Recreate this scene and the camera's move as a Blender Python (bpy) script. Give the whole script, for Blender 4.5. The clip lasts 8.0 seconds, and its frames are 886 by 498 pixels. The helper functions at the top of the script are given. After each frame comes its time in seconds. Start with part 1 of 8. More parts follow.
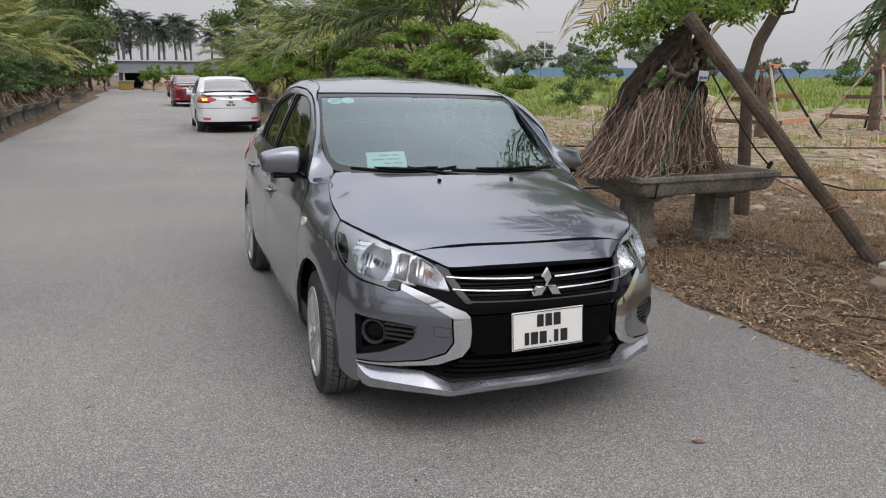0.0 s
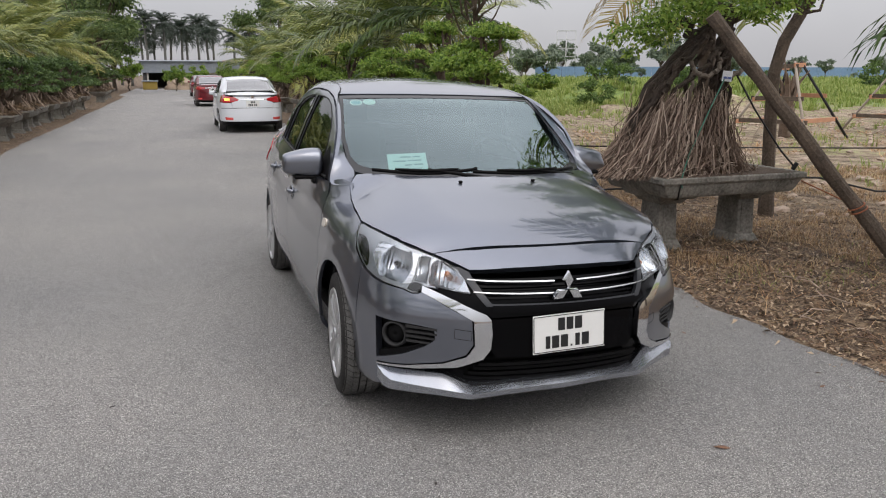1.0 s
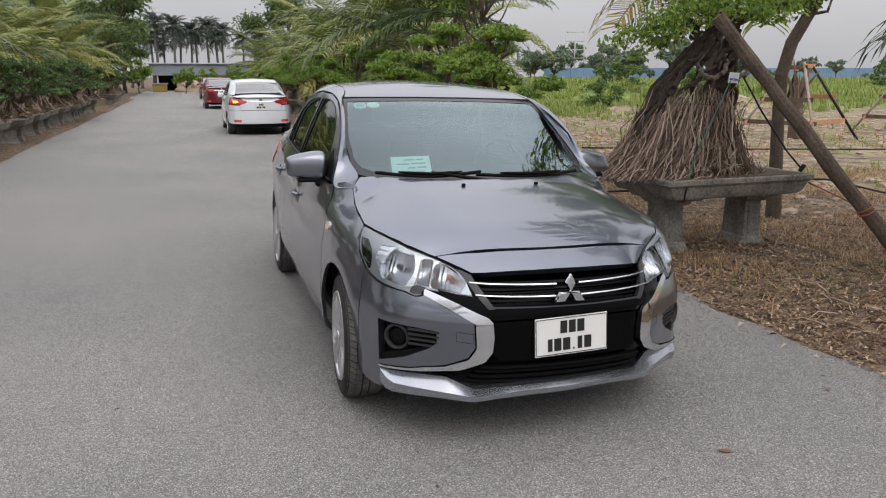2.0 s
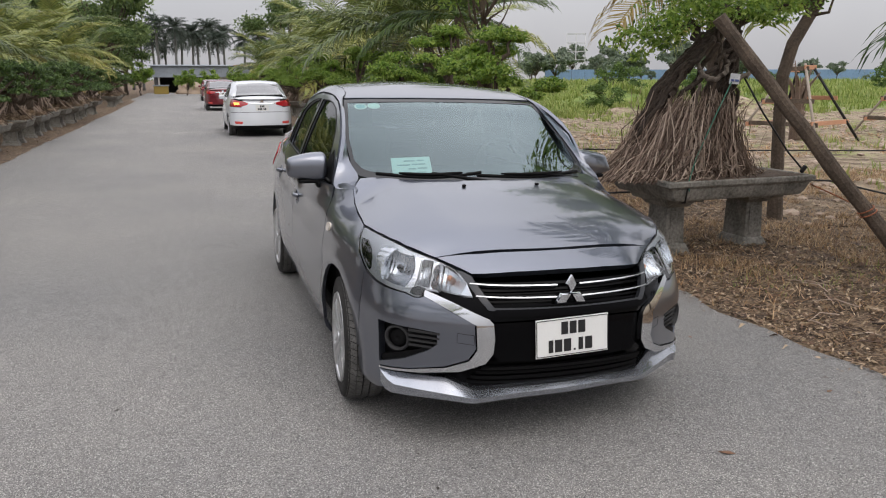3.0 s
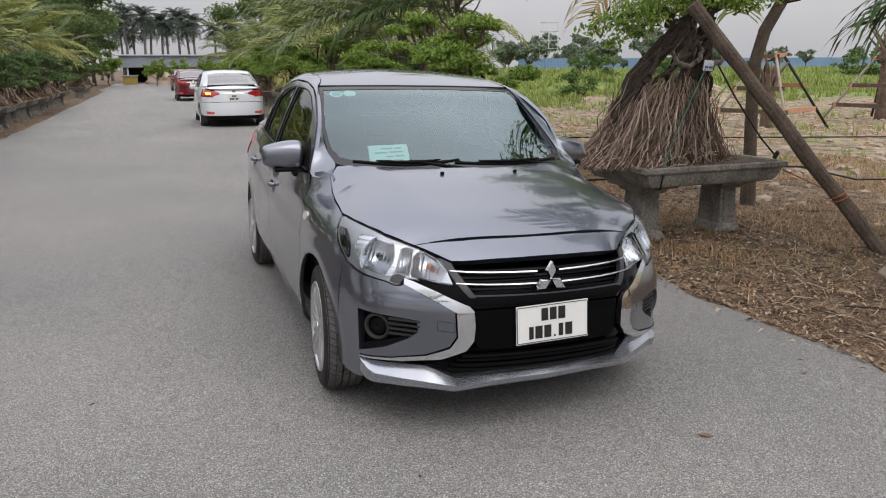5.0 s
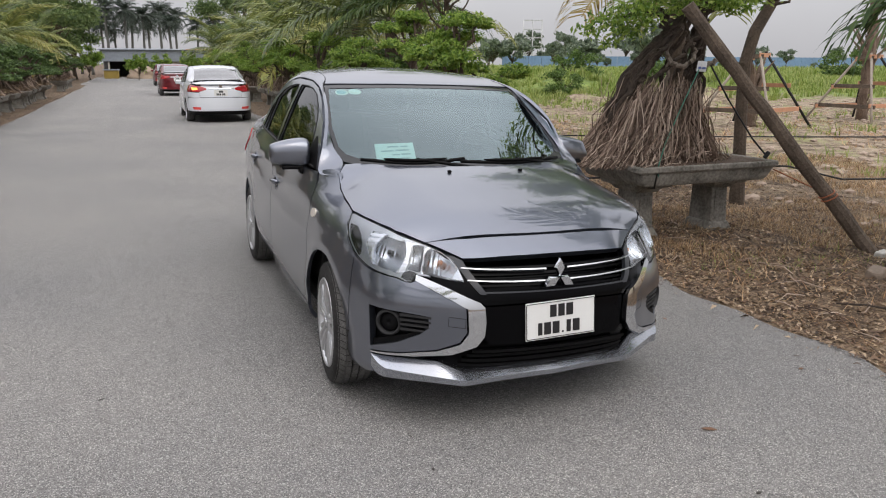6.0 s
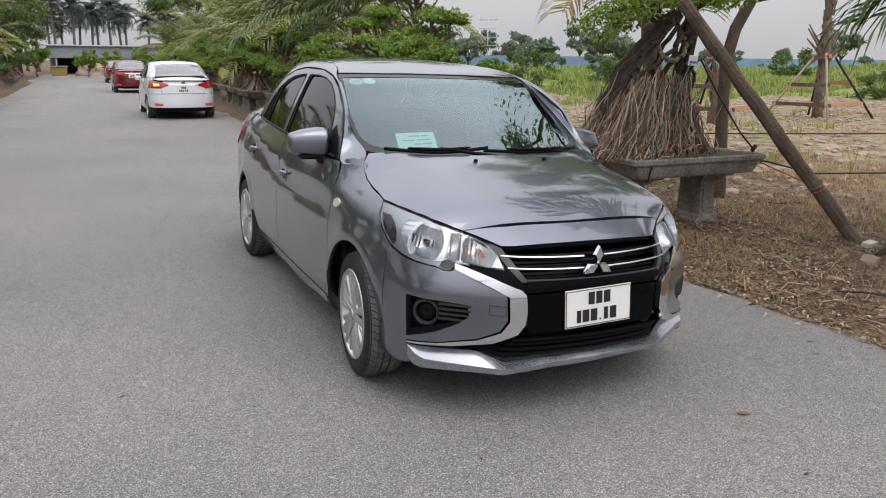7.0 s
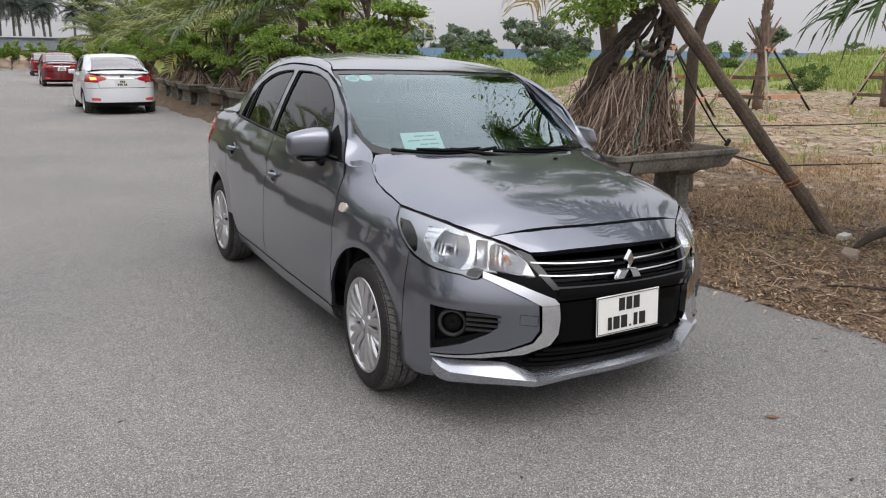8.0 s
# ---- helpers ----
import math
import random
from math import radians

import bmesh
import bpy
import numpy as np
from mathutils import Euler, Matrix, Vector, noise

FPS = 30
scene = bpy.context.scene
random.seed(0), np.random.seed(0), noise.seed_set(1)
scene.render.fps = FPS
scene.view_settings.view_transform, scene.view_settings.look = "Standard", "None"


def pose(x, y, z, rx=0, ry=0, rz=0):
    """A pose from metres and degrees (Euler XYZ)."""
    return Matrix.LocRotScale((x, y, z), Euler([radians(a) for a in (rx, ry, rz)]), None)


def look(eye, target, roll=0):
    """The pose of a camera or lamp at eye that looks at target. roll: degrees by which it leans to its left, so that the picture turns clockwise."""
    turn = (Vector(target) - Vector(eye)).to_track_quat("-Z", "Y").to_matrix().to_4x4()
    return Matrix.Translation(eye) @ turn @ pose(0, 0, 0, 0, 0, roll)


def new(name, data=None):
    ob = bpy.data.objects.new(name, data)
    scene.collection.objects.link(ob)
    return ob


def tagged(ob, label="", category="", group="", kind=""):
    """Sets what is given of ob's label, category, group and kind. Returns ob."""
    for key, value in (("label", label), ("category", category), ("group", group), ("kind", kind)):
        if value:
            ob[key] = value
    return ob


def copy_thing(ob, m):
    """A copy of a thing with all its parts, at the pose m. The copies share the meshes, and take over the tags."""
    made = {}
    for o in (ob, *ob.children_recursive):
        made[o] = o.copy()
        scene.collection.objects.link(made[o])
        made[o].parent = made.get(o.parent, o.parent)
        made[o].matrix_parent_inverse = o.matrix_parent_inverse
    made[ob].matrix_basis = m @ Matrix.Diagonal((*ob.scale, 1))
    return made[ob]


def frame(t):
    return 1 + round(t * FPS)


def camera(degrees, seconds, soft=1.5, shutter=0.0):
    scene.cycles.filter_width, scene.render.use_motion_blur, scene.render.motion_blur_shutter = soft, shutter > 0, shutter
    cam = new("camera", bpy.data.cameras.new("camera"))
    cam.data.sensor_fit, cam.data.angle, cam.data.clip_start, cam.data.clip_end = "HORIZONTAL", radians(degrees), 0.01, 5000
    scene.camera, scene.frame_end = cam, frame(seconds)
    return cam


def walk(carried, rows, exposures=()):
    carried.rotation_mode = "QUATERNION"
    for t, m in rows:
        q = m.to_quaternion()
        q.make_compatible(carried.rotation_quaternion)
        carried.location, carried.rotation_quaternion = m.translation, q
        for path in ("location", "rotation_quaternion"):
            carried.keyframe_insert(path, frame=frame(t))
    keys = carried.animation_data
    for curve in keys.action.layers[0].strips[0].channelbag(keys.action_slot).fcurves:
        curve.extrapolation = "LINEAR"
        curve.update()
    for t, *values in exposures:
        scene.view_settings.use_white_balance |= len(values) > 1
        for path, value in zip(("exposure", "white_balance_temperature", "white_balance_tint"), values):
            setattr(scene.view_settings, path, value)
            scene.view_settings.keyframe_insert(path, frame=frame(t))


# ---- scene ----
cam = camera(59.7, 8.0, 1.1)
PATH = [
    (0, (-1.48, -2.646, 1.438), (-0.788, -0.818, 1.016), 1.4),
    (0.5, (-1.488, -2.628, 1.444), (-0.82, -0.791, 1.019), 1.3),
    (1, (-1.48, -2.635, 1.449), (-0.837, -0.79, 1.024), 1.3),
    (1.5, (-1.465, -2.648, 1.456), (-0.837, -0.797, 1.032), 1.2),
    (3, (-1.45, -2.64, 1.451), (-0.831, -0.785, 1.034), 1.1),
    (3.5, (-1.451, -2.647, 1.447), (-0.828, -0.793, 1.028), 1.1),
    (4, (-1.433, -2.631, 1.442), (-0.794, -0.784, 1.017), 1.1),
    (4.5, (-1.45, -2.624, 1.438), (-0.79, -0.786, 1.004), 1.0),
    (5.8, (-1.531, -2.618, 1.441), (-0.821, -0.802, 0.992), 1.2),
    (6, (-1.588, -2.628, 1.45), (-0.868, -0.817, 1.001), 1.4),
    (6.5, (-1.767, -2.622, 1.431), (-1.004, -0.828, 0.983), 1.6),
    (7, (-1.888, -2.473, 1.389), (-1.062, -0.707, 0.941), 1.7),
    (7.5, (-1.987, -2.241, 1.389), (-1.083, -0.514, 0.938), 1.8),
    (8, (-2.115, -2.167, 1.4), (-1.151, -0.476, 0.938), 1.7),
]
ROLL = 1.3  # the car is leaned to fit the camera's view; the path is given in the car's own frame
walk(cam, [(t, pose(0, 0, 0, 0, ROLL, 0) @ look(eye, target, roll)) for t, eye, target, roll in PATH], ((0, 0.0), (4.7, 0.02), (6.5, 0.09), (8, 0.11)))

# ---- sky and sun: a bright overcast afternoon ----
import mathutils

world = bpy.data.worlds.new("overcast_sky")
scene.world = world
world.use_nodes = True
wt = world.node_tree
wt.nodes.clear()
SUN_UP, SUN_TURN = radians(52), radians(200)
sky = wt.nodes.new("ShaderNodeTexSky")
sky.sky_type, sky.sun_disc = "NISHITA", False
sky.sun_elevation, sky.sun_rotation = SUN_UP, SUN_TURN
sky.air_density, sky.dust_density, sky.ozone_density = 1.0, 4.0, 1.0
cloud_noise = wt.nodes.new("ShaderNodeTexNoise")
cloud_noise.inputs["Scale"].default_value, cloud_noise.inputs["Detail"].default_value = 2.2, 5
cloud_ramp = wt.nodes.new("ShaderNodeValToRGB")
cloud_ramp.color_ramp.elements[0].position, cloud_ramp.color_ramp.elements[0].color = 0.3, (5.95, 5.92, 6.30, 1)
cloud_ramp.color_ramp.elements[1].position, cloud_ramp.color_ramp.elements[1].color = 0.75, (7.70, 7.57, 7.78, 1)
veil = wt.nodes.new("ShaderNodeMix")
veil.data_type = "RGBA"
veil.inputs["Factor"].default_value = 0.86
back = wt.nodes.new("ShaderNodeBackground")
back.inputs["Strength"].default_value = 0.110
out = wt.nodes.new("ShaderNodeOutputWorld")
wt.links.new(cloud_noise.outputs["Fac"], cloud_ramp.inputs["Fac"])
wt.links.new(sky.outputs["Color"], veil.inputs["A"])
wt.links.new(cloud_ramp.outputs["Color"], veil.inputs["B"])
# an overcast sky is about three times as bright overhead as at the horizon
sky_way = wt.nodes.new("ShaderNodeTexCoord")
sky_axes = wt.nodes.new("ShaderNodeSeparateXYZ")
sky_rise = wt.nodes.new("ShaderNodeMapRange")
sky_rise.inputs["From Min"].default_value, sky_rise.inputs["From Max"].default_value = 0.0, 1.0
sky_rise.inputs["To Min"].default_value, sky_rise.inputs["To Max"].default_value = 0.74, 2.45
sky_scale = wt.nodes.new("ShaderNodeVectorMath")
sky_scale.operation = "SCALE"
wt.links.new(sky_way.outputs["Generated"], sky_axes.inputs[0])
wt.links.new(sky_axes.outputs["Z"], sky_rise.inputs["Value"])
wt.links.new(sky_rise.outputs["Result"], sky_scale.inputs["Scale"])
wt.links.new(veil.outputs["Result"], sky_scale.inputs[0])
wt.links.new(sky_scale.outputs["Vector"], back.inputs["Color"])
wt.links.new(back.outputs["Background"], out.inputs["Surface"])

sun_data = bpy.data.lights.new("sun", "SUN")
sun_data.energy, sun_data.angle, sun_data.color = 0.9, radians(50), (1.0, 0.96, 0.9)
sun = new("sun", sun_data)
sun.matrix_world = pose(0, 0, 30, 90 - 52, 0, 20)


# ---- materials ----
def material(name, col, rough=0.7, metal=0.0, vary=0.25, scale=3.0, grain=80.0, bump=0.15, coat=0.0, col2=None, spec=0.5):
    """A procedural surface: colour varied by broad stains and fine grain, with a fine relief."""
    m = bpy.data.materials.new(name)
    m.use_nodes = True
    t = m.node_tree
    b = t.nodes["Principled BSDF"]
    b.inputs["Roughness"].default_value, b.inputs["Metallic"].default_value = rough, metal
    b.inputs["Coat Weight"].default_value, b.inputs["Coat Roughness"].default_value = coat, 0.03
    b.inputs["Specular IOR Level"].default_value = spec
    co = t.nodes.new("ShaderNodeTexCoord")
    n1, n2 = t.nodes.new("ShaderNodeTexNoise"), t.nodes.new("ShaderNodeTexNoise")
    n1.inputs["Scale"].default_value, n1.inputs["Detail"].default_value = scale, 5
    n2.inputs["Scale"].default_value, n2.inputs["Detail"].default_value = grain, 3
    for n in (n1, n2):
        t.links.new(co.outputs["Object"], n.inputs["Vector"])
    mix = t.nodes.new("ShaderNodeMix")
    mix.data_type = "RGBA"
    dark = col2 or tuple(c * (1 - vary) for c in col)
    light = tuple(min(1, c * (1 + vary * 0.6)) for c in col)
    mix.inputs["A"].default_value, mix.inputs["B"].default_value = (*dark, 1), (*light, 1)
    add = t.nodes.new("ShaderNodeMath")
    add.operation = "MULTIPLY_ADD"
    add.inputs[1].default_value, add.inputs[2].default_value = 0.5, 0.0
    half = t.nodes.new("ShaderNodeMath")
    half.operation = "MULTIPLY_ADD"
    half.inputs[1].default_value = 0.5
    t.links.new(n2.outputs["Fac"], add.inputs[0])
    t.links.new(n1.outputs["Fac"], half.inputs[0])
    t.links.new(add.outputs[0], half.inputs[2])
    sharp = t.nodes.new("ShaderNodeMapRange")
    sharp.inputs["From Min"].default_value, sharp.inputs["From Max"].default_value = 0.3, 0.7
    t.links.new(half.outputs[0], sharp.inputs["Value"])
    t.links.new(sharp.outputs["Result"], mix.inputs["Factor"])
    t.links.new(mix.outputs["Result"], b.inputs["Base Color"])
    if bump:
        bp = t.nodes.new("ShaderNodeBump")
        bp.inputs["Strength"].default_value, bp.inputs["Distance"].default_value = bump, 0.01
        t.links.new(n2.outputs["Fac"], bp.inputs["Height"])
        t.links.new(bp.outputs["Normal"], b.inputs["Normal"])
    return m


def pane_material(name, tint, gloss=1.0, rough=0.0, sheen=(1, 1, 1)):
    """A thin clear pane: tinted where one looks through, mirror-like at a slant."""
    m = bpy.data.materials.new(name)
    m.use_nodes = True
    t = m.node_tree
    t.nodes.clear()
    o, mix = t.nodes.new("ShaderNodeOutputMaterial"), t.nodes.new("ShaderNodeMixShader")
    clear, shine, fres = t.nodes.new("ShaderNodeBsdfTransparent"), t.nodes.new("ShaderNodeBsdfGlossy"), t.nodes.new("ShaderNodeFresnel")
    clear.inputs["Color"].default_value = (*tint, 1)
    shine.inputs["Roughness"].default_value = rough
    shine.inputs["Color"].default_value = (*sheen, 1)
    fres.inputs["IOR"].default_value = 1.5
    k = t.nodes.new("ShaderNodeMath")
    k.operation, k.inputs[1].default_value = "MULTIPLY", gloss
    k.use_clamp = True
    t.links.new(fres.outputs[0], k.inputs[0])
    t.links.new(k.outputs[0], mix.inputs["Fac"])
    t.links.new(clear.outputs[0], mix.inputs[1])
    t.links.new(shine.outputs[0], mix.inputs[2])
    t.links.new(mix.outputs[0], o.inputs["Surface"])
    return m


def paint_material(name, col, metal=0.75, rough=0.36, coat_ior=1.5):
    m = material(name, col, rough, metal, vary=0.06, scale=1.5, grain=900, bump=0.0, coat=1.0)
    b = m.node_tree.nodes["Principled BSDF"]
    b.inputs["Coat Roughness"].default_value, b.inputs["Coat IOR"].default_value = 0.012, coat_ior
    return m


GREY_PAINT = paint_material("grey_metallic_paint", (0.160, 0.175, 0.215), 0.9, 0.30, 1.85)
# body grey lightened for the lip: the sky's reflection is put into its colour
LIP_SKY_TONE = paint_material("grey_lip_paint_sky_lightened", (0.36, 0.38, 0.425), 0.9, 0.26, 1.7)
WHITE_PAINT = paint_material("white_paint", (0.72, 0.745, 0.79), 0.0, 0.4)
RED_PAINT = paint_material("dark_red_paint", (0.15, 0.005, 0.013), 0.35, 0.35)
CHROME = material("chrome", (0.72, 0.735, 0.76), 0.07, 1.0, 0.03, 4, 300, 0.0)
SATIN = material("satin_silver", (0.62, 0.63, 0.65), 0.28, 1.0, 0.08, 6, 200, 0.02)
ALLOY = material("alloy_silver", (0.62, 0.62, 0.63), 0.3, 0.85, 0.15, 9, 160, 0.03)
BLACK_GLOSS = material("black_gloss_plastic", (0.003, 0.003, 0.0035), 0.12, 0, 0.2, 5, 200, 0.0, spec=0.07)
BLACK_PLASTIC = material("black_plastic", (0.006, 0.006, 0.0065), 0.5, 0, 0.3, 8, 400, 0.08, spec=0.09)
RUBBER = material("tyre_rubber", (0.030, 0.0285, 0.027), 0.85, 0, 0.5, 7, 90, 0.2, col2=(0.012, 0.011, 0.011), spec=0.3)
TREAD = material("dusty_tyre_tread", (0.125, 0.122, 0.118), 0.95, 0, 0.5, 9, 120, 0.3, col2=(0.05, 0.049, 0.047), spec=0.2)
SEAL = material("black_rubber_seal", (0.006, 0.006, 0.006), 0.6, 0, 0.2, 8, 200, 0.05, spec=0.3)
CABIN = material("dark_grey_cabin_trim", (0.018, 0.018, 0.019), 0.75, 0, 0.25, 8, 300, 0.1)
CLOTH = material("charcoal_seat_cloth", (0.045, 0.045, 0.05), 0.9, 0, 0.25, 12, 500, 0.2)
LINER = material("grey_headliner", (0.3, 0.29, 0.27), 0.9, 0, 0.1, 8, 300, 0.1)
SCREEN_GLASS = pane_material("windscreen_glass", (0.60, 0.73, 0.72), 2.6, 0.0, (0.80, 0.965, 1.0))
GLASS_BAND = material("black_glass_band", (0.012, 0.0125, 0.014), 0.1, 0, 0.15, 8, 200, 0.0, spec=0.55)
TINT_GLASS = pane_material("tinted_window_glass", (0.16, 0.17, 0.165), 1.0)
# gloss raised beyond plain glass so that rear windows mirror more sky
RAISED_GLOSS_GLASS = pane_material("raised_gloss_glass", (0.16, 0.17, 0.175), 3.2)
LAMP_GLASS = pane_material("headlamp_lens", (0.90, 0.92, 0.94), 1.5)
LAMP_SILVER = material("lamp_silver", (0.60, 0.62, 0.65), 0.32, 0.55, 0.10, 14, 60, 0.12)
REFLECTOR = material("lamp_reflector", (0.60, 0.625, 0.66), 0.24, 1.0, 0.1, 14, 60, 0.3)
SMOKED = material("smoked_lamp_tab", (0.022, 0.023, 0.026), 0.3, 0.0, 0.15, 12, 100, 0.0, spec=0.25)
TRIM_GREY = material("dark_grey_gloss_trim", (0.030, 0.032, 0.037), 0.28, 0.0, 0.1, 8, 200, 0.0, spec=0.5)
AMBER = material("amber_lens", (0.6, 0.2, 0.06), 0.2, 0, 0.1, 10, 100, 0.0, coat=0.6)
WHITE_LENS = material("milky_indicator_lens", (0.72, 0.66, 0.58), 0.25, 0, 0.08, 20, 120, 0.0, coat=0.5)
PLATE_WHITE = material("plate_white", (0.74, 0.74, 0.72), 0.4, 0, 0.05, 10, 200, 0.03)
PLATE_BLACK = material("plate_black_print", (0.012, 0.012, 0.013), 0.45, 0, 0.1, 10, 200, 0.0)
PAPER = material("pale_green_paper", (0.60, 0.76, 0.71), 0.8, 0, 0.05, 9, 100, 0.03)
INK = material("faded_ink", (0.26, 0.38, 0.37), 0.8, 0, 0.1, 9, 100, 0.0)
STICKER_TEAL = material("teal_sticker", (0.12, 0.42, 0.42), 0.5, 0, 0.1, 20, 200, 0.0)
STICKER_PALE = material("pale_sticker", (0.55, 0.72, 0.62), 0.5, 0, 0.1, 20, 200, 0.0)
RED_LENS = material("red_tail_lens", (0.40, 0.008, 0.014), 0.12, 0, 0.2, 12, 100, 0.0, coat=1.0)


# ---- mesh helpers ----
def group_object(name, m=None):
    ob = new(name)
    ob.empty_display_size = 0.2
    if m is not None:
        ob.matrix_basis = m
    return ob


def mesh_part(name, verts, faces, mat, parent=None, label="", smooth=True, normals=None):
    me = bpy.data.meshes.new(name)
    me.from_pydata([tuple(v) for v in verts], [], [tuple(f) for f in faces])
    me.materials.append(mat)
    if smooth:
        me.polygons.foreach_set("use_smooth", [True] * len(me.polygons))
    if normals is not None:
        me.normals_split_custom_set_from_vertices([tuple(n) for n in normals])
    me.update()
    ob = new(name, me)
    ob.parent = parent
    return tagged(ob, label)


def part(name, bm, mat, parent=None, label="", smooth=False):
    me = bpy.data.meshes.new(name)
    bm.to_mesh(me)
    bm.free()
    me.materials.append(mat)
    if smooth:
        me.polygons.foreach_set("use_smooth", [True] * len(me.polygons))
    ob = new(name, me)
    ob.parent = parent
    return tagged(ob, label)


def box_bm(sx, sy, sz, at=(0, 0, 0), bevel=0.0, turn=None, taper=1.0, seg=2):
    """A block centred at a place, its top scaled by taper, with rounded edges."""
    bm = bmesh.new()
    bmesh.ops.create_cube(bm, size=1)
    for v in bm.verts:
        k = taper if v.co.z > 0 else 1.0
        v.co = Vector((v.co.x * sx * k, v.co.y * sy * k, v.co.z * sz))
    if bevel:
        bmesh.ops.bevel(bm, geom=bm.edges[:], offset=bevel, segments=seg, affect="EDGES", profile=0.5)
    m = Matrix.Translation(at) @ (turn.to_4x4() if turn else Matrix.Identity(4))
    bmesh.ops.transform(bm, matrix=m, verts=bm.verts)
    return bm


def tube(points, radii, sides=8, closed_ends=True, squash=1.0):
    """Verts and faces of a tube along points, with a radius for each."""
    pts = [Vector(p) for p in points]
    verts, faces = [], []
    ref = Vector((0.3, 0.9, 0.2)).normalized()
    for i, p in enumerate(pts):
        d = (pts[min(i + 1, len(pts) - 1)] - pts[max(i - 1, 0)]).normalized()
        a = d.cross(ref)
        a = a.normalized() if a.length > 1e-4 else d.orthogonal().normalized()
        b = d.cross(a)
        r = radii[i] if isinstance(radii, (list, tuple)) else radii
        for k in range(sides):
            q = 2 * math.pi * k / sides
            verts.append(p + a * (r * math.cos(q)) + b * (r * squash * math.sin(q)))
    for i in range(len(pts) - 1):
        for k in range(sides):
            k2 = (k + 1) % sides
            faces.append((i * sides + k, i * sides + k2, (i + 1) * sides + k2, (i + 1) * sides + k))
    if closed_ends:
        faces.append(tuple(range(sides))[::-1])
        faces.append(tuple((len(pts) - 1) * sides + k for k in range(sides)))
    return verts, faces


def join_geo(items):
    verts, faces = [], []
    for v, f in items:
        o = len(verts)
        verts += list(v)
        faces += [tuple(i + o for i in q) for q in f]
    return verts, faces


def lathe(profile, n=48, axis="x", at=(0, 0, 0)):
    """A ring turned about an axis from (radius, along) pairs; the profile is closed."""
    verts, faces = [], []
    m = len(profile)
    for i in range(n):
        a = 2 * math.pi * i / n
        for r, h in profile:
            c, s = r * math.cos(a), r * math.sin(a)
            p = (h, c, s) if axis == "x" else ((c, s, h) if axis == "z" else (c, h, s))
            verts.append((p[0] + at[0], p[1] + at[1], p[2] + at[2]))
    for i in range(n):
        j = (i + 1) % n
        for k in range(m):
            k2 = (k + 1) % m
            faces.append((i * m + k, j * m + k, j * m + k2, i * m + k2))
    return verts, faces


# ---- smooth curves, evaluated on arrays ----
def slopes(xs, ys):
    h = np.diff(xs)
    d = np.diff(ys, axis=0) / h.reshape(-1, *([1] * (ys.ndim - 1)))
    m = np.empty_like(ys)
    m[0], m[-1] = d[0], d[-1]
    w = (h[:-1] / (h[:-1] + h[1:])).reshape(-1, *([1] * (ys.ndim - 1)))
    m[1:-1] = d[:-1] * (1 - w) + d[1:] * w
    return m


class Curve:
    """A smooth curve through (x, value) pairs; straight on beyond its ends."""
    def __init__(self, *pairs):
        self.x = np.array([p[0] for p in pairs], float)
        self.y = np.array([p[1] for p in pairs], float)
        self.m = slopes(self.x, self.y)

    def __call__(self, x):
        x = np.asarray(x, float)
        i = np.clip(np.searchsorted(self.x, x) - 1, 0, len(self.x) - 2)
        h = self.x[i + 1] - self.x[i]
        t = (x - self.x[i]) / h
        tc = np.clip(t, 0, 1)
        a = self.y[i] * (1 + 2 * tc) * (1 - tc) ** 2 + self.m[i] * h * tc * (1 - tc) ** 2
        b = self.y[i + 1] * tc * tc * (3 - 2 * tc) + self.m[i + 1] * h * tc * tc * (tc - 1)
        over = np.where(t > 1, (t - 1) * h * self.m[i + 1], np.where(t < 0, t * h * self.m[i], 0))
        return a + b + over


def inside(poly, p):
    """Which of the points p lie in the polygon."""
    x, y = p[:, 0], p[:, 1]
    res = np.zeros(len(p), bool)
    n = len(poly)
    for i in range(n):
        (x1, y1), (x2, y2) = poly[i], poly[(i + 1) % n]
        if y1 == y2:
            continue
        c = ((y1 > y) != (y2 > y)) & (x < (x2 - x1) * (y - y1) / (y2 - y1) + x1)
        res ^= c
    return res


def soften(poly, times):
    for _ in range(times):
        res = []
        for i, p in enumerate(poly):
            q = poly[(i + 1) % len(poly)]
            res += [(p[0] * 0.75 + q[0] * 0.25, p[1] * 0.75 + q[1] * 0.25), (p[0] * 0.25 + q[0] * 0.75, p[1] * 0.25 + q[1] * 0.75)]
        poly = res
    return poly


def shrink(poly, d):
    if not d:
        return poly
    p = np.array(poly)
    area = np.sum(p[:, 0] * np.roll(p[:, 1], -1) - np.roll(p[:, 0], -1) * p[:, 1])
    s = 1 if area > 0 else -1
    e = np.roll(p, -1, axis=0) - p
    n = np.stack([-e[:, 1], e[:, 0]], 1) * s
    n /= np.maximum(np.linalg.norm(n, axis=1, keepdims=True), 1e-9)
    v = n + np.roll(n, 1, axis=0)
    v /= np.maximum(np.linalg.norm(v, axis=1, keepdims=True), 0.35)
    return [tuple(q) for q in p + v * d]


def dense(poly, step):
    res = []
    for i, p in enumerate(poly):
        q = poly[(i + 1) % len(poly)]
        k = max(1, int(math.hypot(q[0] - p[0], q[1] - p[1]) / step + 0.5))
        res += [(p[0] + (q[0] - p[0]) * j / k, p[1] + (q[1] - p[1]) * j / k) for j in range(k)]
    return res


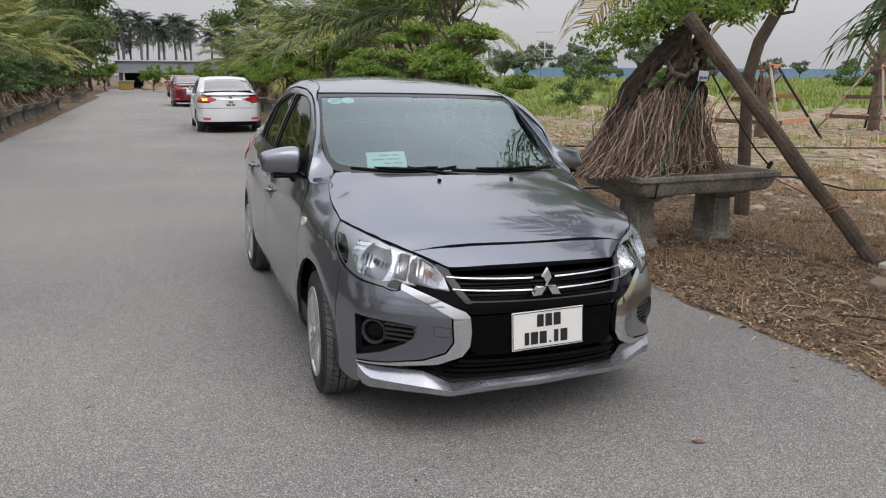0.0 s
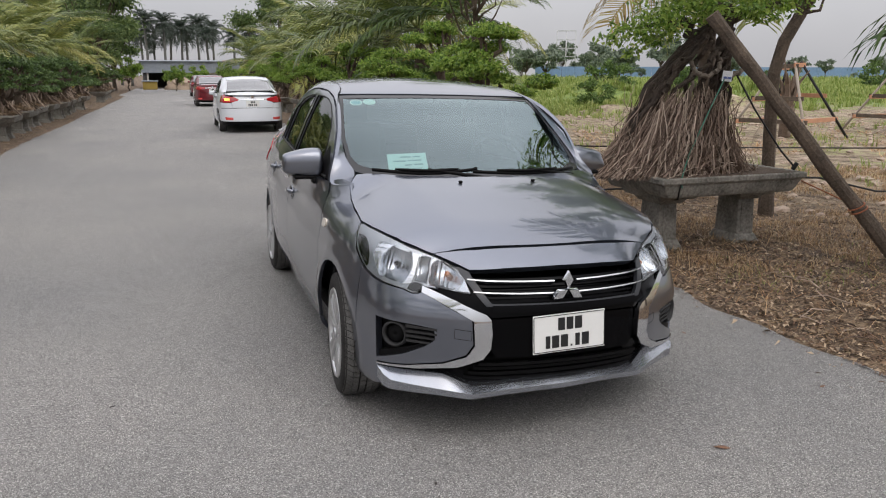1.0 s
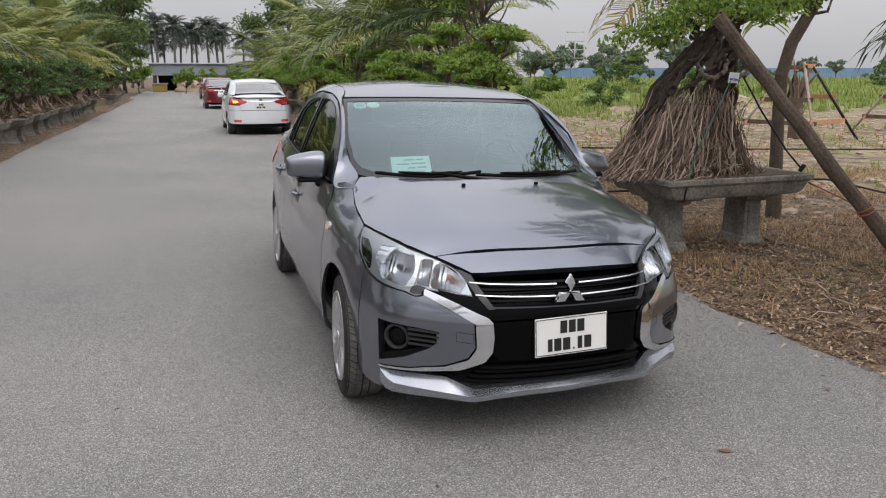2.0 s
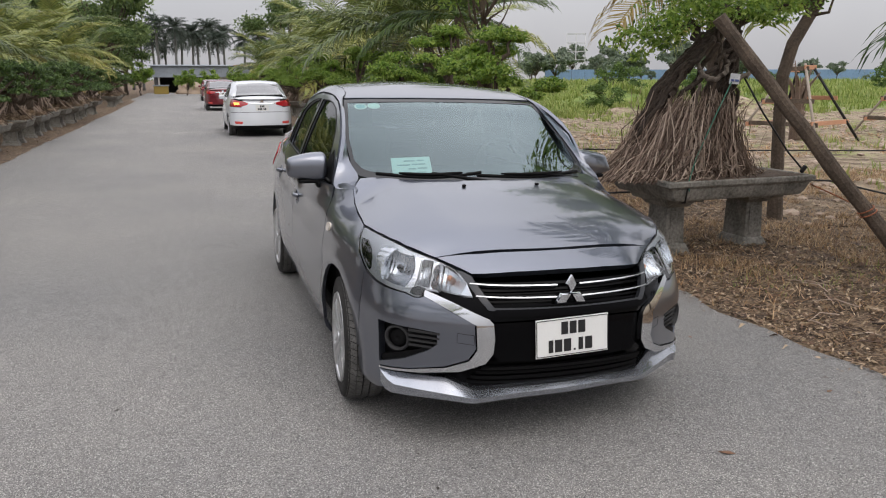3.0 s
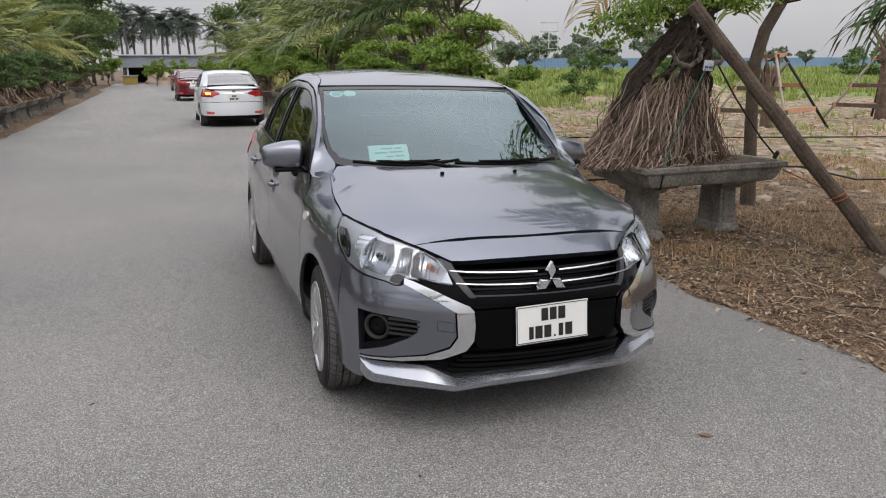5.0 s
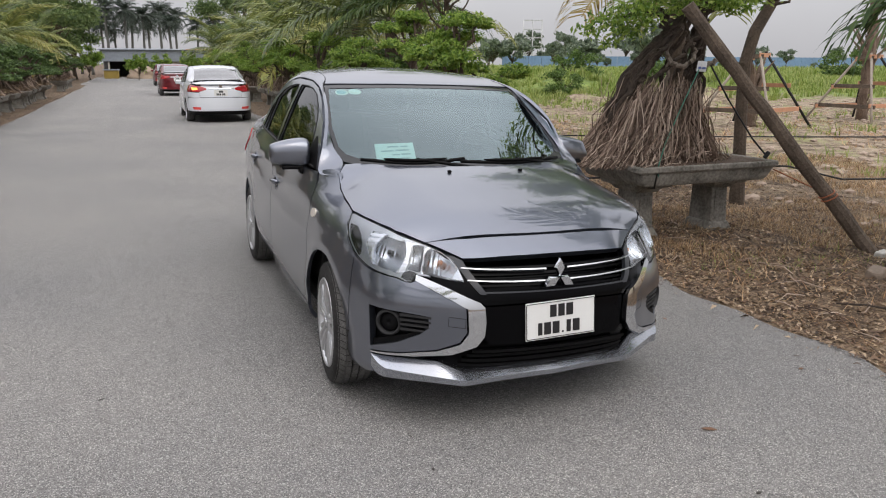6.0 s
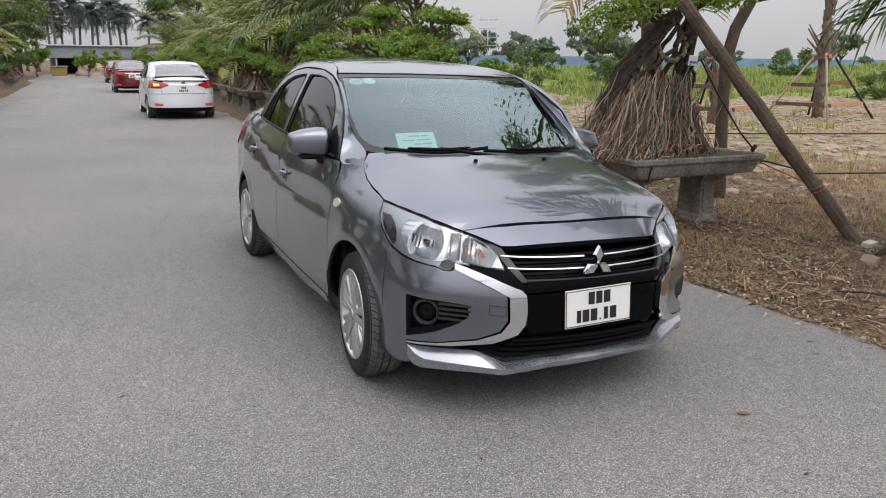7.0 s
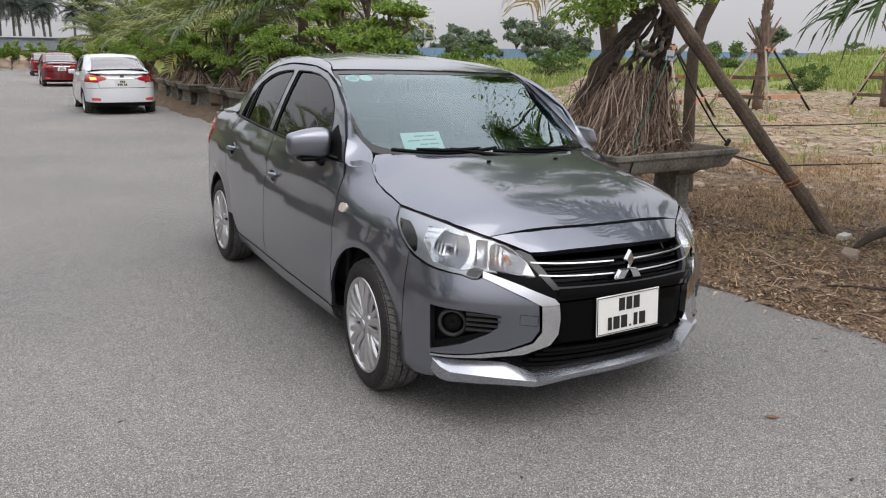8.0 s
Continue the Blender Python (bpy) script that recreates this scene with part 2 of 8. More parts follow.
def skin(name, poly, surf, mat, parent, label="", step=0.03, gap=0.0, depth=0.018, off=0.0, holes=(), mirror=False, rounding=0, centre=(0, 2.1, 0.5)):
    """A panel: the polygon of a surface's two coordinates, laid on it, with its edge turned in by depth."""
    loops = [dense(shrink(soften(list(poly), rounding), gap), step)]
    loops += [dense(list(h), step) for h in holes]
    pts, edges = [], []
    for lp in loops:
        o = len(pts)
        pts += lp
        edges += [(o + i, o + (i + 1) % len(lp)) for i in range(len(lp))]
    nb = len(pts)
    a = np.array(loops[0])
    lo, hi = a.min(0), a.max(0)
    gx, gy = np.meshgrid(np.arange(lo[0] + step * 0.5, hi[0], step), np.arange(lo[1] + step * 0.5, hi[1], step))
    g = np.stack([gx.ravel() + 0.15 * step * np.sin(gy.ravel() * 37), gy.ravel()], 1)
    keep = inside(loops[0], g)
    for h in loops[1:]:
        keep &= ~inside(h, g)
    g = g[keep]
    b = np.array(pts)
    if len(g):
        near = np.min(np.linalg.norm(g[:, None, :] - b[None, :, :], axis=2), axis=1) if len(g) * nb < 4e6 else np.full(len(g), 1.0)
        g = g[near > step * 0.5]
    allp = np.concatenate([b, g]) if len(g) else b
    res = mathutils.geometry.delaunay_2d_cdt([Vector(p) for p in allp], edges, [], 0, 1e-7)
    p2 = np.array([tuple(v) for v in res[0]])
    tris = np.array([tuple(f) for f in res[2]])
    c = p2[tris].mean(axis=1)
    ok = inside(loops[0], c)
    for h in loops[1:]:
        ok &= ~inside(h, c)
    tris = tris[ok]
    e = 0.004
    P = surf(p2[:, 0], p2[:, 1])
    da = surf(p2[:, 0] + e, p2[:, 1]) - surf(p2[:, 0] - e, p2[:, 1])
    db = surf(p2[:, 0], p2[:, 1] + e) - surf(p2[:, 0], p2[:, 1] - e)
    N = np.cross(da, db)
    N /= np.maximum(np.linalg.norm(N, axis=1, keepdims=True), 1e-12)
    if np.sum(N * (P - np.array(centre))) < 0:
        N = -N
    P = P + N * off
    up = np.mean([np.dot(np.cross(P[f[1]] - P[f[0]], P[f[2]] - P[f[0]]), N[f[0]]) for f in tris[:40]])
    if up < 0:
        tris = tris[:, ::-1]
    verts, faces, norms = list(P), [tuple(f) for f in tris], list(N)
    if depth:
        count = {}
        for f in tris:
            for i in range(3):
                q = (f[i], f[(i + 1) % 3])
                count[q] = 1
        rim = [q for q in count if (q[1], q[0]) not in count]
        for q in rim:
            o = len(verts)
            A, B = P[q[0]], P[q[1]]
            A2, B2 = A - N[q[0]] * depth, B - N[q[1]] * depth
            nn = np.cross(A2 - A, B - A)
            nn = nn / max(np.linalg.norm(nn), 1e-9)
            verts += [A, B, B2, A2]
            faces.append((o + 1, o, o + 3, o + 2))
            norms += [nn] * 4
    verts, norms = np.array(verts), np.array(norms)
    made = [mesh_part(name, verts, faces, mat, parent, label, True, norms)]
    if mirror:
        v2, n2 = verts * (-1, 1, 1), norms * (-1, 1, 1)
        made.append(mesh_part(name, v2, [f[::-1] for f in faces], mat, parent, label, True, n2))
    return made

# ---- saloon cars: shape ----
# Plan outline of half a car, front middle to rear middle, as (x, y).
OUTLINE = [(0, 0.032), (0.2, 0.042), (0.36, 0.072), (0.55, 0.19), (0.70, 0.315), (0.775, 0.50), (0.808, 0.75), (0.826, 1.1),
           (0.835, 1.6), (0.835, 2.4), (0.830, 3.0), (0.805, 3.5), (0.75, 3.95), (0.63, 4.18), (0.40, 4.275), (0, 4.305)]


def make_outline():
    p = np.array(OUTLINE)
    t = np.concatenate([[0], np.cumsum(np.linalg.norm(np.diff(p, axis=0), axis=1))])
    ext_t = np.concatenate([[-t[1]], t, [2 * t[-1] - t[-2]]])
    ext_x = np.concatenate([[-p[1, 0]], p[:, 0], [-p[-2, 0]]])
    ext_y = np.concatenate([[p[1, 1]], p[:, 1], [p[-2, 1]]])
    return Curve(*zip(ext_t, ext_x)), Curve(*zip(ext_t, ext_y)), t


OUT_X, OUT_Y, OUT_T = make_outline()
U_END = float(OUT_T[-1])
LEVELS = np.array([0.15, 0.22, 0.30, 0.42, 0.54, 0.63, 0.70, 0.77, 0.84, 0.91, 1.0, 1.08])
# Offset from the outline at those heights: front middle, front corner, lamp, front axle, wing top, cowl, doors, rear axle, rear corner, rear middle.
STATIONS = np.array([OUT_T[0], OUT_T[2], OUT_T[3], OUT_T[4], OUT_T[5] + 0.1, OUT_T[6] + 0.15, OUT_T[7], OUT_T[8] + 0.4, OUT_T[11], OUT_T[13], OUT_T[15]])
OFFSETS = np.array([
    [-.03, .000, .000, .002, .000, -.025, -.078, -.178, -.30, -.44, -.62, -.80],
    [-.02, .000, .000, .002, .000, -.028, -.080, -.165, -.28, -.42, -.60, -.80],
    [-.02, .000, .002, .002, .000, -.034, -.072, -.130, -.21, -.33, -.50, -.70],
    [-.03, -.004, .000, .002, .000, -.024, -.046, -.086, -.165, -.27, -.40, -.52],
    [-.05, -.015, -.004, .000, .003, .000, -.008, -.028, -.074, -.145, -.25, -.35],
    [-.06, -.022, -.008, -.002, .001, .001, -.003, -.016, -.050, -.112, -.19, -.27],
    [-.07, -.030, -.012, -.003, .000, .001, -.001, -.010, -.026, -.050, -.078, -.11],
    [-.07, -.042, -.018, -.004, .000, .001, .001, .000, -.006, -.020, -.048, -.075],
    [-.09, -.050, -.018, .000, .000, .000, .000, -.001, -.010, -.030, -.072, -.13],
    [-.08, -.035, -.006, .000, -.002, -.008, -.012, -.016, -.024, -.045, -.100, -.19],
    [-.08, -.030, -.005, .000, -.006, -.012, -.018, -.028, -.040, -.060, -.110, -.20]])
WAIST = Curve((0.9, 0.815), (1.1, 0.818), (1.6, 0.822), (2.3, 0.872), (2.95, 0.945), (3.6, 0.985), (4.2, 0.99))
HUB_F, HUB_R, HUB_Z, ARCH = 0.815, 3.365, 0.287, 0.343


def offset_at(u, z):
    rows = np.stack([Curve(*zip(LEVELS, r))(z) for r in OFFSETS])
    i = np.clip(np.searchsorted(STATIONS, u) - 1, 0, len(STATIONS) - 2)
    m = slopes(STATIONS, rows)
    k = np.arange(rows.shape[1])
    h = STATIONS[i + 1] - STATIONS[i]
    t = np.clip((u - STATIONS[i]) / h, 0, 1)
    return (rows[i, k] * (1 + 2 * t) * (1 - t) ** 2 + m[i, k] * h * t * (1 - t) ** 2
            + rows[i + 1, k] * t * t * (3 - 2 * t) + m[i + 1, k] * h * t * t * (t - 1))


def flank(u, z):
    """The body's outer side: u along the outline from the front middle, z the height. The half with x below 0."""
    u, z = np.asarray(u, float), np.asarray(z, float)
    e = 0.01
    x, y = OUT_X(u), OUT_Y(u)
    tx, ty = OUT_X(u + e) - OUT_X(u - e), OUT_Y(u + e) - OUT_Y(u - e)
    n = np.hypot(tx, ty)
    nx, ny = ty / n, -tx / n
    d = offset_at(u, z)
    w = WAIST(y)
    on = np.clip((y - 0.95) / 0.3, 0, 1) * np.clip((4.0 - y) / 0.3, 0, 1)
    t = z - w
    scoop = np.where((t < 0) & (t > -0.16), -0.011 * np.sin(np.pi * np.clip(-t, 0, 0.16) / 0.16), 0)
    d = d + on * (scoop - 0.10 * np.clip(t, 0, 0.07))
    for hub in (HUB_F, HUB_R):
        r = np.hypot(y - hub, z - HUB_Z)
        d = d + 0.009 * np.exp(-((r - 0.36) / 0.045) ** 2) * (z > 0.2)
    return np.stack([-(x + nx * d), y + ny * d, z], axis=-1)


def solve_u(axis, value, z, lo, hi):
    value, z = np.atleast_1d(np.asarray(value, float)), np.atleast_1d(np.asarray(z, float))
    a, b = np.full(value.shape, lo), np.full(value.shape, hi)
    for _ in range(36):
        m = (a + b) / 2
        p = flank(m, z)
        got = -p[:, 0] if axis == 0 else p[:, 1]
        a, b = np.where(got < value, m, a), np.where(got < value, b, m)
    return (a + b) / 2


def fx(*pts):
    """Points (x, z) on the front, as the flank's coordinates."""
    x, z = np.array(pts).T
    return list(zip(solve_u(0, x, z, -0.3, OUT_T[6]), z))


def sy(*pts):
    """Points (y, z) on the side, as the flank's coordinates."""
    y, z = np.array(pts).T
    return list(zip(solve_u(1, y, z, 0.2, U_END - 0.3), z))


def rx(*pts):
    """Points (x, z) on the tail, as the flank's coordinates."""
    res = []
    for x, z in pts:
        a, b = float(OUT_T[12]) - 0.2, U_END + 0.05
        for _ in range(36):
            m = (a + b) / 2
            a, b = (m, b) if -flank(np.array([m]), np.array([z]))[0, 0] > x else (a, m)
        res.append(((a + b) / 2, z))
    return res


HOOD_C = Curve((0.1, 0.70), (0.235, 0.788), (0.36, 0.858), (0.55, 0.928), (0.78, 0.988), (0.95, 1.018), (1.1, 1.04))
HOOD_K = Curve((0.2, 1.12), (0.302, 0.99), (0.341, 0.705), (0.387, 0.503), (0.46, 0.424), (0.547, 0.390), (0.64, 0.392), (0.72, 0.402), (0.82, 0.42), (0.90, 0.412), (0.955, 0.335), (1.0, 0.225), (1.05, 0.16), (1.1, 0.14))


def hood_top(x, y):
    x, y = np.asarray(x, float), np.asarray(y, float)
    ax = np.abs(x)
    ridge = 0.004 * np.exp(-((ax - 0.34 - 0.25 * (y - 0.3)) / 0.07) ** 2) * np.clip((y - 0.25) / 0.2, 0, 1)
    return np.stack([x, y, HOOD_C(y) - HOOD_K(y) * ax ** 4 + ridge], axis=-1)


CABIN_C = Curve((0.90, 0.985), (1.2, 1.145), (1.45, 1.272), (1.655, 1.374), (1.85, 1.428), (2.1, 1.462), (2.4, 1.474), (2.7, 1.462),
                (2.95, 1.43), (3.1, 1.385), (3.35, 1.265), (3.65, 1.115), (3.8, 1.06))
CABIN_K = Curve((0.95, 0.165), (1.09, 0.16), (1.4, 0.095), (1.7, 0.048), (1.9, 0.066), (2.2, 0.10), (2.8, 0.12), (3.1, 0.13), (3.7, 0.13))


def cabin_top(x, y):
    x, y = np.asarray(x, float), np.asarray(y, float)
    return np.stack([x, y, CABIN_C(y) - CABIN_K(y) * np.abs(x) ** 2], axis=-1)


SHUT = [(0.7235, 0.640), (0.722, 0.70), (0.719, 0.80), (0.711, 0.90), (0.704, 0.95), (0.699, 0.985)]


def on_flank(*pts):
    """Points (x, y) of the flank's upper part, as its coordinates."""
    x, y = np.array(pts).T
    lo, hi = np.full(y.shape, 0.68), np.full(y.shape, 1.06)
    for _ in range(30):
        z = (lo + hi) / 2
        u = solve_u(1, y, z, 0.2, U_END - 0.3)
        wide = -flank(u, z)[:, 0] > x
        lo, hi = np.where(wide, z, lo), np.where(wide, hi, z)
    return list(zip(u, z))


def wing_top():
    """The wing's upper edge under the bonnet's shut line, as (y, z)."""
    x, y = np.array(SHUT).T
    return list(zip(y, [q[1] for q in on_flank(*SHUT)]))


def cabin_side(y, z):
    y, z = np.asarray(y, float), np.asarray(z, float)
    x = 0.787 - 0.30 * (z - 1.0) - 0.26 * (z - 1.0) ** 2 - 0.030 * (y - 2.1) ** 2
    return np.stack([-x, y, z], axis=-1)


DECK_C = Curve((3.5, 1.075), (3.7, 1.068), (4.0, 1.055), (4.2, 1.03), (4.3, 0.985))


def deck_top(x, y):
    x, y = np.asarray(x, float), np.asarray(y, float)
    return np.stack([x, y, DECK_C(y) - 0.11 * np.abs(x) ** 2.2], axis=-1)


def belt(y):
    return 0.966 + 0.042 * (y - 1.2)


def both(half, close_top=False):
    """A polygon symmetrical about x = 0 from its half with x above 0, listed from the middle round to the middle."""
    return list(half) + [(-x, y) for x, y in half[::-1] if abs(x) > 1e-6]


# Outline of the doors' upper frame, the panes in it, as (y, z).
GATE = [(1.13, 0.963), (1.19, 1.08), (1.30, 1.20), (1.50, 1.305), (1.66, 1.358), (1.86, 1.388), (2.24, 1.397), (2.50, 1.378), (2.70, 1.332),
        (2.89, 1.245), (3.00, 1.15), (3.045, 1.044)]
FRONT_PANE = [(1.335, 0.985), (1.345, 1.06), (1.375, 1.14), (1.42, 1.205), (1.50, 1.262), (1.62, 1.315), (1.76, 1.345), (1.90, 1.356), (2.085, 1.358), (2.098, 1.345), (2.13, 1.20), (2.175, 1.016), (2.16, 1.008)]
REAR_PANE = [(2.245, 1.02), (2.20, 1.20), (2.165, 1.345), (2.175, 1.358), (2.30, 1.355), (2.45, 1.342), (2.58, 1.318), (2.725, 1.268), (2.765, 1.15), (2.81, 1.046), (2.80, 1.040)]
QUARTER_PANE = [(2.838, 1.046), (2.79, 1.15), (2.752, 1.255), (2.83, 1.20), (2.89, 1.13), (2.94, 1.065), (2.945, 1.050)]


def arc(hub, a0, a1, r=ARCH, n=14, tight=0.0):
    """A wheel arch from angle a0 to a1; its front runs closer to the tyre by tight."""
    res = []
    for i in range(n + 1):
        a = a0 + (a1 - a0) * i / n
        k = r - tight * min(1, max(0, (a - 100) / 70))
        res.append((hub + k * math.cos(radians(a)), HUB_Z + k * math.sin(radians(a))))
    return res


def pillar_strip(parent, paint):
    """A pillar, roof rail and rear pillar in one strip between the screen, the roof and the doors."""
    top = [(0.715, 1.03), (0.655, 1.080), (0.676, 1.2), (0.655, 1.4), (0.624, 1.6), (0.607, 1.705), (0.574, 1.80), (0.552, 2.0), (0.540, 2.4), (0.537, 2.75),
           (0.536, 2.95), (0.541, 3.1), (0.555, 3.3), (0.585, 3.52), (0.62, 3.68)]
    low = [(1.02, 0.90), (1.110, 0.958), (1.172, 1.080), (1.285, 1.203), (1.485, 1.308), (1.63, 1.354), (1.74, 1.374), (1.92, 1.394), (2.3, 1.400), (2.62, 1.361),
           (2.80, 1.296), (2.95, 1.205), (3.06, 1.08), (3.3, 1.064), (3.62, 1.052)]
    T = cabin_top(np.array([-p[0] for p in top]), np.array([p[1] for p in top]))
    S = cabin_side(np.array([p[0] for p in low]), np.array([p[1] for p in low]))
    T[0] = (-0.694, 0.992, 0.966)
    S[0] = flank(*np.array(sy((1.0, 0.960))).T)[0]
    s = np.linspace(0, 1, len(top))
    ct = [Curve(*zip(s, T[:, i])) for i in range(3)]
    cs = [Curve(*zip(s, S[:, i])) for i in range(3)]

    def strip(a, b):
        P = np.stack([c(a) for c in ct], -1)
        Q = np.stack([c(a) for c in cs], -1)
        w = np.linalg.norm(P - Q, axis=-1, keepdims=True)
        rail = np.clip((a[..., None] - 0.30) / 0.14, 0, 1)
        rail = rail * rail * (3 - 2 * rail)
        base = np.clip((0.15 - a[..., None]) / 0.12, 0, 1)
        up = np.array([0.36, 0.0, 0.93])
        ctrl = Q * (1 - 0.2 * rail) + P * 0.2 * rail + up * w * (0.06 - 0.05 * base + 0.09 * rail)
        b = b[..., None]
        return P * (1 - b) ** 2 + ctrl * 2 * b * (1 - b) + Q * b * b

    skin("roof_pillar", [(0, 0), (1, 0), (1, 1), (0, 1)], strip, paint, parent, step=0.02, mirror=True, depth=0.02)


def tread_blocks(R):
    """Five ribs of rubber blocks round the tyre, parted by grooves and slanting cuts."""
    V, F = [], []
    n = 58
    for j, (c, hw) in enumerate(((-0.066, 0.017), (-0.033, 0.0125), (0.0, 0.0125), (0.033, 0.0125), (0.066, 0.017))):
        slant = (0.010, 0.006, 0.0, -0.006, -0.010)[j]
        for i in range(n):
            a0, a1 = 2 * math.pi * (i + 0.3 * (j % 2)) / n, 2 * math.pi * (i + 0.3 * (j % 2) + 0.86) / n
            o = len(V)
            for r in (R - 0.012, R - (0.006 if abs(c) > 0.05 else 0.0)):
                for x, e in ((c - hw, -1), (c + hw, 1)):
                    out = r - (0.006 if abs(x) > 0.08 else 0) + (0.006 if abs(c) > 0.05 and abs(x) < 0.06 and r > R - 0.01 else 0)
                    V += [(x, out * math.cos(q + slant * e * 3), out * math.sin(q + slant * e * 3)) for q in (a0, a1)]
            F += [(o + 4, o + 5, o + 7, o + 6), (o, o + 1, o + 5, o + 4), (o + 3, o + 2, o + 6, o + 7), (o + 2, o, o + 4, o + 6), (o + 1, o + 3, o + 7, o + 5)]
    return V, F


def wheel(parent, name, x, y, side, spokes=True, z=HUB_Z, steer=0.0):
    """A wheel with a blocked tyre and a silver rim of five paired spokes; side -1 faces -x."""
    w = group_object(name, None)
    w.parent = parent
    w.location = (x, y, z)
    w.rotation_euler = (0, 0, radians(steer))
    R = 0.294
    prof = [(0.205, -0.085), (0.212, -0.091), (0.225, -0.095), (0.255, -0.095), (0.275, -0.089), (0.284, -0.080), (R - 0.009, -0.060), (R - 0.009, 0.060), (0.284, 0.080), (0.275, 0.089), (0.255, 0.095), (0.225, 0.095), (0.212, 0.091), (0.205, 0.085)]
    v, f = lathe(prof, 64)
    mesh_part("tyre", v, f, RUBBER, w, "black rubber tyre")
    v, f = tread_blocks(R)
    mesh_part("tread", v, f, TREAD, w, "dusty grey tyre tread", smooth=False)
    s = side
    v, f = lathe([(0.214, s * 0.090), (0.207, s * 0.099), (0.199, s * 0.092), (0.192, s * 0.03), (0.185, -s * 0.07), (0.200, -s * 0.07), (0.203, s * 0.03)], 56)
    mesh_part("rim", v, f, ALLOY, w)
    if not spokes:
        v, f = lathe([(0.01, s * 0.07), (0.19, s * 0.06), (0.19, s * 0.03), (0.01, s * 0.03)], 32)
        mesh_part("wheel_disc", v, f, ALLOY, w)
        return w
    v, f = lathe([(0.002, -s * 0.01), (0.190, -s * 0.01), (0.190, -s * 0.02), (0.002, -s * 0.02)], 32)
    mesh_part("brake_disc", v, f, BLACK_PLASTIC, w)
    v, f = lathe([(0.002, s * 0.092), (0.030, s * 0.091), (0.046, s * 0.086), (0.062, s * 0.078), (0.068, s * 0.050), (0.066, s * 0.02), (0.002, s * 0.02)], 40)
    mesh_part("wheel_hub", v, f, ALLOY, w)
    v, f = lathe([(0.002, s * 0.100), (0.022, s * 0.099), (0.027, s * 0.092), (0.002, s * 0.090)], 24)
    mesh_part("hub_badge", v, f, SATIN, w)

    def arm(name, a0, a1, r0, r1, w0, w1, h0, h1, mat, crown=0.006):
        """One spoke from r0 to r1, its angle going from a0 to a1, with bevelled sides."""
        vs = []
        for i in range(5):
            k = i / 4
            r, aa = r0 + (r1 - r0) * k, a0 + (a1 - a0) * k
            hw, hh = (w0 + (w1 - w0) * k) / 2, h0 + (h1 - h0) * k + 0.008 * math.sin(math.pi * k)
            c, sn = math.cos(aa), math.sin(aa)
            for off, h in ((-hw, hh - 0.035), (-hw, hh - crown), (-hw * 0.45, hh), (hw * 0.45, hh), (hw, hh - crown), (hw, hh - 0.035)):
                vs.append((s * h, r * c - off * sn, r * sn + off * c))
        fs = [(i * 6 + j, i * 6 + (j + 1) % 6, (i + 1) * 6 + (j + 1) % 6, (i + 1) * 6 + j) for i in range(4) for j in range(6)]
        mesh_part(name, vs, fs if s > 0 else [q[::-1] for q in fs], mat, w, smooth=False)
    for k in range(5):
        a = 2 * math.pi * k / 5 + 0.42
        for d in (-1, 1):
            arm("spoke", a + d * 0.20, a + d * 0.145, 0.045, 0.201, 0.024, 0.044, 0.086, 0.095, ALLOY)
        arm("spoke_web", a, a, 0.070, 0.197, 0.018, 0.030, 0.066, 0.074, SATIN)
        for d in (-1, 1):
            arm("outer_web", a + d * 0.47, a + d * 0.44, 0.055, 0.200, 0.022, 0.034, 0.074, 0.088, ALLOY, 0.010)
    for k in range(5):
        a = 2 * math.pi * k / 5 + 0.42 + math.pi / 5
        v, f = lathe([(0.002, s * 0.076), (0.008, s * 0.075), (0.009, s * 0.062), (0.002, s * 0.062)], 8, at=(0, 0.044 * math.cos(a), 0.044 * math.sin(a)))
        mesh_part("wheel_nut", v, f, BLACK_PLASTIC, w)
    return w


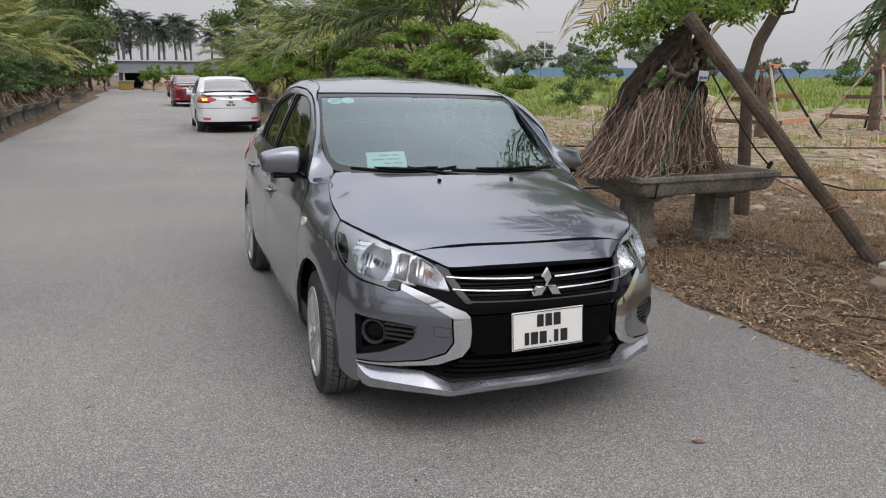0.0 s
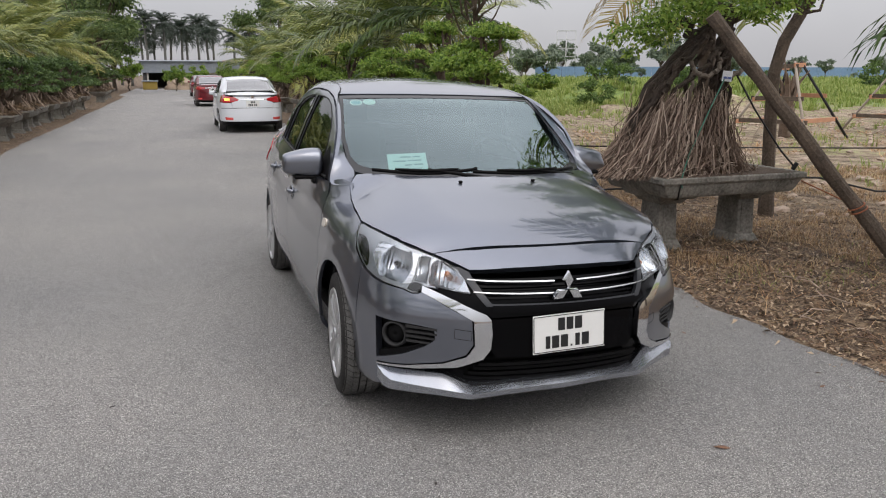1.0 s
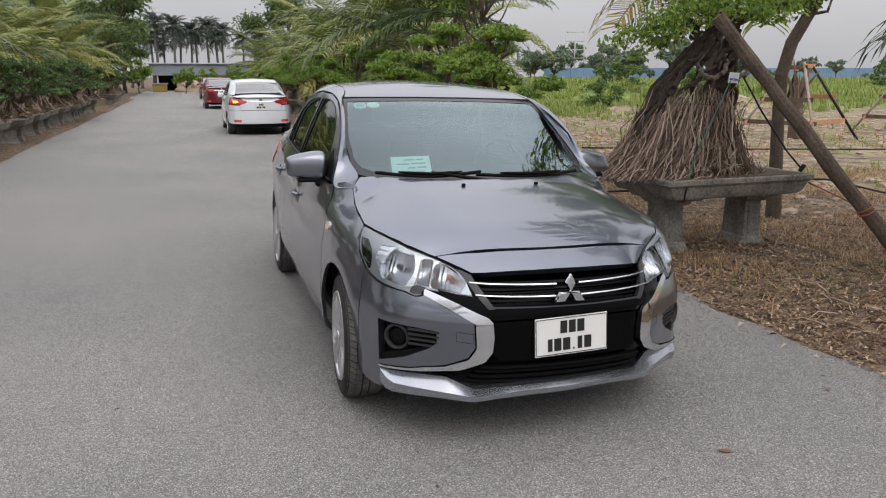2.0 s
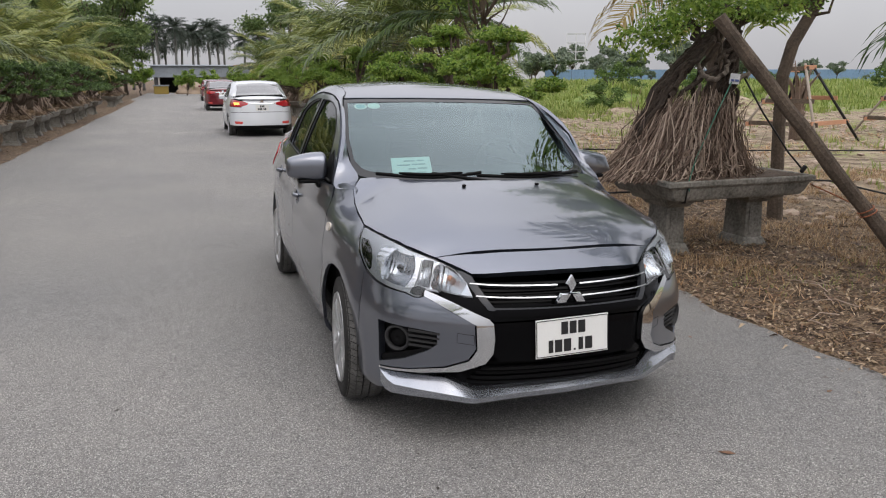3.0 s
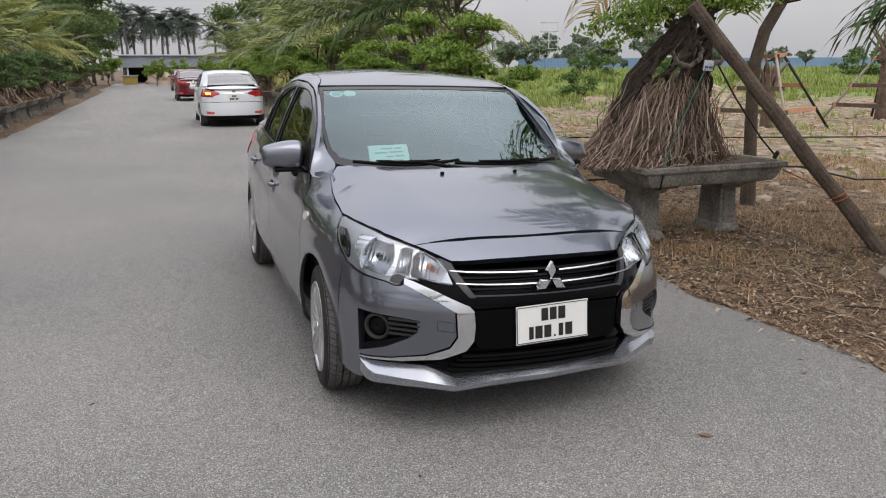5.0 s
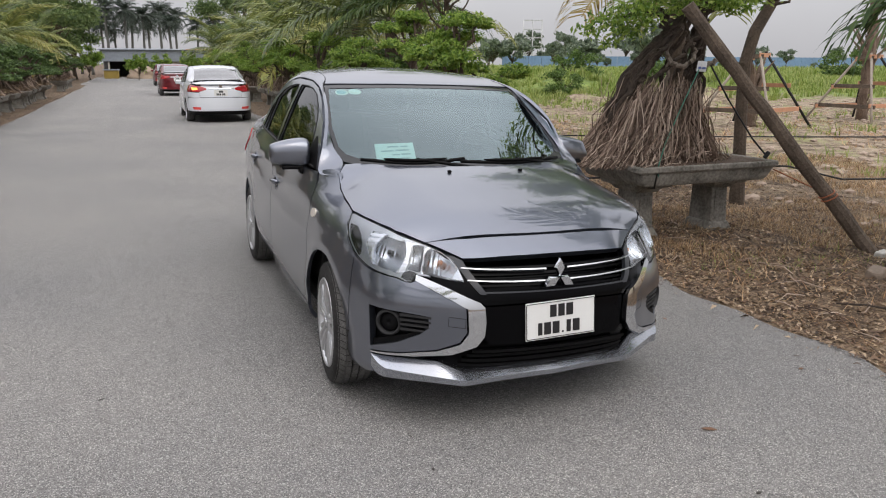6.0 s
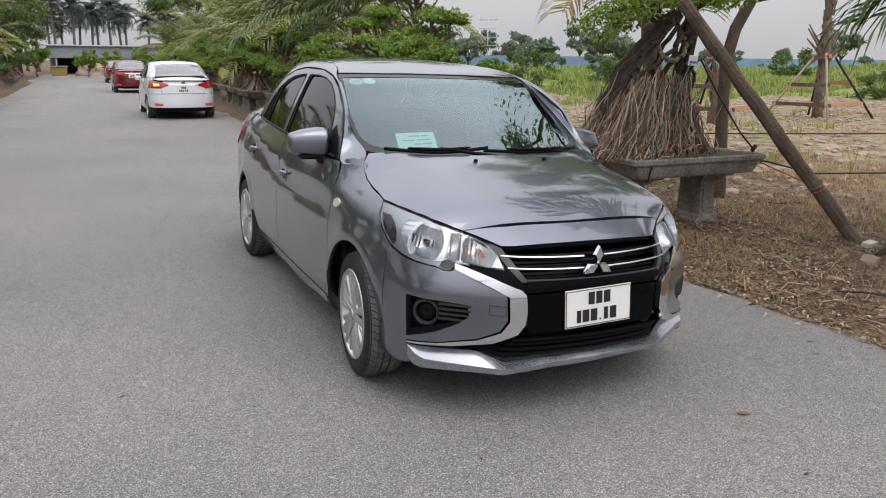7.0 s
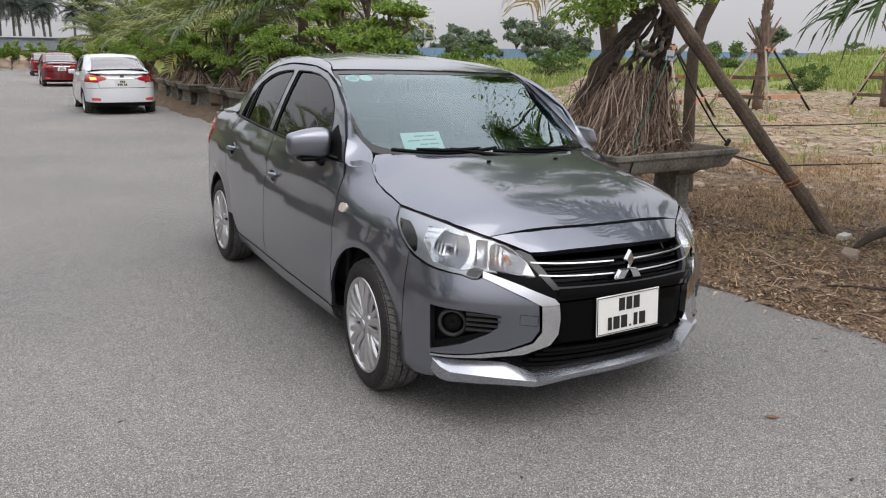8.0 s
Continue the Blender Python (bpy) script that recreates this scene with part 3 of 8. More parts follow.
def saloon(name, paint, label, front=True):
    """A four-door saloon, its front at y = 0 and its rear at y = 4.3, wheels on z = 0; with its full front, or with its full tail."""
    car = group_object(name)
    tagged(car, label, "car")
    G = 0.0032
    # hood, roof, boot
    lips = wing_top()
    hood = both([(0, 0.240), (0.10, 0.2415), (0.20, 0.246), (0.30, 0.2545), (0.38, 0.266), (0.45, 0.282), (0.503, 0.299), (0.555, 0.341), (0.609, 0.387), (0.655, 0.460), (0.696, 0.547)]
                + SHUT + [(0.652, 1.050), (0.60, 1.036), (0.45, 0.952), (0.3, 0.900), (0.15, 0.872), (0, 0.865)])
    skin("bonnet", hood, hood_top, paint, car, step=0.03, gap=G, depth=0.03)
    roof = both([(0, 1.672), (0.3, 1.680), (0.5, 1.695), (0.600, 1.706), (0.569, 1.80), (0.547, 2.0), (0.537, 2.4), (0.533, 2.75), (0.531, 3.06), (0.3, 3.078), (0, 3.085)])
    skin("roof", roof, cabin_top, paint, car, step=0.04, gap=0.002)
    for sx in (-1, 1):
        vs, fs = tube(cabin_top(np.array([sx * 0.590, sx * 0.562, sx * 0.546, sx * 0.536, sx * 0.531]), np.array([1.73, 1.83, 2.1, 2.6, 3.06])) - np.array([0, 0, 0.004]), 0.006, 6, True, 0.6)
        mesh_part("roof_moulding", vs, fs, CABIN, car)
    pillar_strip(car, paint)
    # windscreen with its dark border
    rim = [(0, 0.900), (0.25, 0.912), (0.45, 0.966), (0.58, 1.034), (0.650, 1.085), (0.671, 1.17), (0.666, 1.32), (0.643, 1.46), (0.605, 1.69), (0.45, 1.684), (0.2, 1.670), (0, 1.664)]
    inner = [(0, 0.955), (0.25, 0.967), (0.42, 1.012), (0.55, 1.066), (0.626, 1.128), (0.650, 1.19), (0.647, 1.33), (0.624, 1.47), (0.590, 1.648), (0.42, 1.640), (0.2, 1.632), (0, 1.630)]
    skin("windscreen", both(rim), cabin_top, SCREEN_GLASS, car, "greenish laminated windscreen glass", step=0.05, off=-0.006, depth=0)
    skin("windscreen_border", both(rim), cabin_top, GLASS_BAND, car, step=0.03, off=-0.0045, depth=0, holes=[both(inner)])
    rear_rim = [(0, 3.09), (0.3, 3.082), (0.535, 3.06), (0.545, 3.3), (0.575, 3.54), (0.60, 3.63), (0.3, 3.685), (0, 3.70)]
    skin("rear_window", both(rear_rim), cabin_top, TINT_GLASS if front else RAISED_GLOSS_GLASS, car, "dark tinted rear window" if front else "rear window with its gloss raised for the sky's reflection", step=0.05, off=-0.004, depth=0)
    boot = both([(0, 3.70), (0.3, 3.688), (0.62, 3.63), (0.68, 3.80), (0.655, 4.05), (0.58, 4.20), (0.3, 4.275), (0, 4.285)])
    skin("boot_lid", boot, deck_top, paint, car, step=0.05, gap=0.003)
    # sides
    top_f = [(y, belt(y)) for y in (2.14, 1.9, 1.6, 1.35, 1.13)]
    door_f = sy(*top_f, (1.115, 0.90), (1.118, 0.83), (1.14, 0.70), (1.146, 0.50), (1.146, 0.32), (1.17, 0.268), (1.6, 0.272), (2.235, 0.278), (2.245, 0.36), (2.225, 0.5), (2.185, 0.72), (2.15, 0.90))
    skin("front_door", door_f, flank, paint, car, gap=G, mirror=True, step=0.035)
    top_r = [(y, belt(y)) for y in (3.03, 2.8, 2.5, 2.14)]
    door_r = sy(*top_r, (2.15, 0.90), (2.185, 0.72), (2.225, 0.5), (2.245, 0.36), (2.235, 0.278), (2.6, 0.282), (2.90, 0.286), (2.955, 0.40), (3.0, 0.53), (3.075, 0.65), (3.09, 0.75), (3.075, 0.88))
    skin("rear_door", door_r, flank, paint, car, gap=G, mirror=True, step=0.035)
    skin("door_frame", GATE, cabin_side, paint, car, gap=0.004, mirror=True, step=0.03, off=0.001, depth=0.03, holes=[FRONT_PANE, REAR_PANE, QUARTER_PANE])
    skin("door_seal", GATE, cabin_side, SEAL, car, mirror=True, step=0.05, off=-0.02, depth=0, gap=-0.008, holes=[shrink(FRONT_PANE, 0.0), shrink(REAR_PANE, 0.0), shrink(QUARTER_PANE, 0.0)])
    for nm, pane in (("front_side_window", FRONT_PANE), ("rear_side_window", REAR_PANE), ("quarter_window", QUARTER_PANE)):
        skin(nm, pane, cabin_side, TINT_GLASS, car, "dark tinted side window", step=0.05, off=-0.009, depth=0, mirror=True, gap=-0.004)
        loop = [cabin_side(np.array([p[0]]), np.array([p[1]]))[0] for p in pane]
        for sx in (1, -1):
            vs, fs = tube([(sx * p[0], p[1], p[2]) for p in loop + loop[:1]], 0.0045, 5, False)
            mesh_part("window_seal", vs, fs, SEAL, car)
    vs, fs = zip(*[tube([cabin_side(np.array([y]), np.array([belt(y) + 0.008]))[0] * (sx, 1, 1) + np.array([-0.004 * sx, 0, 0]) for y in np.linspace(1.2, 3.0, 14)], 0.0075, 6) for sx in (1, -1)])
    for q in range(2):
        mesh_part("waist_moulding", vs[q], fs[q], SEAL, car)
    fender = sy((0.555, 0.30), (0.505, 0.34), *arc(HUB_F, 170, 8, tight=0.052), (1.143, 0.40), (1.146, 0.5), (1.14, 0.70), (1.118, 0.83), (1.113, 0.90), (1.10, 0.966), (1.05, 0.972), *lips[::-1], (0.612, 0.797), (0.562, 0.747), (0.510, 0.706), (0.49, 0.692), (0.49, 0.60), (0.485, 0.45), (0.50, 0.345))[2:]
    skin("front_wing", fender, flank, paint, car, gap=G * 0.7, mirror=True, step=0.025)
    skin("wing_flange", sy((0.94, 0.925), (1.118, 0.925), (1.122, 0.968), (1.05, 0.984), (0.97, 0.972)), flank, paint, car, step=0.03, off=-0.004, depth=0, mirror=True)
    quarter = sy((2.905, 0.29), (2.96, 0.40)) + sy(*arc(HUB_R, 160, 4)) + sy((3.75, 0.30), (3.78, 0.55), (3.80, 0.64), (3.78, 0.80), (3.73, 0.90), (3.78, 0.985), (3.90, 1.0), (3.72, 1.03), (3.60, 1.052), (3.30, 1.064), (3.04, 1.047), (3.075, 0.88), (3.09, 0.75), (3.075, 0.65), (3.0, 0.53))
    skin("rear_wing", quarter, flank, paint, car, gap=G * 0.7, mirror=True, step=0.03)
    sill = sy((1.17, 0.262), (1.17, 0.19), (2.0, 0.185), (2.96, 0.20), (2.93, 0.276), (2.3, 0.272))
    skin("sill", sill, flank, paint, car, gap=0.002, mirror=True, step=0.04)
    # wheel housings, underside, wheels
    for hub in (HUB_F, HUB_R):
        for sx in (-1, 1):
            prof = [(ARCH + 0.006, sx * 0.745), (ARCH + 0.006, sx * 0.50), (0.02, sx * 0.50), (0.02, sx * 0.49), (ARCH + 0.012, sx * 0.49), (ARCH + 0.012, sx * 0.745)]
            vs, fs = [], []
            n, m = 20, len(prof)
            for i in range(n + 1):
                a = radians(-4 + 188 * i / n)
                vs += [(h, hub + r * math.cos(a), HUB_Z + r * math.sin(a)) for r, h in prof]
            fs = [(i * m + k, (i + 1) * m + k, (i + 1) * m + (k + 1) % m, i * m + (k + 1) % m) for i in range(n) for k in range(m)]
            mesh_part("wheel_housing", vs, fs, BLACK_PLASTIC, car)
            z = HUB_Z - 0.004 + (0.03 if sx > 0 and front else 0)
            wheel(car, "front_wheel" if hub == HUB_F else "rear_wheel", sx * 0.715, hub, sx, front, z, -3.5 if front and hub == HUB_F else 0.0)
    part("underbody", box_bm(1.0, 3.7, 0.1, (0, 2.15, 0.24), 0.02), BLACK_PLASTIC, car)
    part("sill_floor", box_bm(1.46, 1.55, 0.1, (0, 2.09, 0.26), 0.02), BLACK_PLASTIC, car)
    # cabin inside
    part("dashboard", box_bm(1.26, 0.50, 0.16, (0, 1.36, 0.93), 0.05, taper=0.9), CABIN, car)
    part("cabin_floor", box_bm(1.42, 2.2, 0.05, (0, 2.3, 0.36), 0.0), CABIN, car)
    part("bulkhead", box_bm(1.36, 0.05, 0.6, (0, 1.18, 0.64), 0.0), CABIN, car)
    part("parcel_shelf", box_bm(1.18, 0.6, 0.04, (0, 3.4, 1.0), 0.01), CABIN, car)
    skin("headliner", both([(0, 1.74), (0.52, 1.80), (0.52, 3.0), (0, 3.04)]), lambda x, y: cabin_top(x, y) - np.array([0, 0, 0.03]), LINER, car, step=0.1, depth=0)
    for sx in (-1, 1):
        part("door_trim", box_bm(0.03, 1.9, 0.55, (sx * 0.735, 2.1, 0.68), 0.01), CABIN, car)
    for x, y in ((-0.36, 2.1), (0.36, 2.1)):
        part("seat_cushion", box_bm(0.5, 0.52, 0.16, (x, y - 0.1, 0.53), 0.05), CLOTH, car)
        part("seat_back", box_bm(0.48, 0.14, 0.62, (x, y + 0.25, 0.88), 0.05, Euler((-0.28, 0, 0)).to_matrix()), CLOTH, car)
        part("head_restraint", box_bm(0.25, 0.10, 0.17, (x, y + 0.37, 1.24), 0.04, Euler((-0.2, 0, 0)).to_matrix()), CLOTH, car)
    part("rear_bench", box_bm(1.3, 0.5, 0.2, (0, 2.95, 0.53), 0.05), CLOTH, car)
    part("rear_bench_back", box_bm(1.26, 0.14, 0.6, (0, 3.2, 0.83), 0.05, Euler((-0.3, 0, 0)).to_matrix()), CLOTH, car)
    vs, fs = lathe([(0.175 + 0.014 * math.cos(a), 0.014 * math.sin(a)) for a in np.linspace(0, 2 * math.pi, 9)[:-1]], 32, "z")
    st = mesh_part("steering_wheel", vs, fs, CABIN, car)
    st.matrix_basis = pose(0.36, 1.66, 0.98, 65, 0, 0)
    vs, fs = tube([(0.36, 1.45, 0.9), (0.36, 1.65, 0.975)], 0.04, 8)
    mesh_part("steering_column", vs, fs, CABIN, car)
    part("interior_mirror", box_bm(0.23, 0.03, 0.065, (0, 1.73, 1.30), 0.012), CABIN, car)
    return car


# ---- the grey saloon's own front, mirrors and fittings ----
def bars(parent, name, rows, origin, right, up, out_, height, mat, thick=0.0015):
    """Plain bars in lines for writing: rows of (down, from, to)."""
    o, r, u, n = (Vector(v) for v in (origin, right, up, out_))
    for down, a, b in rows:
        c = [o + r * x + u * y + n * z for z in (0.0005, thick) for x, y in ((a, -down - height), (b, -down - height), (b, -down), (a, -down))]
        mesh_part(name, c, [(3, 2, 1, 0), (4, 5, 6, 7), (0, 1, 5, 4), (1, 2, 6, 5), (2, 3, 7, 6), (3, 0, 4, 7)], mat, parent, smooth=False)


# Half of the lip from the middle outwards: the upper edge, the crease and the lower edge, as (x, y, z).
LIP = (((0.0, 0.068, 0.258), (0.0, 0.048, 0.240), (0.0, 0.053, 0.220)),
       ((0.22, 0.082, 0.254), (0.22, 0.058, 0.235), (0.22, 0.063, 0.215)),
       ((0.385, 0.116, 0.244), (0.396, 0.078, 0.220), (0.402, 0.082, 0.201)),
       ((0.485, 0.182, 0.283), (0.497, 0.140, 0.228), (0.505, 0.148, 0.204)),
       ((0.605, 0.258, 0.284), (0.608, 0.208, 0.237), (0.615, 0.218, 0.205)),
       ((0.685, 0.320, 0.284), (0.685, 0.262, 0.244), (0.69, 0.276, 0.205)),
       ((0.708, 0.336, 0.287), (0.706, 0.298, 0.256), (0.708, 0.310, 0.21)),
       ((0.724, 0.348, 0.291), (0.722, 0.336, 0.280), (0.722, 0.350, 0.235)))


def lower_lip(car):
    """The lip under the bumper: a broad sloping face over a narrow upright one, folded where the corners sweep back."""
    half = []
    for p, q in zip(LIP, LIP[1:]):
        half += [[tuple(a[i] + (b[i] - a[i]) * k / 4 for i in range(3)) for a, b in zip(p, q)] for k in range(4)]
    half.append([tuple(v) for v in LIP[-1]])
    def lifted(x, y, z):
        k = min(1, x / 0.4) * min(1, max(0, (0.74 - x) / 0.1))
        return (x - 0.006 * k, y + 0.026 * k, z + 0.012 * k)
    rows = [[(-x, y, z) for x, y, z in r] for r in half[:0:-1]] + [[lifted(*p) for p in r] for r in half]
    vs = []
    for t, m, b in rows:
        vs += [(t[0] * 0.985, t[1] + 0.06, t[2] + 0.004), t, (m[0], m[1], m[2] + 0.003), (m[0], m[1] + 0.001, m[2] - 0.003), b, (b[0] * 0.985, b[1] + 0.09, b[2] + 0.004)]
    n = 6
    fs = [(i * n + k + 1, (i + 1) * n + k + 1, (i + 1) * n + k, i * n + k) for i in range(len(rows) - 1) for k in range(n - 1)]
    lip = mesh_part("bumper_lip", vs, fs, LIP_SKY_TONE, car, "grey lower bumper lip lightened for sky reflection, with a sharp crease")
    mid = len(rows) // 2
    for e in lip.data.edges:
        a, b = e.vertices
        e.use_edge_sharp = a // n != b // n or abs(a // n - mid) == 8


def front_end(car, paint):
    G = 0.003
    # painted nose between the bonnet and the grille
    nose_half = fx((0.0, 0.722), (0.2, 0.720), (0.385, 0.713), (0.44, 0.737), (0.499, 0.763), (0.45, 0.774), (0.38, 0.782), (0.30, 0.786), (0.2, 0.788), (0.0, 0.788))
    u0 = [(-u, z) for u, z in nose_half[::-1] if u > 0.005]

    def whole(u, z):
        p = flank(np.abs(u), z)
        return np.stack([np.where(np.asarray(u) > 0, p[..., 0], -p[..., 0]), p[..., 1], p[..., 2]], -1)
    def full(half):
        h = [(max(u, 0.0), z) for u, z in half]
        return h + [(-u, z) for u, z in h[::-1] if u > 0.005]
    skin("nose_panel", full(nose_half), whole, paint, car, gap=G, step=0.025, depth=0.03)
    # bumper cheeks around the lamps, blades and fog lamp openings
    fog_hole = fx((0.728, 0.503), (0.60, 0.492), (0.532, 0.484), (0.528, 0.435), (0.56, 0.405), (0.64, 0.36), (0.724, 0.322))
    cheek = fx((0.566, 0.622), (0.40, 0.535), (0.394, 0.43), (0.42, 0.385), (0.50, 0.345), (0.62, 0.318), (0.722, 0.305), (0.716, 0.25), (0.708, 0.205)) \
        + sy((0.40, 0.192), (0.47, 0.190), (0.512, 0.205), (0.522, 0.25), (0.515, 0.33), (0.50, 0.345), (0.485, 0.45), (0.49, 0.60), (0.49, 0.690), (0.47, 0.676)) \
        + fx((0.725, 0.651), (0.702, 0.640), (0.668, 0.633), (0.632, 0.627), (0.602, 0.614), (0.580, 0.615))
    skin("front_bumper", cheek, flank, paint, car, gap=0.0015, step=0.022, mirror=True, holes=[fog_hole], depth=0.035)
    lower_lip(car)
    # chrome blades
    blade = fx((0.560, 0.644), (0.45, 0.602), (0.352, 0.560), (0.335, 0.540), (0.330, 0.48), (0.334, 0.42), (0.362, 0.378), (0.45, 0.335), (0.58, 0.308), (0.722, 0.296),
               (0.722, 0.303), (0.62, 0.316), (0.50, 0.343), (0.42, 0.383), (0.392, 0.43), (0.397, 0.532), (0.45, 0.562), (0.566, 0.621))

    def bladed(u, z):
        p = flank(u, z)
        return p + np.stack([0 * z, -0.012 * np.clip((0.62 - u) / 0.25, 0, 1), 0 * z], -1)
    skin("chrome_blade", blade, bladed, CHROME, car, "polished chrome bumper blade", step=0.018, off=0.006, mirror=True, depth=0.04)
    # dark middle: backing, grille slats, bars, plate panel
    mid = full(fx((0.0, 0.735), (0.39, 0.73), (0.43, 0.66), (0.57, 0.66), (0.57, 0.60), (0.40, 0.52), (0.40, 0.40), (0.50, 0.335), (0.60, 0.30), (0.45, 0.235), (0.0, 0.215)))
    skin("grille_backing", mid, whole, BLACK_GLOSS, car, step=0.03, off=-0.085, depth=0)
    skin("grille_surround", full(fx((0.0, 0.600), (0.33, 0.602), (0.372, 0.665), (0.385, 0.712), (0.41, 0.70), (0.398, 0.628), (0.52, 0.650), (0.50, 0.622), (0.345, 0.560), (0.328, 0.545), (0.0, 0.553))), whole, BLACK_GLOSS, car, step=0.02, off=-0.004, depth=0.03)
    skin("grille_frame", full(fx((0.0, 0.595), (0.325, 0.599), (0.362, 0.658), (0.388, 0.708), (0.418, 0.722), (0.432, 0.722), (0.402, 0.672), (0.345, 0.588), (0.0, 0.587))), whole, TRIM_GREY, car, "dark grey frame under the grille", step=0.015, off=0.001, depth=0.02)
    skin("plate_panel", full(fx((0.0, 0.545), (0.325, 0.537), (0.325, 0.40), (0.30, 0.375), (0.0, 0.372))), whole, BLACK_GLOSS, car, step=0.03, off=-0.012, depth=0.02)
    for z in (0.695, 0.672, 0.648, 0.628, 0.612):
        e = 0.384 - (0.70 - z) * 0.30
        skin("grille_slat", full(fx((0, z), (e, z), (e, z - 0.009), (0, z - 0.009))), whole, BLACK_GLOSS, car, step=0.04, off=-0.018, depth=0.02)
    for z, e in ((0.679, 0.398), (0.637, 0.385)):
        a = fx((0.05, z - 0.003), (0.2, z - 0.001), (e, z + 0.005), (e + 0.003, z + 0.001), (0.2, z - 0.0055), (0.05, z - 0.008))
        skin("chrome_bar", a, flank, SATIN, car, step=0.012, off=0.004, depth=0.02, mirror=True)
    skin("lower_rail", full(fx((0, 0.590), (0.322, 0.592), (0.328, 0.565), (0, 0.560))), whole, BLACK_GLOSS, car, step=0.03, off=0.004, depth=0.03)
    for z, deep in ((0.348, 0.02), (0.322, 0.045), (0.296, 0.062), (0.274, 0.075)):
        e = 0.37 + (0.35 - z) * 0.9
        skin("lower_grille_slat", full(fx((0, z), (e, z), (e, z - 0.012), (0, z - 0.012))), whole, BLACK_PLASTIC, car, step=0.04, off=-deep, depth=0.02)
    # three-lozenge emblem
    yb = 0.046
    def lozenge(cx, cz, ang):
        L, W = 0.062, 0.0225
        c, s = math.cos(ang), math.sin(ang)
        q = [(0, 0), (L * 0.62, W), (L * 1.24, 0), (L * 0.62, -W)]
        pts = [(cx + a * c - b * s, yb, cz + a * s + b * c) for a, b in q]
        top = [(cx + a * c - b * s, yb - 0.016, cz + a * s + b * c) for a, b in [(0.004, 0), (L * 0.62, W * 0.8), (L * 1.18, 0), (L * 0.62, -W * 0.8)]]
        return pts + top, [(0, 1, 5, 4), (1, 2, 6, 5), (2, 3, 7, 6), (3, 0, 4, 7), (4, 5, 6, 7)]
    for ang in (90, 210, 330):
        vs, fs = lozenge(-0.012, 0.650, radians(ang))
        mesh_part("emblem", vs, fs, CHROME, car, smooth=False)
    # number plate: plain bars for its marks
    plate = part("number_plate", box_bm(0.326, 0.008, 0.160, (0, 0, 0), 0.003), PLATE_WHITE, car, "white number plate with dark marks")
    q = pose(0.004, 0.036, 0.470, -2.5, -2.0, 0)
    plate.data.transform(q)
    o, r_, u_, n_ = q @ Vector((0, -0.0045, 0)), q.to_3x3() @ Vector((1, 0, 0)), q.to_3x3() @ Vector((0, 0, 1)), q.to_3x3() @ Vector((0, -1, 0))
    bars(plate, "plate_mark", [(-0.064, -0.052, -0.022), (-0.064, -0.014, 0.016), (-0.064, 0.024, 0.056)], o, r_, u_, n_, 0.052, PLATE_BLACK)
    bars(plate, "plate_mark", [(0.008, -0.108, -0.088), (0.008, -0.080, -0.048), (0.008, -0.040, -0.008), (0.008, 0.026, 0.046), (0.008, 0.056, 0.088)], o, r_, u_, n_, 0.052, PLATE_BLACK)
    bars(plate, "plate_mark", [(0.052, 0.004, 0.012)], o, r_, u_, n_, 0.008, PLATE_BLACK)
    vs, fs = tube([q @ Vector((x, -0.0045, z)) for x, z in ((-0.157, -0.074), (0.157, -0.074), (0.160, -0.070), (0.160, 0.071), (0.157, 0.075), (-0.157, 0.075), (-0.160, 0.071), (-0.160, -0.070), (-0.157, -0.074))], 0.0018, 5, False)
    mesh_part("plate_border", vs, fs, PLATE_BLACK, plate)
    # fog lamps in their black openings
    fog = fx((0.735, 0.51), (0.53, 0.49), (0.52, 0.42), (0.73, 0.31))
    skin("fog_lamp_opening", fog, flank, BLACK_PLASTIC, car, step=0.03, off=-0.045, depth=0, mirror=True)
    shelf = fx((0.722, 0.352), (0.60, 0.40), (0.535, 0.43), (0.56, 0.405), (0.64, 0.36), (0.722, 0.325))
    skin("fog_lamp_shelf", shelf, flank, BLACK_PLASTIC, car, step=0.03, off=-0.012, depth=0.03, mirror=True)
    for k in range(4):
        z = 0.484 - 0.021 * k
        a = fx((0.522, z - 0.001), (0.63, z + 0.004), (0.63, z - 0.006), (0.522, z - 0.009))
        skin("fog_lamp_fin", a, flank, CABIN, car, step=0.02, off=0.004 - 0.002 * k, depth=0.03, mirror=True)
    for sx in (-1, 1):
        p = flank(*np.array(fx((0.672, 0.437))).T)[0]
        n = Vector((-0.62, -0.78, 0)).normalized()
        q = Matrix.Translation(Vector(p) * 1 - n * 0.028) @ n.to_track_quat("Z", "Y").to_matrix().to_4x4()
        if sx > 0:
            q = Matrix.Diagonal((-1, 1, 1, 1)) @ q
        vs, fs = lathe([(0.058, 0.0), (0.058, 0.012), (0.052, 0.024), (0.046, 0.024), (0.043, 0.004), (0.043, 0.0)], 28, "z")
        mesh_part("fog_lamp_ring", [q @ Vector(v) for v in vs], fs, CABIN, car)
        vs, fs = lathe([(0.001, 0.014), (0.02, 0.013), (0.036, 0.008), (0.042, 0.002), (0.001, 0.0)], 24, "z")
        mesh_part("fog_lamp_cover", [q @ Vector(v) for v in vs], fs, BLACK_PLASTIC, car)
    tow = fx((0.402, 0.488), (0.462, 0.492), (0.462, 0.452), (0.402, 0.448))
    loop = flank(*np.array(dense(tow, 0.02)).T)
    for sx in (1, -1):
        vs, fs = tube([p * (sx, 1, 1) for p in np.concatenate([loop, loop[:1]])], 0.0012, 4, False)
        mesh_part("tow_cover_groove", vs, fs, SEAL, car)
    headlamps(car)


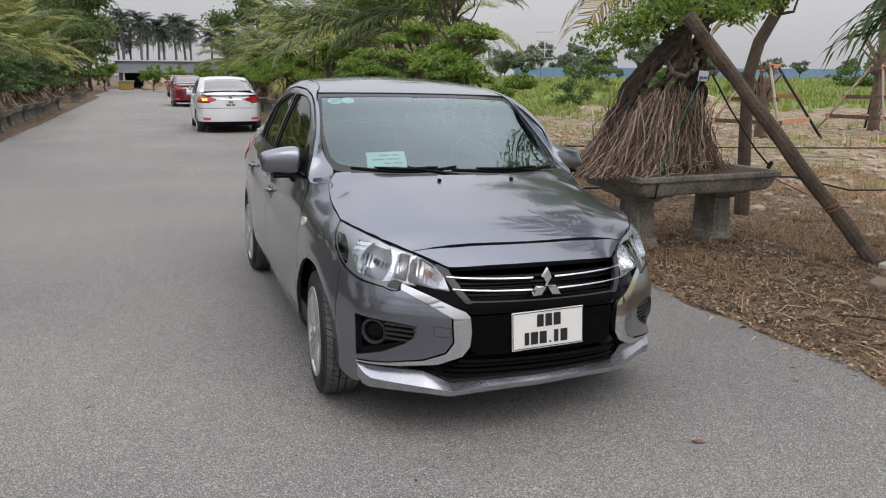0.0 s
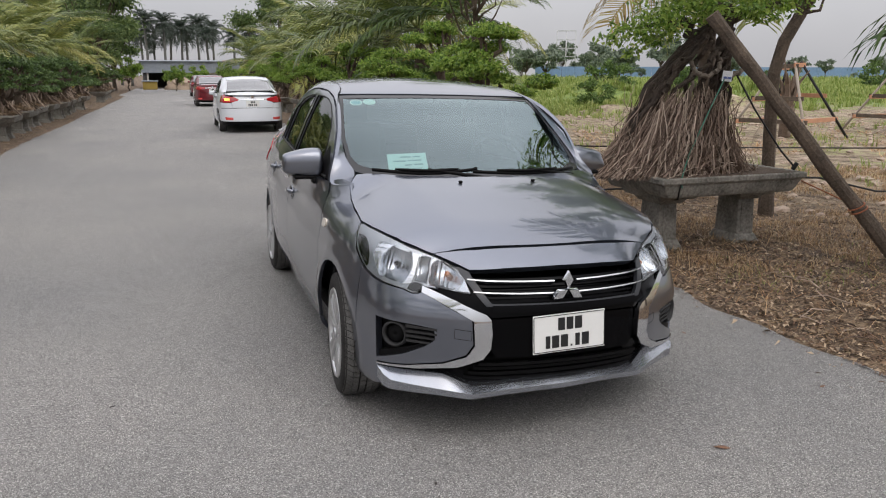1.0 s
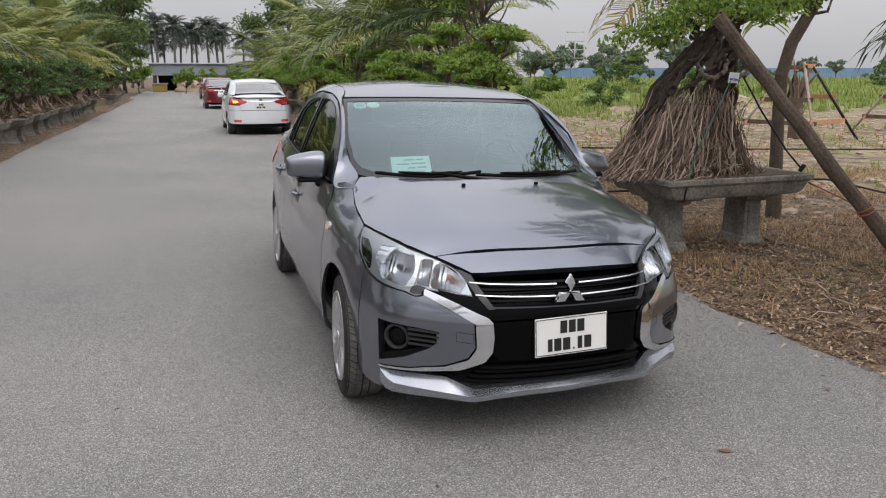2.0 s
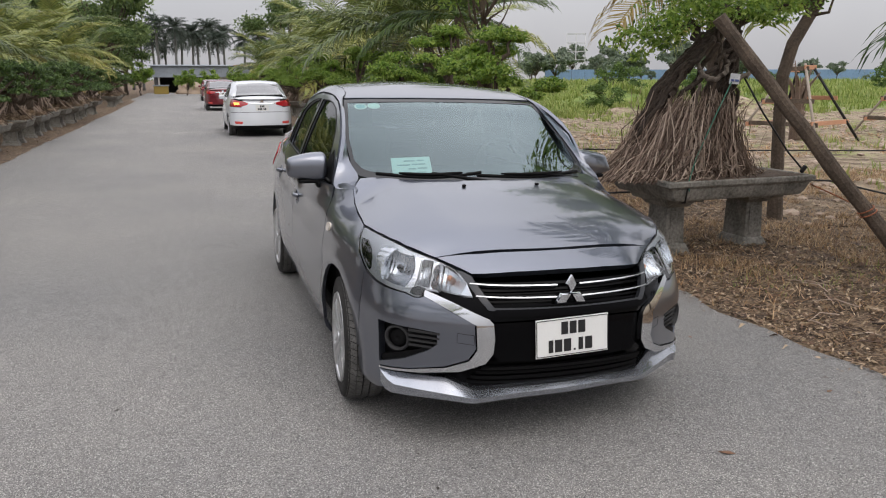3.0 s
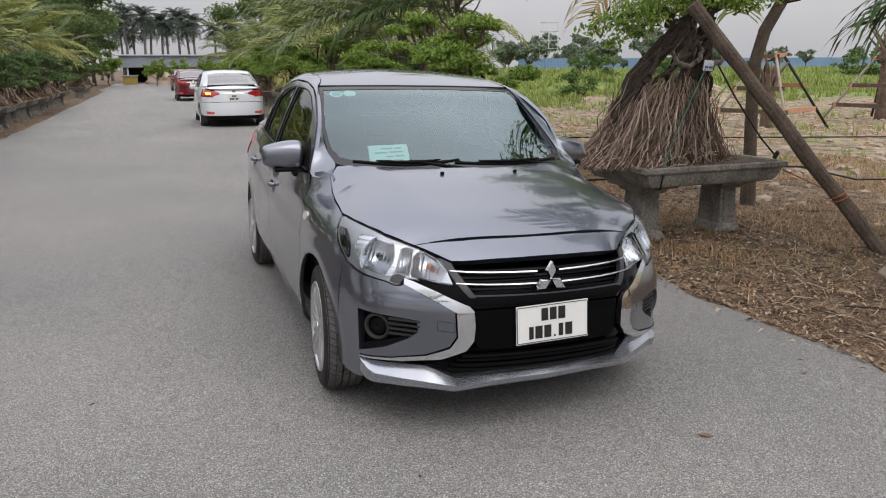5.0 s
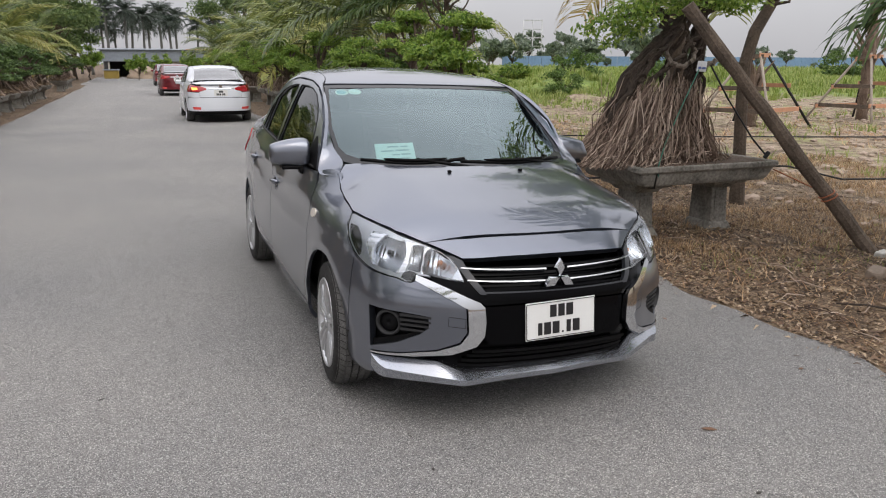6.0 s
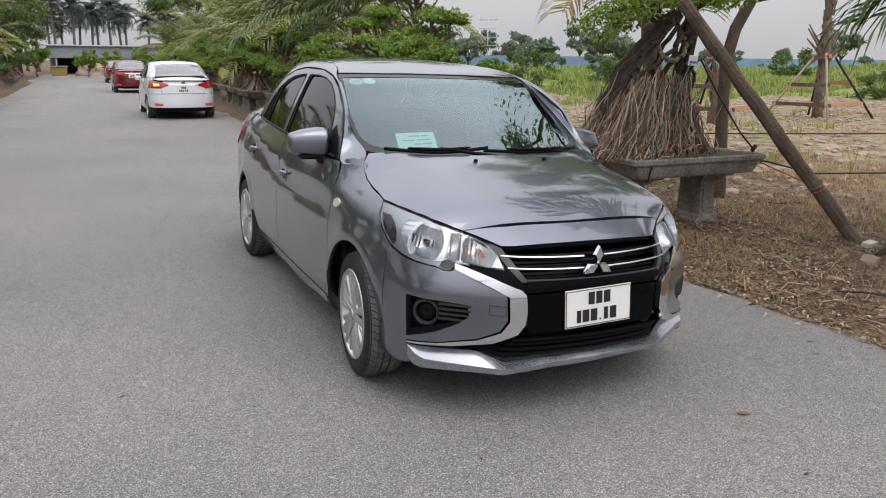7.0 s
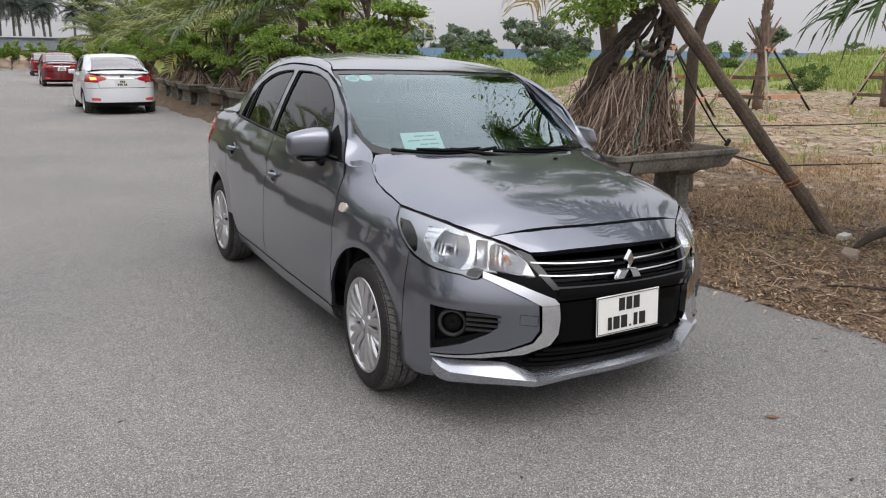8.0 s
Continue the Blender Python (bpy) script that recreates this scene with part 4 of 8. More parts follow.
def headlamps(car):
    """Both lamps: a clear lens over a silver frame with hollow reflectors, a dark outer wedge and bulbs."""
    edge = on_flank((0.508, 0.303), (0.559, 0.342), (0.612, 0.389), (0.657, 0.462), (0.698, 0.549), (0.722, 0.625))
    rim = sy((0.641, 0.842), (0.608, 0.789), (0.558, 0.741), (0.505, 0.700), (0.465, 0.676)) + fx((0.725, 0.654), (0.702, 0.643), (0.668, 0.636), (0.632, 0.630), (0.602, 0.617), (0.582, 0.618), (0.566, 0.636), (0.555, 0.643), (0.48, 0.638), (0.394, 0.633),
              (0.407, 0.684), (0.42, 0.713), (0.452, 0.737)) + edge
    main = fx((0.705, 0.668), (0.67, 0.655), (0.63, 0.650), (0.602, 0.654), (0.584, 0.690), (0.558, 0.754), (0.59, 0.770), (0.65, 0.788)) + sy((0.455, 0.79), (0.442, 0.74))
    second = fx((0.590, 0.664), (0.560, 0.656), (0.546, 0.656), (0.530, 0.700), (0.513, 0.748), (0.550, 0.757), (0.577, 0.69))
    signal = fx((0.540, 0.651), (0.47, 0.644), (0.403, 0.639), (0.414, 0.682), (0.438, 0.722), (0.466, 0.740), (0.506, 0.747), (0.523, 0.70))
    wedge = sy((0.606, 0.806), (0.583, 0.778), (0.54, 0.737), (0.495, 0.702), (0.472, 0.687), (0.463, 0.700), (0.476, 0.740), (0.507, 0.776), (0.55, 0.803))
    tab = fx((0.618, 0.630), (0.602, 0.622), (0.583, 0.623), (0.566, 0.640), (0.556, 0.650), (0.582, 0.660), (0.606, 0.650))

    def hollow(c, r, dep):
        cu, cz = c

        def surf(u, z):
            p = flank(u, z)
            k = np.clip(((u - cu) ** 2 + (z - cz) ** 2) / (r * r), 0, 1.3)
            d = 0.012 + dep * (1.05 - k)
            ripple = 0.0022 * np.sin((u - cu) * 310) * (k < 0.8)
            return p + np.stack([0.42 * (d + ripple), 0.9 * (d + ripple), -0.1 * d], -1)
        return surf
    skin("headlamp", rim, flank, LAMP_GLASS, car, "clear headlamp lens over silver reflectors", step=0.02, depth=0, mirror=True, gap=0.003, off=0.0015)
    skin("lamp_rim", rim, flank, BLACK_PLASTIC, car, step=0.02, depth=0.05, mirror=True, gap=0.001, off=-0.003, holes=[shrink(rim, 0.0018)])
    skin("lamp_housing", rim, flank, LAMP_SILVER, car, step=0.015, depth=0, off=-0.010, mirror=True, holes=[main, second, signal, wedge])
    skin("lamp_tab", tab, flank, SMOKED, car, "smoked clear tab of the lamp", step=0.015, off=-0.004, depth=0.006, mirror=True)
    skin("lamp_corner", wedge, flank, BLACK_GLOSS, car, "black outer wedge of the lamp", step=0.02, off=-0.020, depth=0.0, mirror=True, gap=-0.006)
    for nm, poly, r, dep in (("main_reflector", main, 0.075, 0.055), ("small_reflector", second, 0.05, 0.035), ("signal_reflector", signal, 0.065, 0.04)):
        q = np.array(poly).mean(0)
        surf = hollow(q, r, dep)
        skin(nm, poly, surf, REFLECTOR, car, step=0.009, depth=0, mirror=True, gap=-0.003)
        c = surf(np.array([q[0]]), np.array([q[1]]))[0]
        if nm != "small_reflector":
            n = np.array([-0.42, -0.9, 0.05])
            for sx in (1, -1):
                pts = [(c + n * k) * (sx, 1, 1) for k in (-0.004, 0.018, 0.028)]
                v2, f2 = tube(pts, [0.011, 0.012, 0.007], 10)
                mesh_part("bulb" if nm == "main_reflector" else "amber_bulb", v2, f2, BLACK_GLOSS if nm == "main_reflector" else AMBER, car)


def fittings(car, paint):
    """Door mirrors, handles, wipers, nozzles, side indicators, papers."""
    for sx in (-1, 1):
        prof = []
        for i in range(9):
            s = i / 8
            x = 0.975 - 0.208 * s
            hz = 0.077 * (1 - (1 - s) ** 2.2 * 0.42) * (1 - 0.10 * max(0, s - 0.8) / 0.2)
            hy = 0.056 * (1 - (1 - s) ** 2 * 0.55)
            prof.append((x, hy, hz, 1.030 + 0.006 * s))
        vs, fs = [], []
        n = 20
        for x, hy, hz, cz in prof:
            for k in range(n):
                a = 2 * math.pi * k / n
                c, s = math.cos(a), math.sin(a)
                yy = hy * math.copysign(abs(c) ** 0.7, c)
                zz = hz * math.copysign(abs(s) ** 0.75, s)
                vs.append((sx * x, 1.345 + (yy if yy > 0 else yy * 1.35), cz + zz))
        for i in range(8):
            for k in range(n):
                q = (i * n + k, i * n + (k + 1) % n, (i + 1) * n + (k + 1) % n, (i + 1) * n + k)
                fs.append(q if sx > 0 else q[::-1])
        fs += [tuple(range(n))[::-1] if sx > 0 else tuple(range(n)), tuple(8 * n + k for k in (range(n) if sx > 0 else range(n - 1, -1, -1)))]
        mir = mesh_part("door_mirror", vs, fs, paint, car, "grey painted door mirror on a black foot")
        bev = mir.modifiers.new("round", "SUBSURF")
        bev.levels = bev.render_levels = 1
        part("mirror_base", box_bm(0.15, 0.085, 0.022, (sx * 0.84, 1.34, 0.962), 0.009), BLACK_PLASTIC, mir)
        part("mirror_foot", box_bm(0.10, 0.06, 0.035, (sx * 0.778, 1.325, 0.955), 0.012, Euler((0, sx * 0.3, 0)).to_matrix()), BLACK_PLASTIC, mir)
        part("mirror_glass", box_bm(0.15, 0.004, 0.095, (sx * 0.855, 1.396, 1.034), 0.0), CHROME, mir)
        tri = [(1.14, 0.968), (1.335, 0.978), (1.345, 1.06), (1.285, 1.12), (1.195, 1.05)]
        if sx < 0:
            skin("mirror_sail", [(p[0] + 0.02, p[1]) for p in tri], cabin_side, BLACK_PLASTIC, car, step=0.03, off=0.004, depth=0.01, mirror=True)
        for y, z in ((2.035, 0.792), (2.93, 0.846)):
            p = flank(*np.array(sy((y, z))).T)[0]
            x = -p[0]
            pts = [(sx * (x + o), y + d, z - 0.004 * d / 0.08) for d, o in ((-0.072, -0.004), (-0.064, 0.014), (-0.04, 0.022), (0.035, 0.022), (0.06, 0.014), (0.068, -0.004))]
            v, f = tube(pts, [0.010, 0.014, 0.015, 0.015, 0.014, 0.010], 8)
            mesh_part("door_handle", v, f, paint, car)
            if sx < 0:
                # flat black patch behind the handle: the painted hollow's shade as colour
                skin("handle_cup", soften([(y - 0.045, z - 0.040), (y + 0.045, z - 0.040), (y + 0.05, z + 0.02), (y - 0.05, z + 0.02)], 2),
                     lambda a, b: flank(solve_u(1, a, b, 0.2, U_END - 0.3), b), BLACK_GLOSS, car, step=0.03, off=0.0012, depth=0, mirror=True)
            ring = [flank(*np.array(sy((y + 0.055 * math.cos(q), z - 0.010 + 0.042 * math.sin(q)))).T)[0] * (-sx, 1, 1) + np.array([0.001 * sx, 0, 0]) for q in np.linspace(0, 2 * math.pi, 21)]
            v, f = tube(ring, 0.003, 6, False)
            mesh_part("handle_cup_rim", v, f, paint, car)
    lamp = soften(sy((1.00, 0.775), (1.02, 0.752), (1.075, 0.752), (1.082, 0.768), (1.06, 0.794), (1.01, 0.794)), 1)
    skin("side_indicator", lamp, flank, WHITE_LENS, car, "small milky side indicator", step=0.02, off=0.007, depth=0.01, mirror=True)
    # cowl, wipers, nozzles
    cowl = both([(0, 0.80), (0.3, 0.83), (0.56, 0.92), (0.66, 0.95), (0.64, 1.085), (0.58, 1.06), (0.45, 1.0), (0.25, 0.945), (0, 0.935)])
    skin("cowl", cowl, lambda x, y: cabin_top(x, y) * (1, 1, 0) + np.stack([0 * x, 0 * x, np.minimum(hood_top(x, y)[..., 2] - 0.02, cabin_top(x, y)[..., 2] - 0.004)], -1), BLACK_PLASTIC, car, step=0.04, depth=0)
    def on_screen(x, y, h):
        return cabin_top(np.array([x]), np.array([y]))[0] + np.array([0, -0.4 * h, h])
    for x0, x1, y0, y1 in ((-0.575, -0.03, 1.045, 0.955), (-0.06, 0.575, 0.935, 1.032)):
        ps = [on_screen(x0 + (x1 - x0) * i / 10, y0 + (y1 - y0) * i / 10 - 0.05 * math.sin(math.pi * i / 10), 0.018) for i in range(11)]
        v, f = tube(ps, 0.009, 6)
        wp = mesh_part("wiper", v, f, BLACK_PLASTIC, car, "black wiper blade and arm")
        v, f = tube([p + np.array([0, -0.004, 0.014]) for p in ps[2:9]], [0.004] + [0.008] * 5 + [0.004], 6)
        mesh_part("wiper_bridge", v, f, BLACK_PLASTIC, wp)
        pv = on_screen(0.02 if x0 < -0.3 else 0.55, 0.885 if x0 < -0.3 else 0.98, 0.01)
        v, f = tube([pv, (pv + ps[5]) / 2 + np.array([0, 0, 0.012]), ps[5] + np.array([0, 0, 0.02])], [0.013, 0.009, 0.007], 6)
        mesh_part("wiper_arm", v, f, BLACK_PLASTIC, wp)
    for sx in (-0.195, 0.195):
        p = hood_top(np.array([sx]), np.array([0.776]))[0]
        part("washer_nozzle", box_bm(0.018, 0.016, 0.012, p + np.array([0, 0, 0.006]), 0.004), BLACK_PLASTIC, car)
    # paper slip and round stickers behind the glass
    def behind(x, y, d=0.014):
        return Vector(cabin_top(np.array([x]), np.array([y]))[0] - np.array([0, -0.4 * d, d]))
    a, b = behind(-0.456, 1.172, 0.012), behind(-0.243, 1.147, 0.012)
    c, d = Vector((-0.258, 1.028, 0.985)), Vector((-0.473, 1.056, 0.985))
    up = Vector((0, -0.0003, 0.0006))
    slip = mesh_part("paper_slip", [a, b, c, d, a - up * 2, b - up * 2, c - up * 2, d - up * 2], [(0, 1, 2, 3), (7, 6, 5, 4), (0, 4, 5, 1), (1, 5, 6, 2), (2, 6, 7, 3), (3, 7, 4, 0)], PAPER, car, "pale green paper slip behind the windscreen", smooth=False)
    r, u = (b - a).normalized(), (a - d).normalized()
    bars(slip, "writing", [(0.022, 0.07, 0.13), (0.022, 0.14, 0.18), (0.05, 0.03, 0.10), (0.048, 0.11, 0.185), (0.078, 0.09, 0.13), (0.076, 0.14, 0.19), (0.105, 0.13, 0.18)], a, r, u, r.cross(u), 0.008, INK)
    for x, mat in ((-0.520, STICKER_TEAL), (-0.440, STICKER_PALE)):
        m0 = behind(x, 1.612, 0.010)
        e1 = (behind(x + 0.05, 1.612, 0.010) - m0).normalized()
        e2 = (behind(x, 1.662, 0.010) - m0).normalized()
        for rr, mt, nm, h in ((0.036, STICKER_PALE, "sticker", 0.0), (0.026, mat, "sticker_face", 0.0012)):
            ring = [m0 + e1 * (rr * 1.08 * math.cos(k * math.pi / 12)) + e2 * (rr * math.sin(k * math.pi / 12)) + e1.cross(e2) * h for k in range(24)]
            low = [p - e1.cross(e2) * 0.0005 for p in ring]
            mesh_part(nm, ring + low, [tuple(range(24)), tuple(range(47, 23, -1))] + [(k, k + 24, (k + 1) % 24 + 24, (k + 1) % 24) for k in range(24)], mt, car, smooth=False)


grey_car = saloon("grey_car", GREY_PAINT, "dark grey metallic saloon car parked on the road")
front_end(grey_car, GREY_PAINT)
fittings(grey_car, GREY_PAINT)


def skew_to_view(car):
    """Skews the body to fit the camera's view: towards the screen its middle shifts 4.5 cm to one side, and the far
    pillar is slimmed.
    """
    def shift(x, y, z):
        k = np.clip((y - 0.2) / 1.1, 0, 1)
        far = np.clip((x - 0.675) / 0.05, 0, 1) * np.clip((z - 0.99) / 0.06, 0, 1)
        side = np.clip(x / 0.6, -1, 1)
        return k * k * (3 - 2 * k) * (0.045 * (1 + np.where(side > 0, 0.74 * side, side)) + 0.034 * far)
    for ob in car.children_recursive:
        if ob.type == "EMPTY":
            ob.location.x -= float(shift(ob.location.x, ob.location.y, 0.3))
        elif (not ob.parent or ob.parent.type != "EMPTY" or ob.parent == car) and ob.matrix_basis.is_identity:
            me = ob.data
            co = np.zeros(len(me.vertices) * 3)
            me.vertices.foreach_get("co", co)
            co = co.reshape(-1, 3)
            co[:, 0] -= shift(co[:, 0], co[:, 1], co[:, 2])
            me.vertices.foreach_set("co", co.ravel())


grey_car.matrix_basis = pose(0, 0, -0.008, 0, ROLL, 0)

# ---- ground, road and field ----
def ground_material():
    """Leaf litter by the lane, pale dry soil behind it, grass further out."""
    m = bpy.data.materials.new("dry_soil_and_grass")
    m.use_nodes = True
    t = m.node_tree
    b = t.nodes["Principled BSDF"]
    b.inputs["Roughness"].default_value = 0.95
    co = t.nodes.new("ShaderNodeTexCoord")

    def noise_node(scale, detail=5):
        n = t.nodes.new("ShaderNodeTexNoise")
        n.inputs["Scale"].default_value, n.inputs["Detail"].default_value = scale, detail
        t.links.new(co.outputs["Object"], n.inputs["Vector"])
        return n.outputs["Fac"]

    def ramp(fac, *stops):
        r = t.nodes.new("ShaderNodeValToRGB")
        while len(r.color_ramp.elements) < len(stops):
            r.color_ramp.elements.new(0.5)
        for e, (p, c) in zip(r.color_ramp.elements, stops):
            e.position, e.color = p, (*c, 1)
        t.links.new(fac, r.inputs["Fac"])
        return r.outputs["Color"]

    def mix(fac, a, b2):
        x = t.nodes.new("ShaderNodeMix")
        x.data_type = "RGBA"
        t.links.new(fac, x.inputs["Factor"])
        t.links.new(a, x.inputs["A"])
        t.links.new(b2, x.inputs["B"])
        return x.outputs["Result"]

    def calc(op, a, b2=None, c=None):
        x = t.nodes.new("ShaderNodeMath")
        x.operation = op
        for i, v in enumerate((a, b2, c)):
            if v is None:
                continue
            if isinstance(v, (int, float)):
                x.inputs[i].default_value = v
            else:
                t.links.new(v, x.inputs[i])
        return x.outputs[0]

    def step(v, lo, hi):
        x = t.nodes.new("ShaderNodeMapRange")
        x.interpolation_type = "SMOOTHSTEP"
        x.inputs["From Min"].default_value, x.inputs["From Max"].default_value = lo, hi
        t.links.new(v, x.inputs["Value"])
        return x.outputs["Result"]

    ax = t.nodes.new("ShaderNodeSeparateXYZ")
    t.links.new(co.outputs["Object"], ax.inputs[0])
    fine, mid, broad = noise_node(55), noise_node(6), noise_node(0.7)
    litter = ramp(calc("MULTIPLY_ADD", fine, 0.6, calc("MULTIPLY", mid, 0.4)), (0.38, (0.030, 0.019, 0.012)), (0.5, (0.12, 0.080, 0.050)), (0.62, (0.30, 0.215, 0.135)))
    soil = ramp(calc("MULTIPLY_ADD", mid, 0.4, calc("MULTIPLY_ADD", noise_node(1.9), 0.35, calc("MULTIPLY", fine, 0.25))), (0.40, (0.075, 0.052, 0.032)), (0.46, (0.175, 0.128, 0.082)), (0.53, (0.29, 0.225, 0.155)), (0.61, (0.42, 0.345, 0.255)))
    turf = ramp(calc("MULTIPLY_ADD", mid, 0.5, calc("MULTIPLY", broad, 0.5)), (0.35, (0.08, 0.12, 0.026)), (0.52, (0.17, 0.235, 0.048)), (0.68, (0.29, 0.31, 0.10)))
    out_from_lane = calc("ADD", ax.outputs["X"], calc("MULTIPLY", calc("SUBTRACT", broad, 0.5), 6.0))
    c = mix(step(out_from_lane, 4.6, 7.0), litter, soil)
    far = calc("ADD", calc("MULTIPLY_ADD", ax.outputs["X"], 0.62, calc("MULTIPLY", ax.outputs["Y"], 0.78)), calc("MULTIPLY_ADD", calc("SUBTRACT", broad, 0.5), 16.0, calc("MULTIPLY", calc("SUBTRACT", noise_node(0.16), 0.5), 20.0)))
    slope = step(calc("DIVIDE", ax.outputs["X"], calc("MAXIMUM", ax.outputs["Y"], 1.0)), 0.6, 1.1)
    far = calc("SUBTRACT", far, calc("MULTIPLY", slope, 6.0))
    c = mix(step(calc("MULTIPLY", far, step(ax.outputs["X"], 6.0, 9.0)), 27.0, 34.0), c, turf)
    tufts = calc("MULTIPLY", step(mid, 0.44, 0.62), step(broad, 0.47, 0.60))
    c = mix(calc("MULTIPLY", tufts, calc("MULTIPLY", step(ax.outputs["X"], 6.5, 9.0), 0.7)), c, turf)
    t.links.new(c, b.inputs["Base Color"])
    bp = t.nodes.new("ShaderNodeBump")
    bp.inputs["Strength"].default_value, bp.inputs["Distance"].default_value = 0.8, 0.03
    t.links.new(calc("MULTIPLY_ADD", fine, 0.5, mid), bp.inputs["Height"])
    t.links.new(bp.outputs["Normal"], b.inputs["Normal"])
    return m


def asphalt_material():
    """Worn asphalt: pale stones in a grey binder, broad stains, brown dust."""
    m = bpy.data.materials.new("worn_grey_asphalt")
    m.use_nodes = True
    t = m.node_tree
    b = t.nodes["Principled BSDF"]
    b.inputs["Roughness"].default_value = 0.82
    co = t.nodes.new("ShaderNodeTexCoord")
    v = t.nodes.new("ShaderNodeTexVoronoi")
    v.inputs["Scale"].default_value = 290
    n1, n2, n3 = (t.nodes.new("ShaderNodeTexNoise") for _ in range(3))
    for n, sc in ((n1, 0.45), (n2, 260), (n3, 14)):
        n.inputs["Scale"].default_value, n.inputs["Detail"].default_value = sc, 6
    for n in (v, n1, n2, n3):
        t.links.new(co.outputs["Object"], n.inputs["Vector"])
    grey = t.nodes.new("ShaderNodeSeparateColor")
    t.links.new(v.outputs["Color"], grey.inputs[0])
    r1 = t.nodes.new("ShaderNodeValToRGB")
    r1.color_ramp.elements.new(0.3)
    r1.color_ramp.elements.new(0.84)
    for e, (p, c) in zip(r1.color_ramp.elements, ((0.0, (0.058, 0.057, 0.056)), (0.32, (0.204, 0.200, 0.196)), (0.80, (0.280, 0.274, 0.267)), (1.0, (0.65, 0.635, 0.615)))):
        e.position, e.color = p, (*c, 1)
    t.links.new(grey.outputs[0], r1.inputs["Fac"])
    r2 = t.nodes.new("ShaderNodeValToRGB")
    r2.color_ramp.elements[0].position, r2.color_ramp.elements[0].color = 0.32, (0.80, 0.80, 0.81, 1)
    r2.color_ramp.elements[1].position, r2.color_ramp.elements[1].color = 0.68, (1.14, 1.11, 1.07, 1)
    add = t.nodes.new("ShaderNodeMath")
    add.operation, add.inputs[1].default_value = "MULTIPLY_ADD", 0.7
    part2 = t.nodes.new("ShaderNodeMath")
    part2.operation, part2.inputs[1].default_value = "MULTIPLY", 0.3
    t.links.new(n3.outputs["Fac"], part2.inputs[0])
    t.links.new(n1.outputs["Fac"], add.inputs[0])
    t.links.new(part2.outputs[0], add.inputs[2])
    t.links.new(add.outputs[0], r2.inputs["Fac"])
    mx = t.nodes.new("ShaderNodeMix")
    mx.data_type, mx.blend_type = "RGBA", "MULTIPLY"
    mx.inputs["Factor"].default_value = 1.0
    t.links.new(r1.outputs["Color"], mx.inputs["A"])
    t.links.new(r2.outputs["Color"], mx.inputs["B"])
    t.links.new(mx.outputs["Result"], b.inputs["Base Color"])
    bp = t.nodes.new("ShaderNodeBump")
    bp.inputs["Strength"].default_value, bp.inputs["Distance"].default_value = 0.8, 0.005
    sm = t.nodes.new("ShaderNodeMath")
    sm.operation = "ADD"
    t.links.new(v.outputs["Distance"], sm.inputs[0])
    t.links.new(n2.outputs["Fac"], sm.inputs[1])
    t.links.new(sm.outputs[0], bp.inputs["Height"])
    t.links.new(bp.outputs["Normal"], b.inputs["Normal"])
    return m


ROAD_L, ROAD_R = -4.65, 1.80


def edge_right(y):
    return ROAD_R + 0.06 * math.sin(y * 1.3) + 0.05 * math.sin(y * 3.1 + 1) + 0.03 * math.sin(y * 7.7)


def edge_left(y):
    return ROAD_L + 0.04 * math.sin(y * 0.5 + 2) + 0.02 * math.sin(y * 3.7)


MOUNDS = ((26.8, 30.2, 2.8, 1.0), (19.0, 22.5, 2.4, 0.75), (15.2, 25.0, 2.0, 0.45), (20.6, 35.0, 3.2, 0.8), (33.5, 24.0, 2.2, 0.55), (12.0, 30.0, 2.0, 0.4), (78.0, 47.0, 17.0, 1.3), (96.0, 50.0, 16.0, 1.6))


def ground_height(x, y):
    z = -0.03
    if x > ROAD_R + 0.12:
        k = min(1.0, (x - ROAD_R - 0.12) / 0.9)
        z += k * (0.055 + 0.03 * noise.noise((x * 0.9, y * 0.9, 0.0)) + 0.015 * noise.noise((x * 4, y * 4, 3.0)))
        if x > 6:
            z += min(1, (x - 6) / 4) * 0.12 * noise.noise((x * 0.25, y * 0.25, 9.0))
    if x < ROAD_L - 0.1:
        k = min(1.0, (ROAD_L - 0.1 - x) / 0.8)
        z += k * (0.05 + 0.03 * noise.noise((x * 0.9, y * 0.9, 5.0)))
    if x > 8:
        z += 0.85 * min(1.0, max(0.0, (0.62 * x + 0.78 * y - 32) / 60)) * min(1, (x - 8) / 6)
    for mx, my, r, h in MOUNDS:
        d = math.hypot(x - mx, (y - my) * 1.2) / r
        if d < 1.6:
            z += h * math.exp(-2.2 * d * d) * (1 + 0.35 * noise.noise((x * 1.7, y * 1.7, 2.0)))
    return z


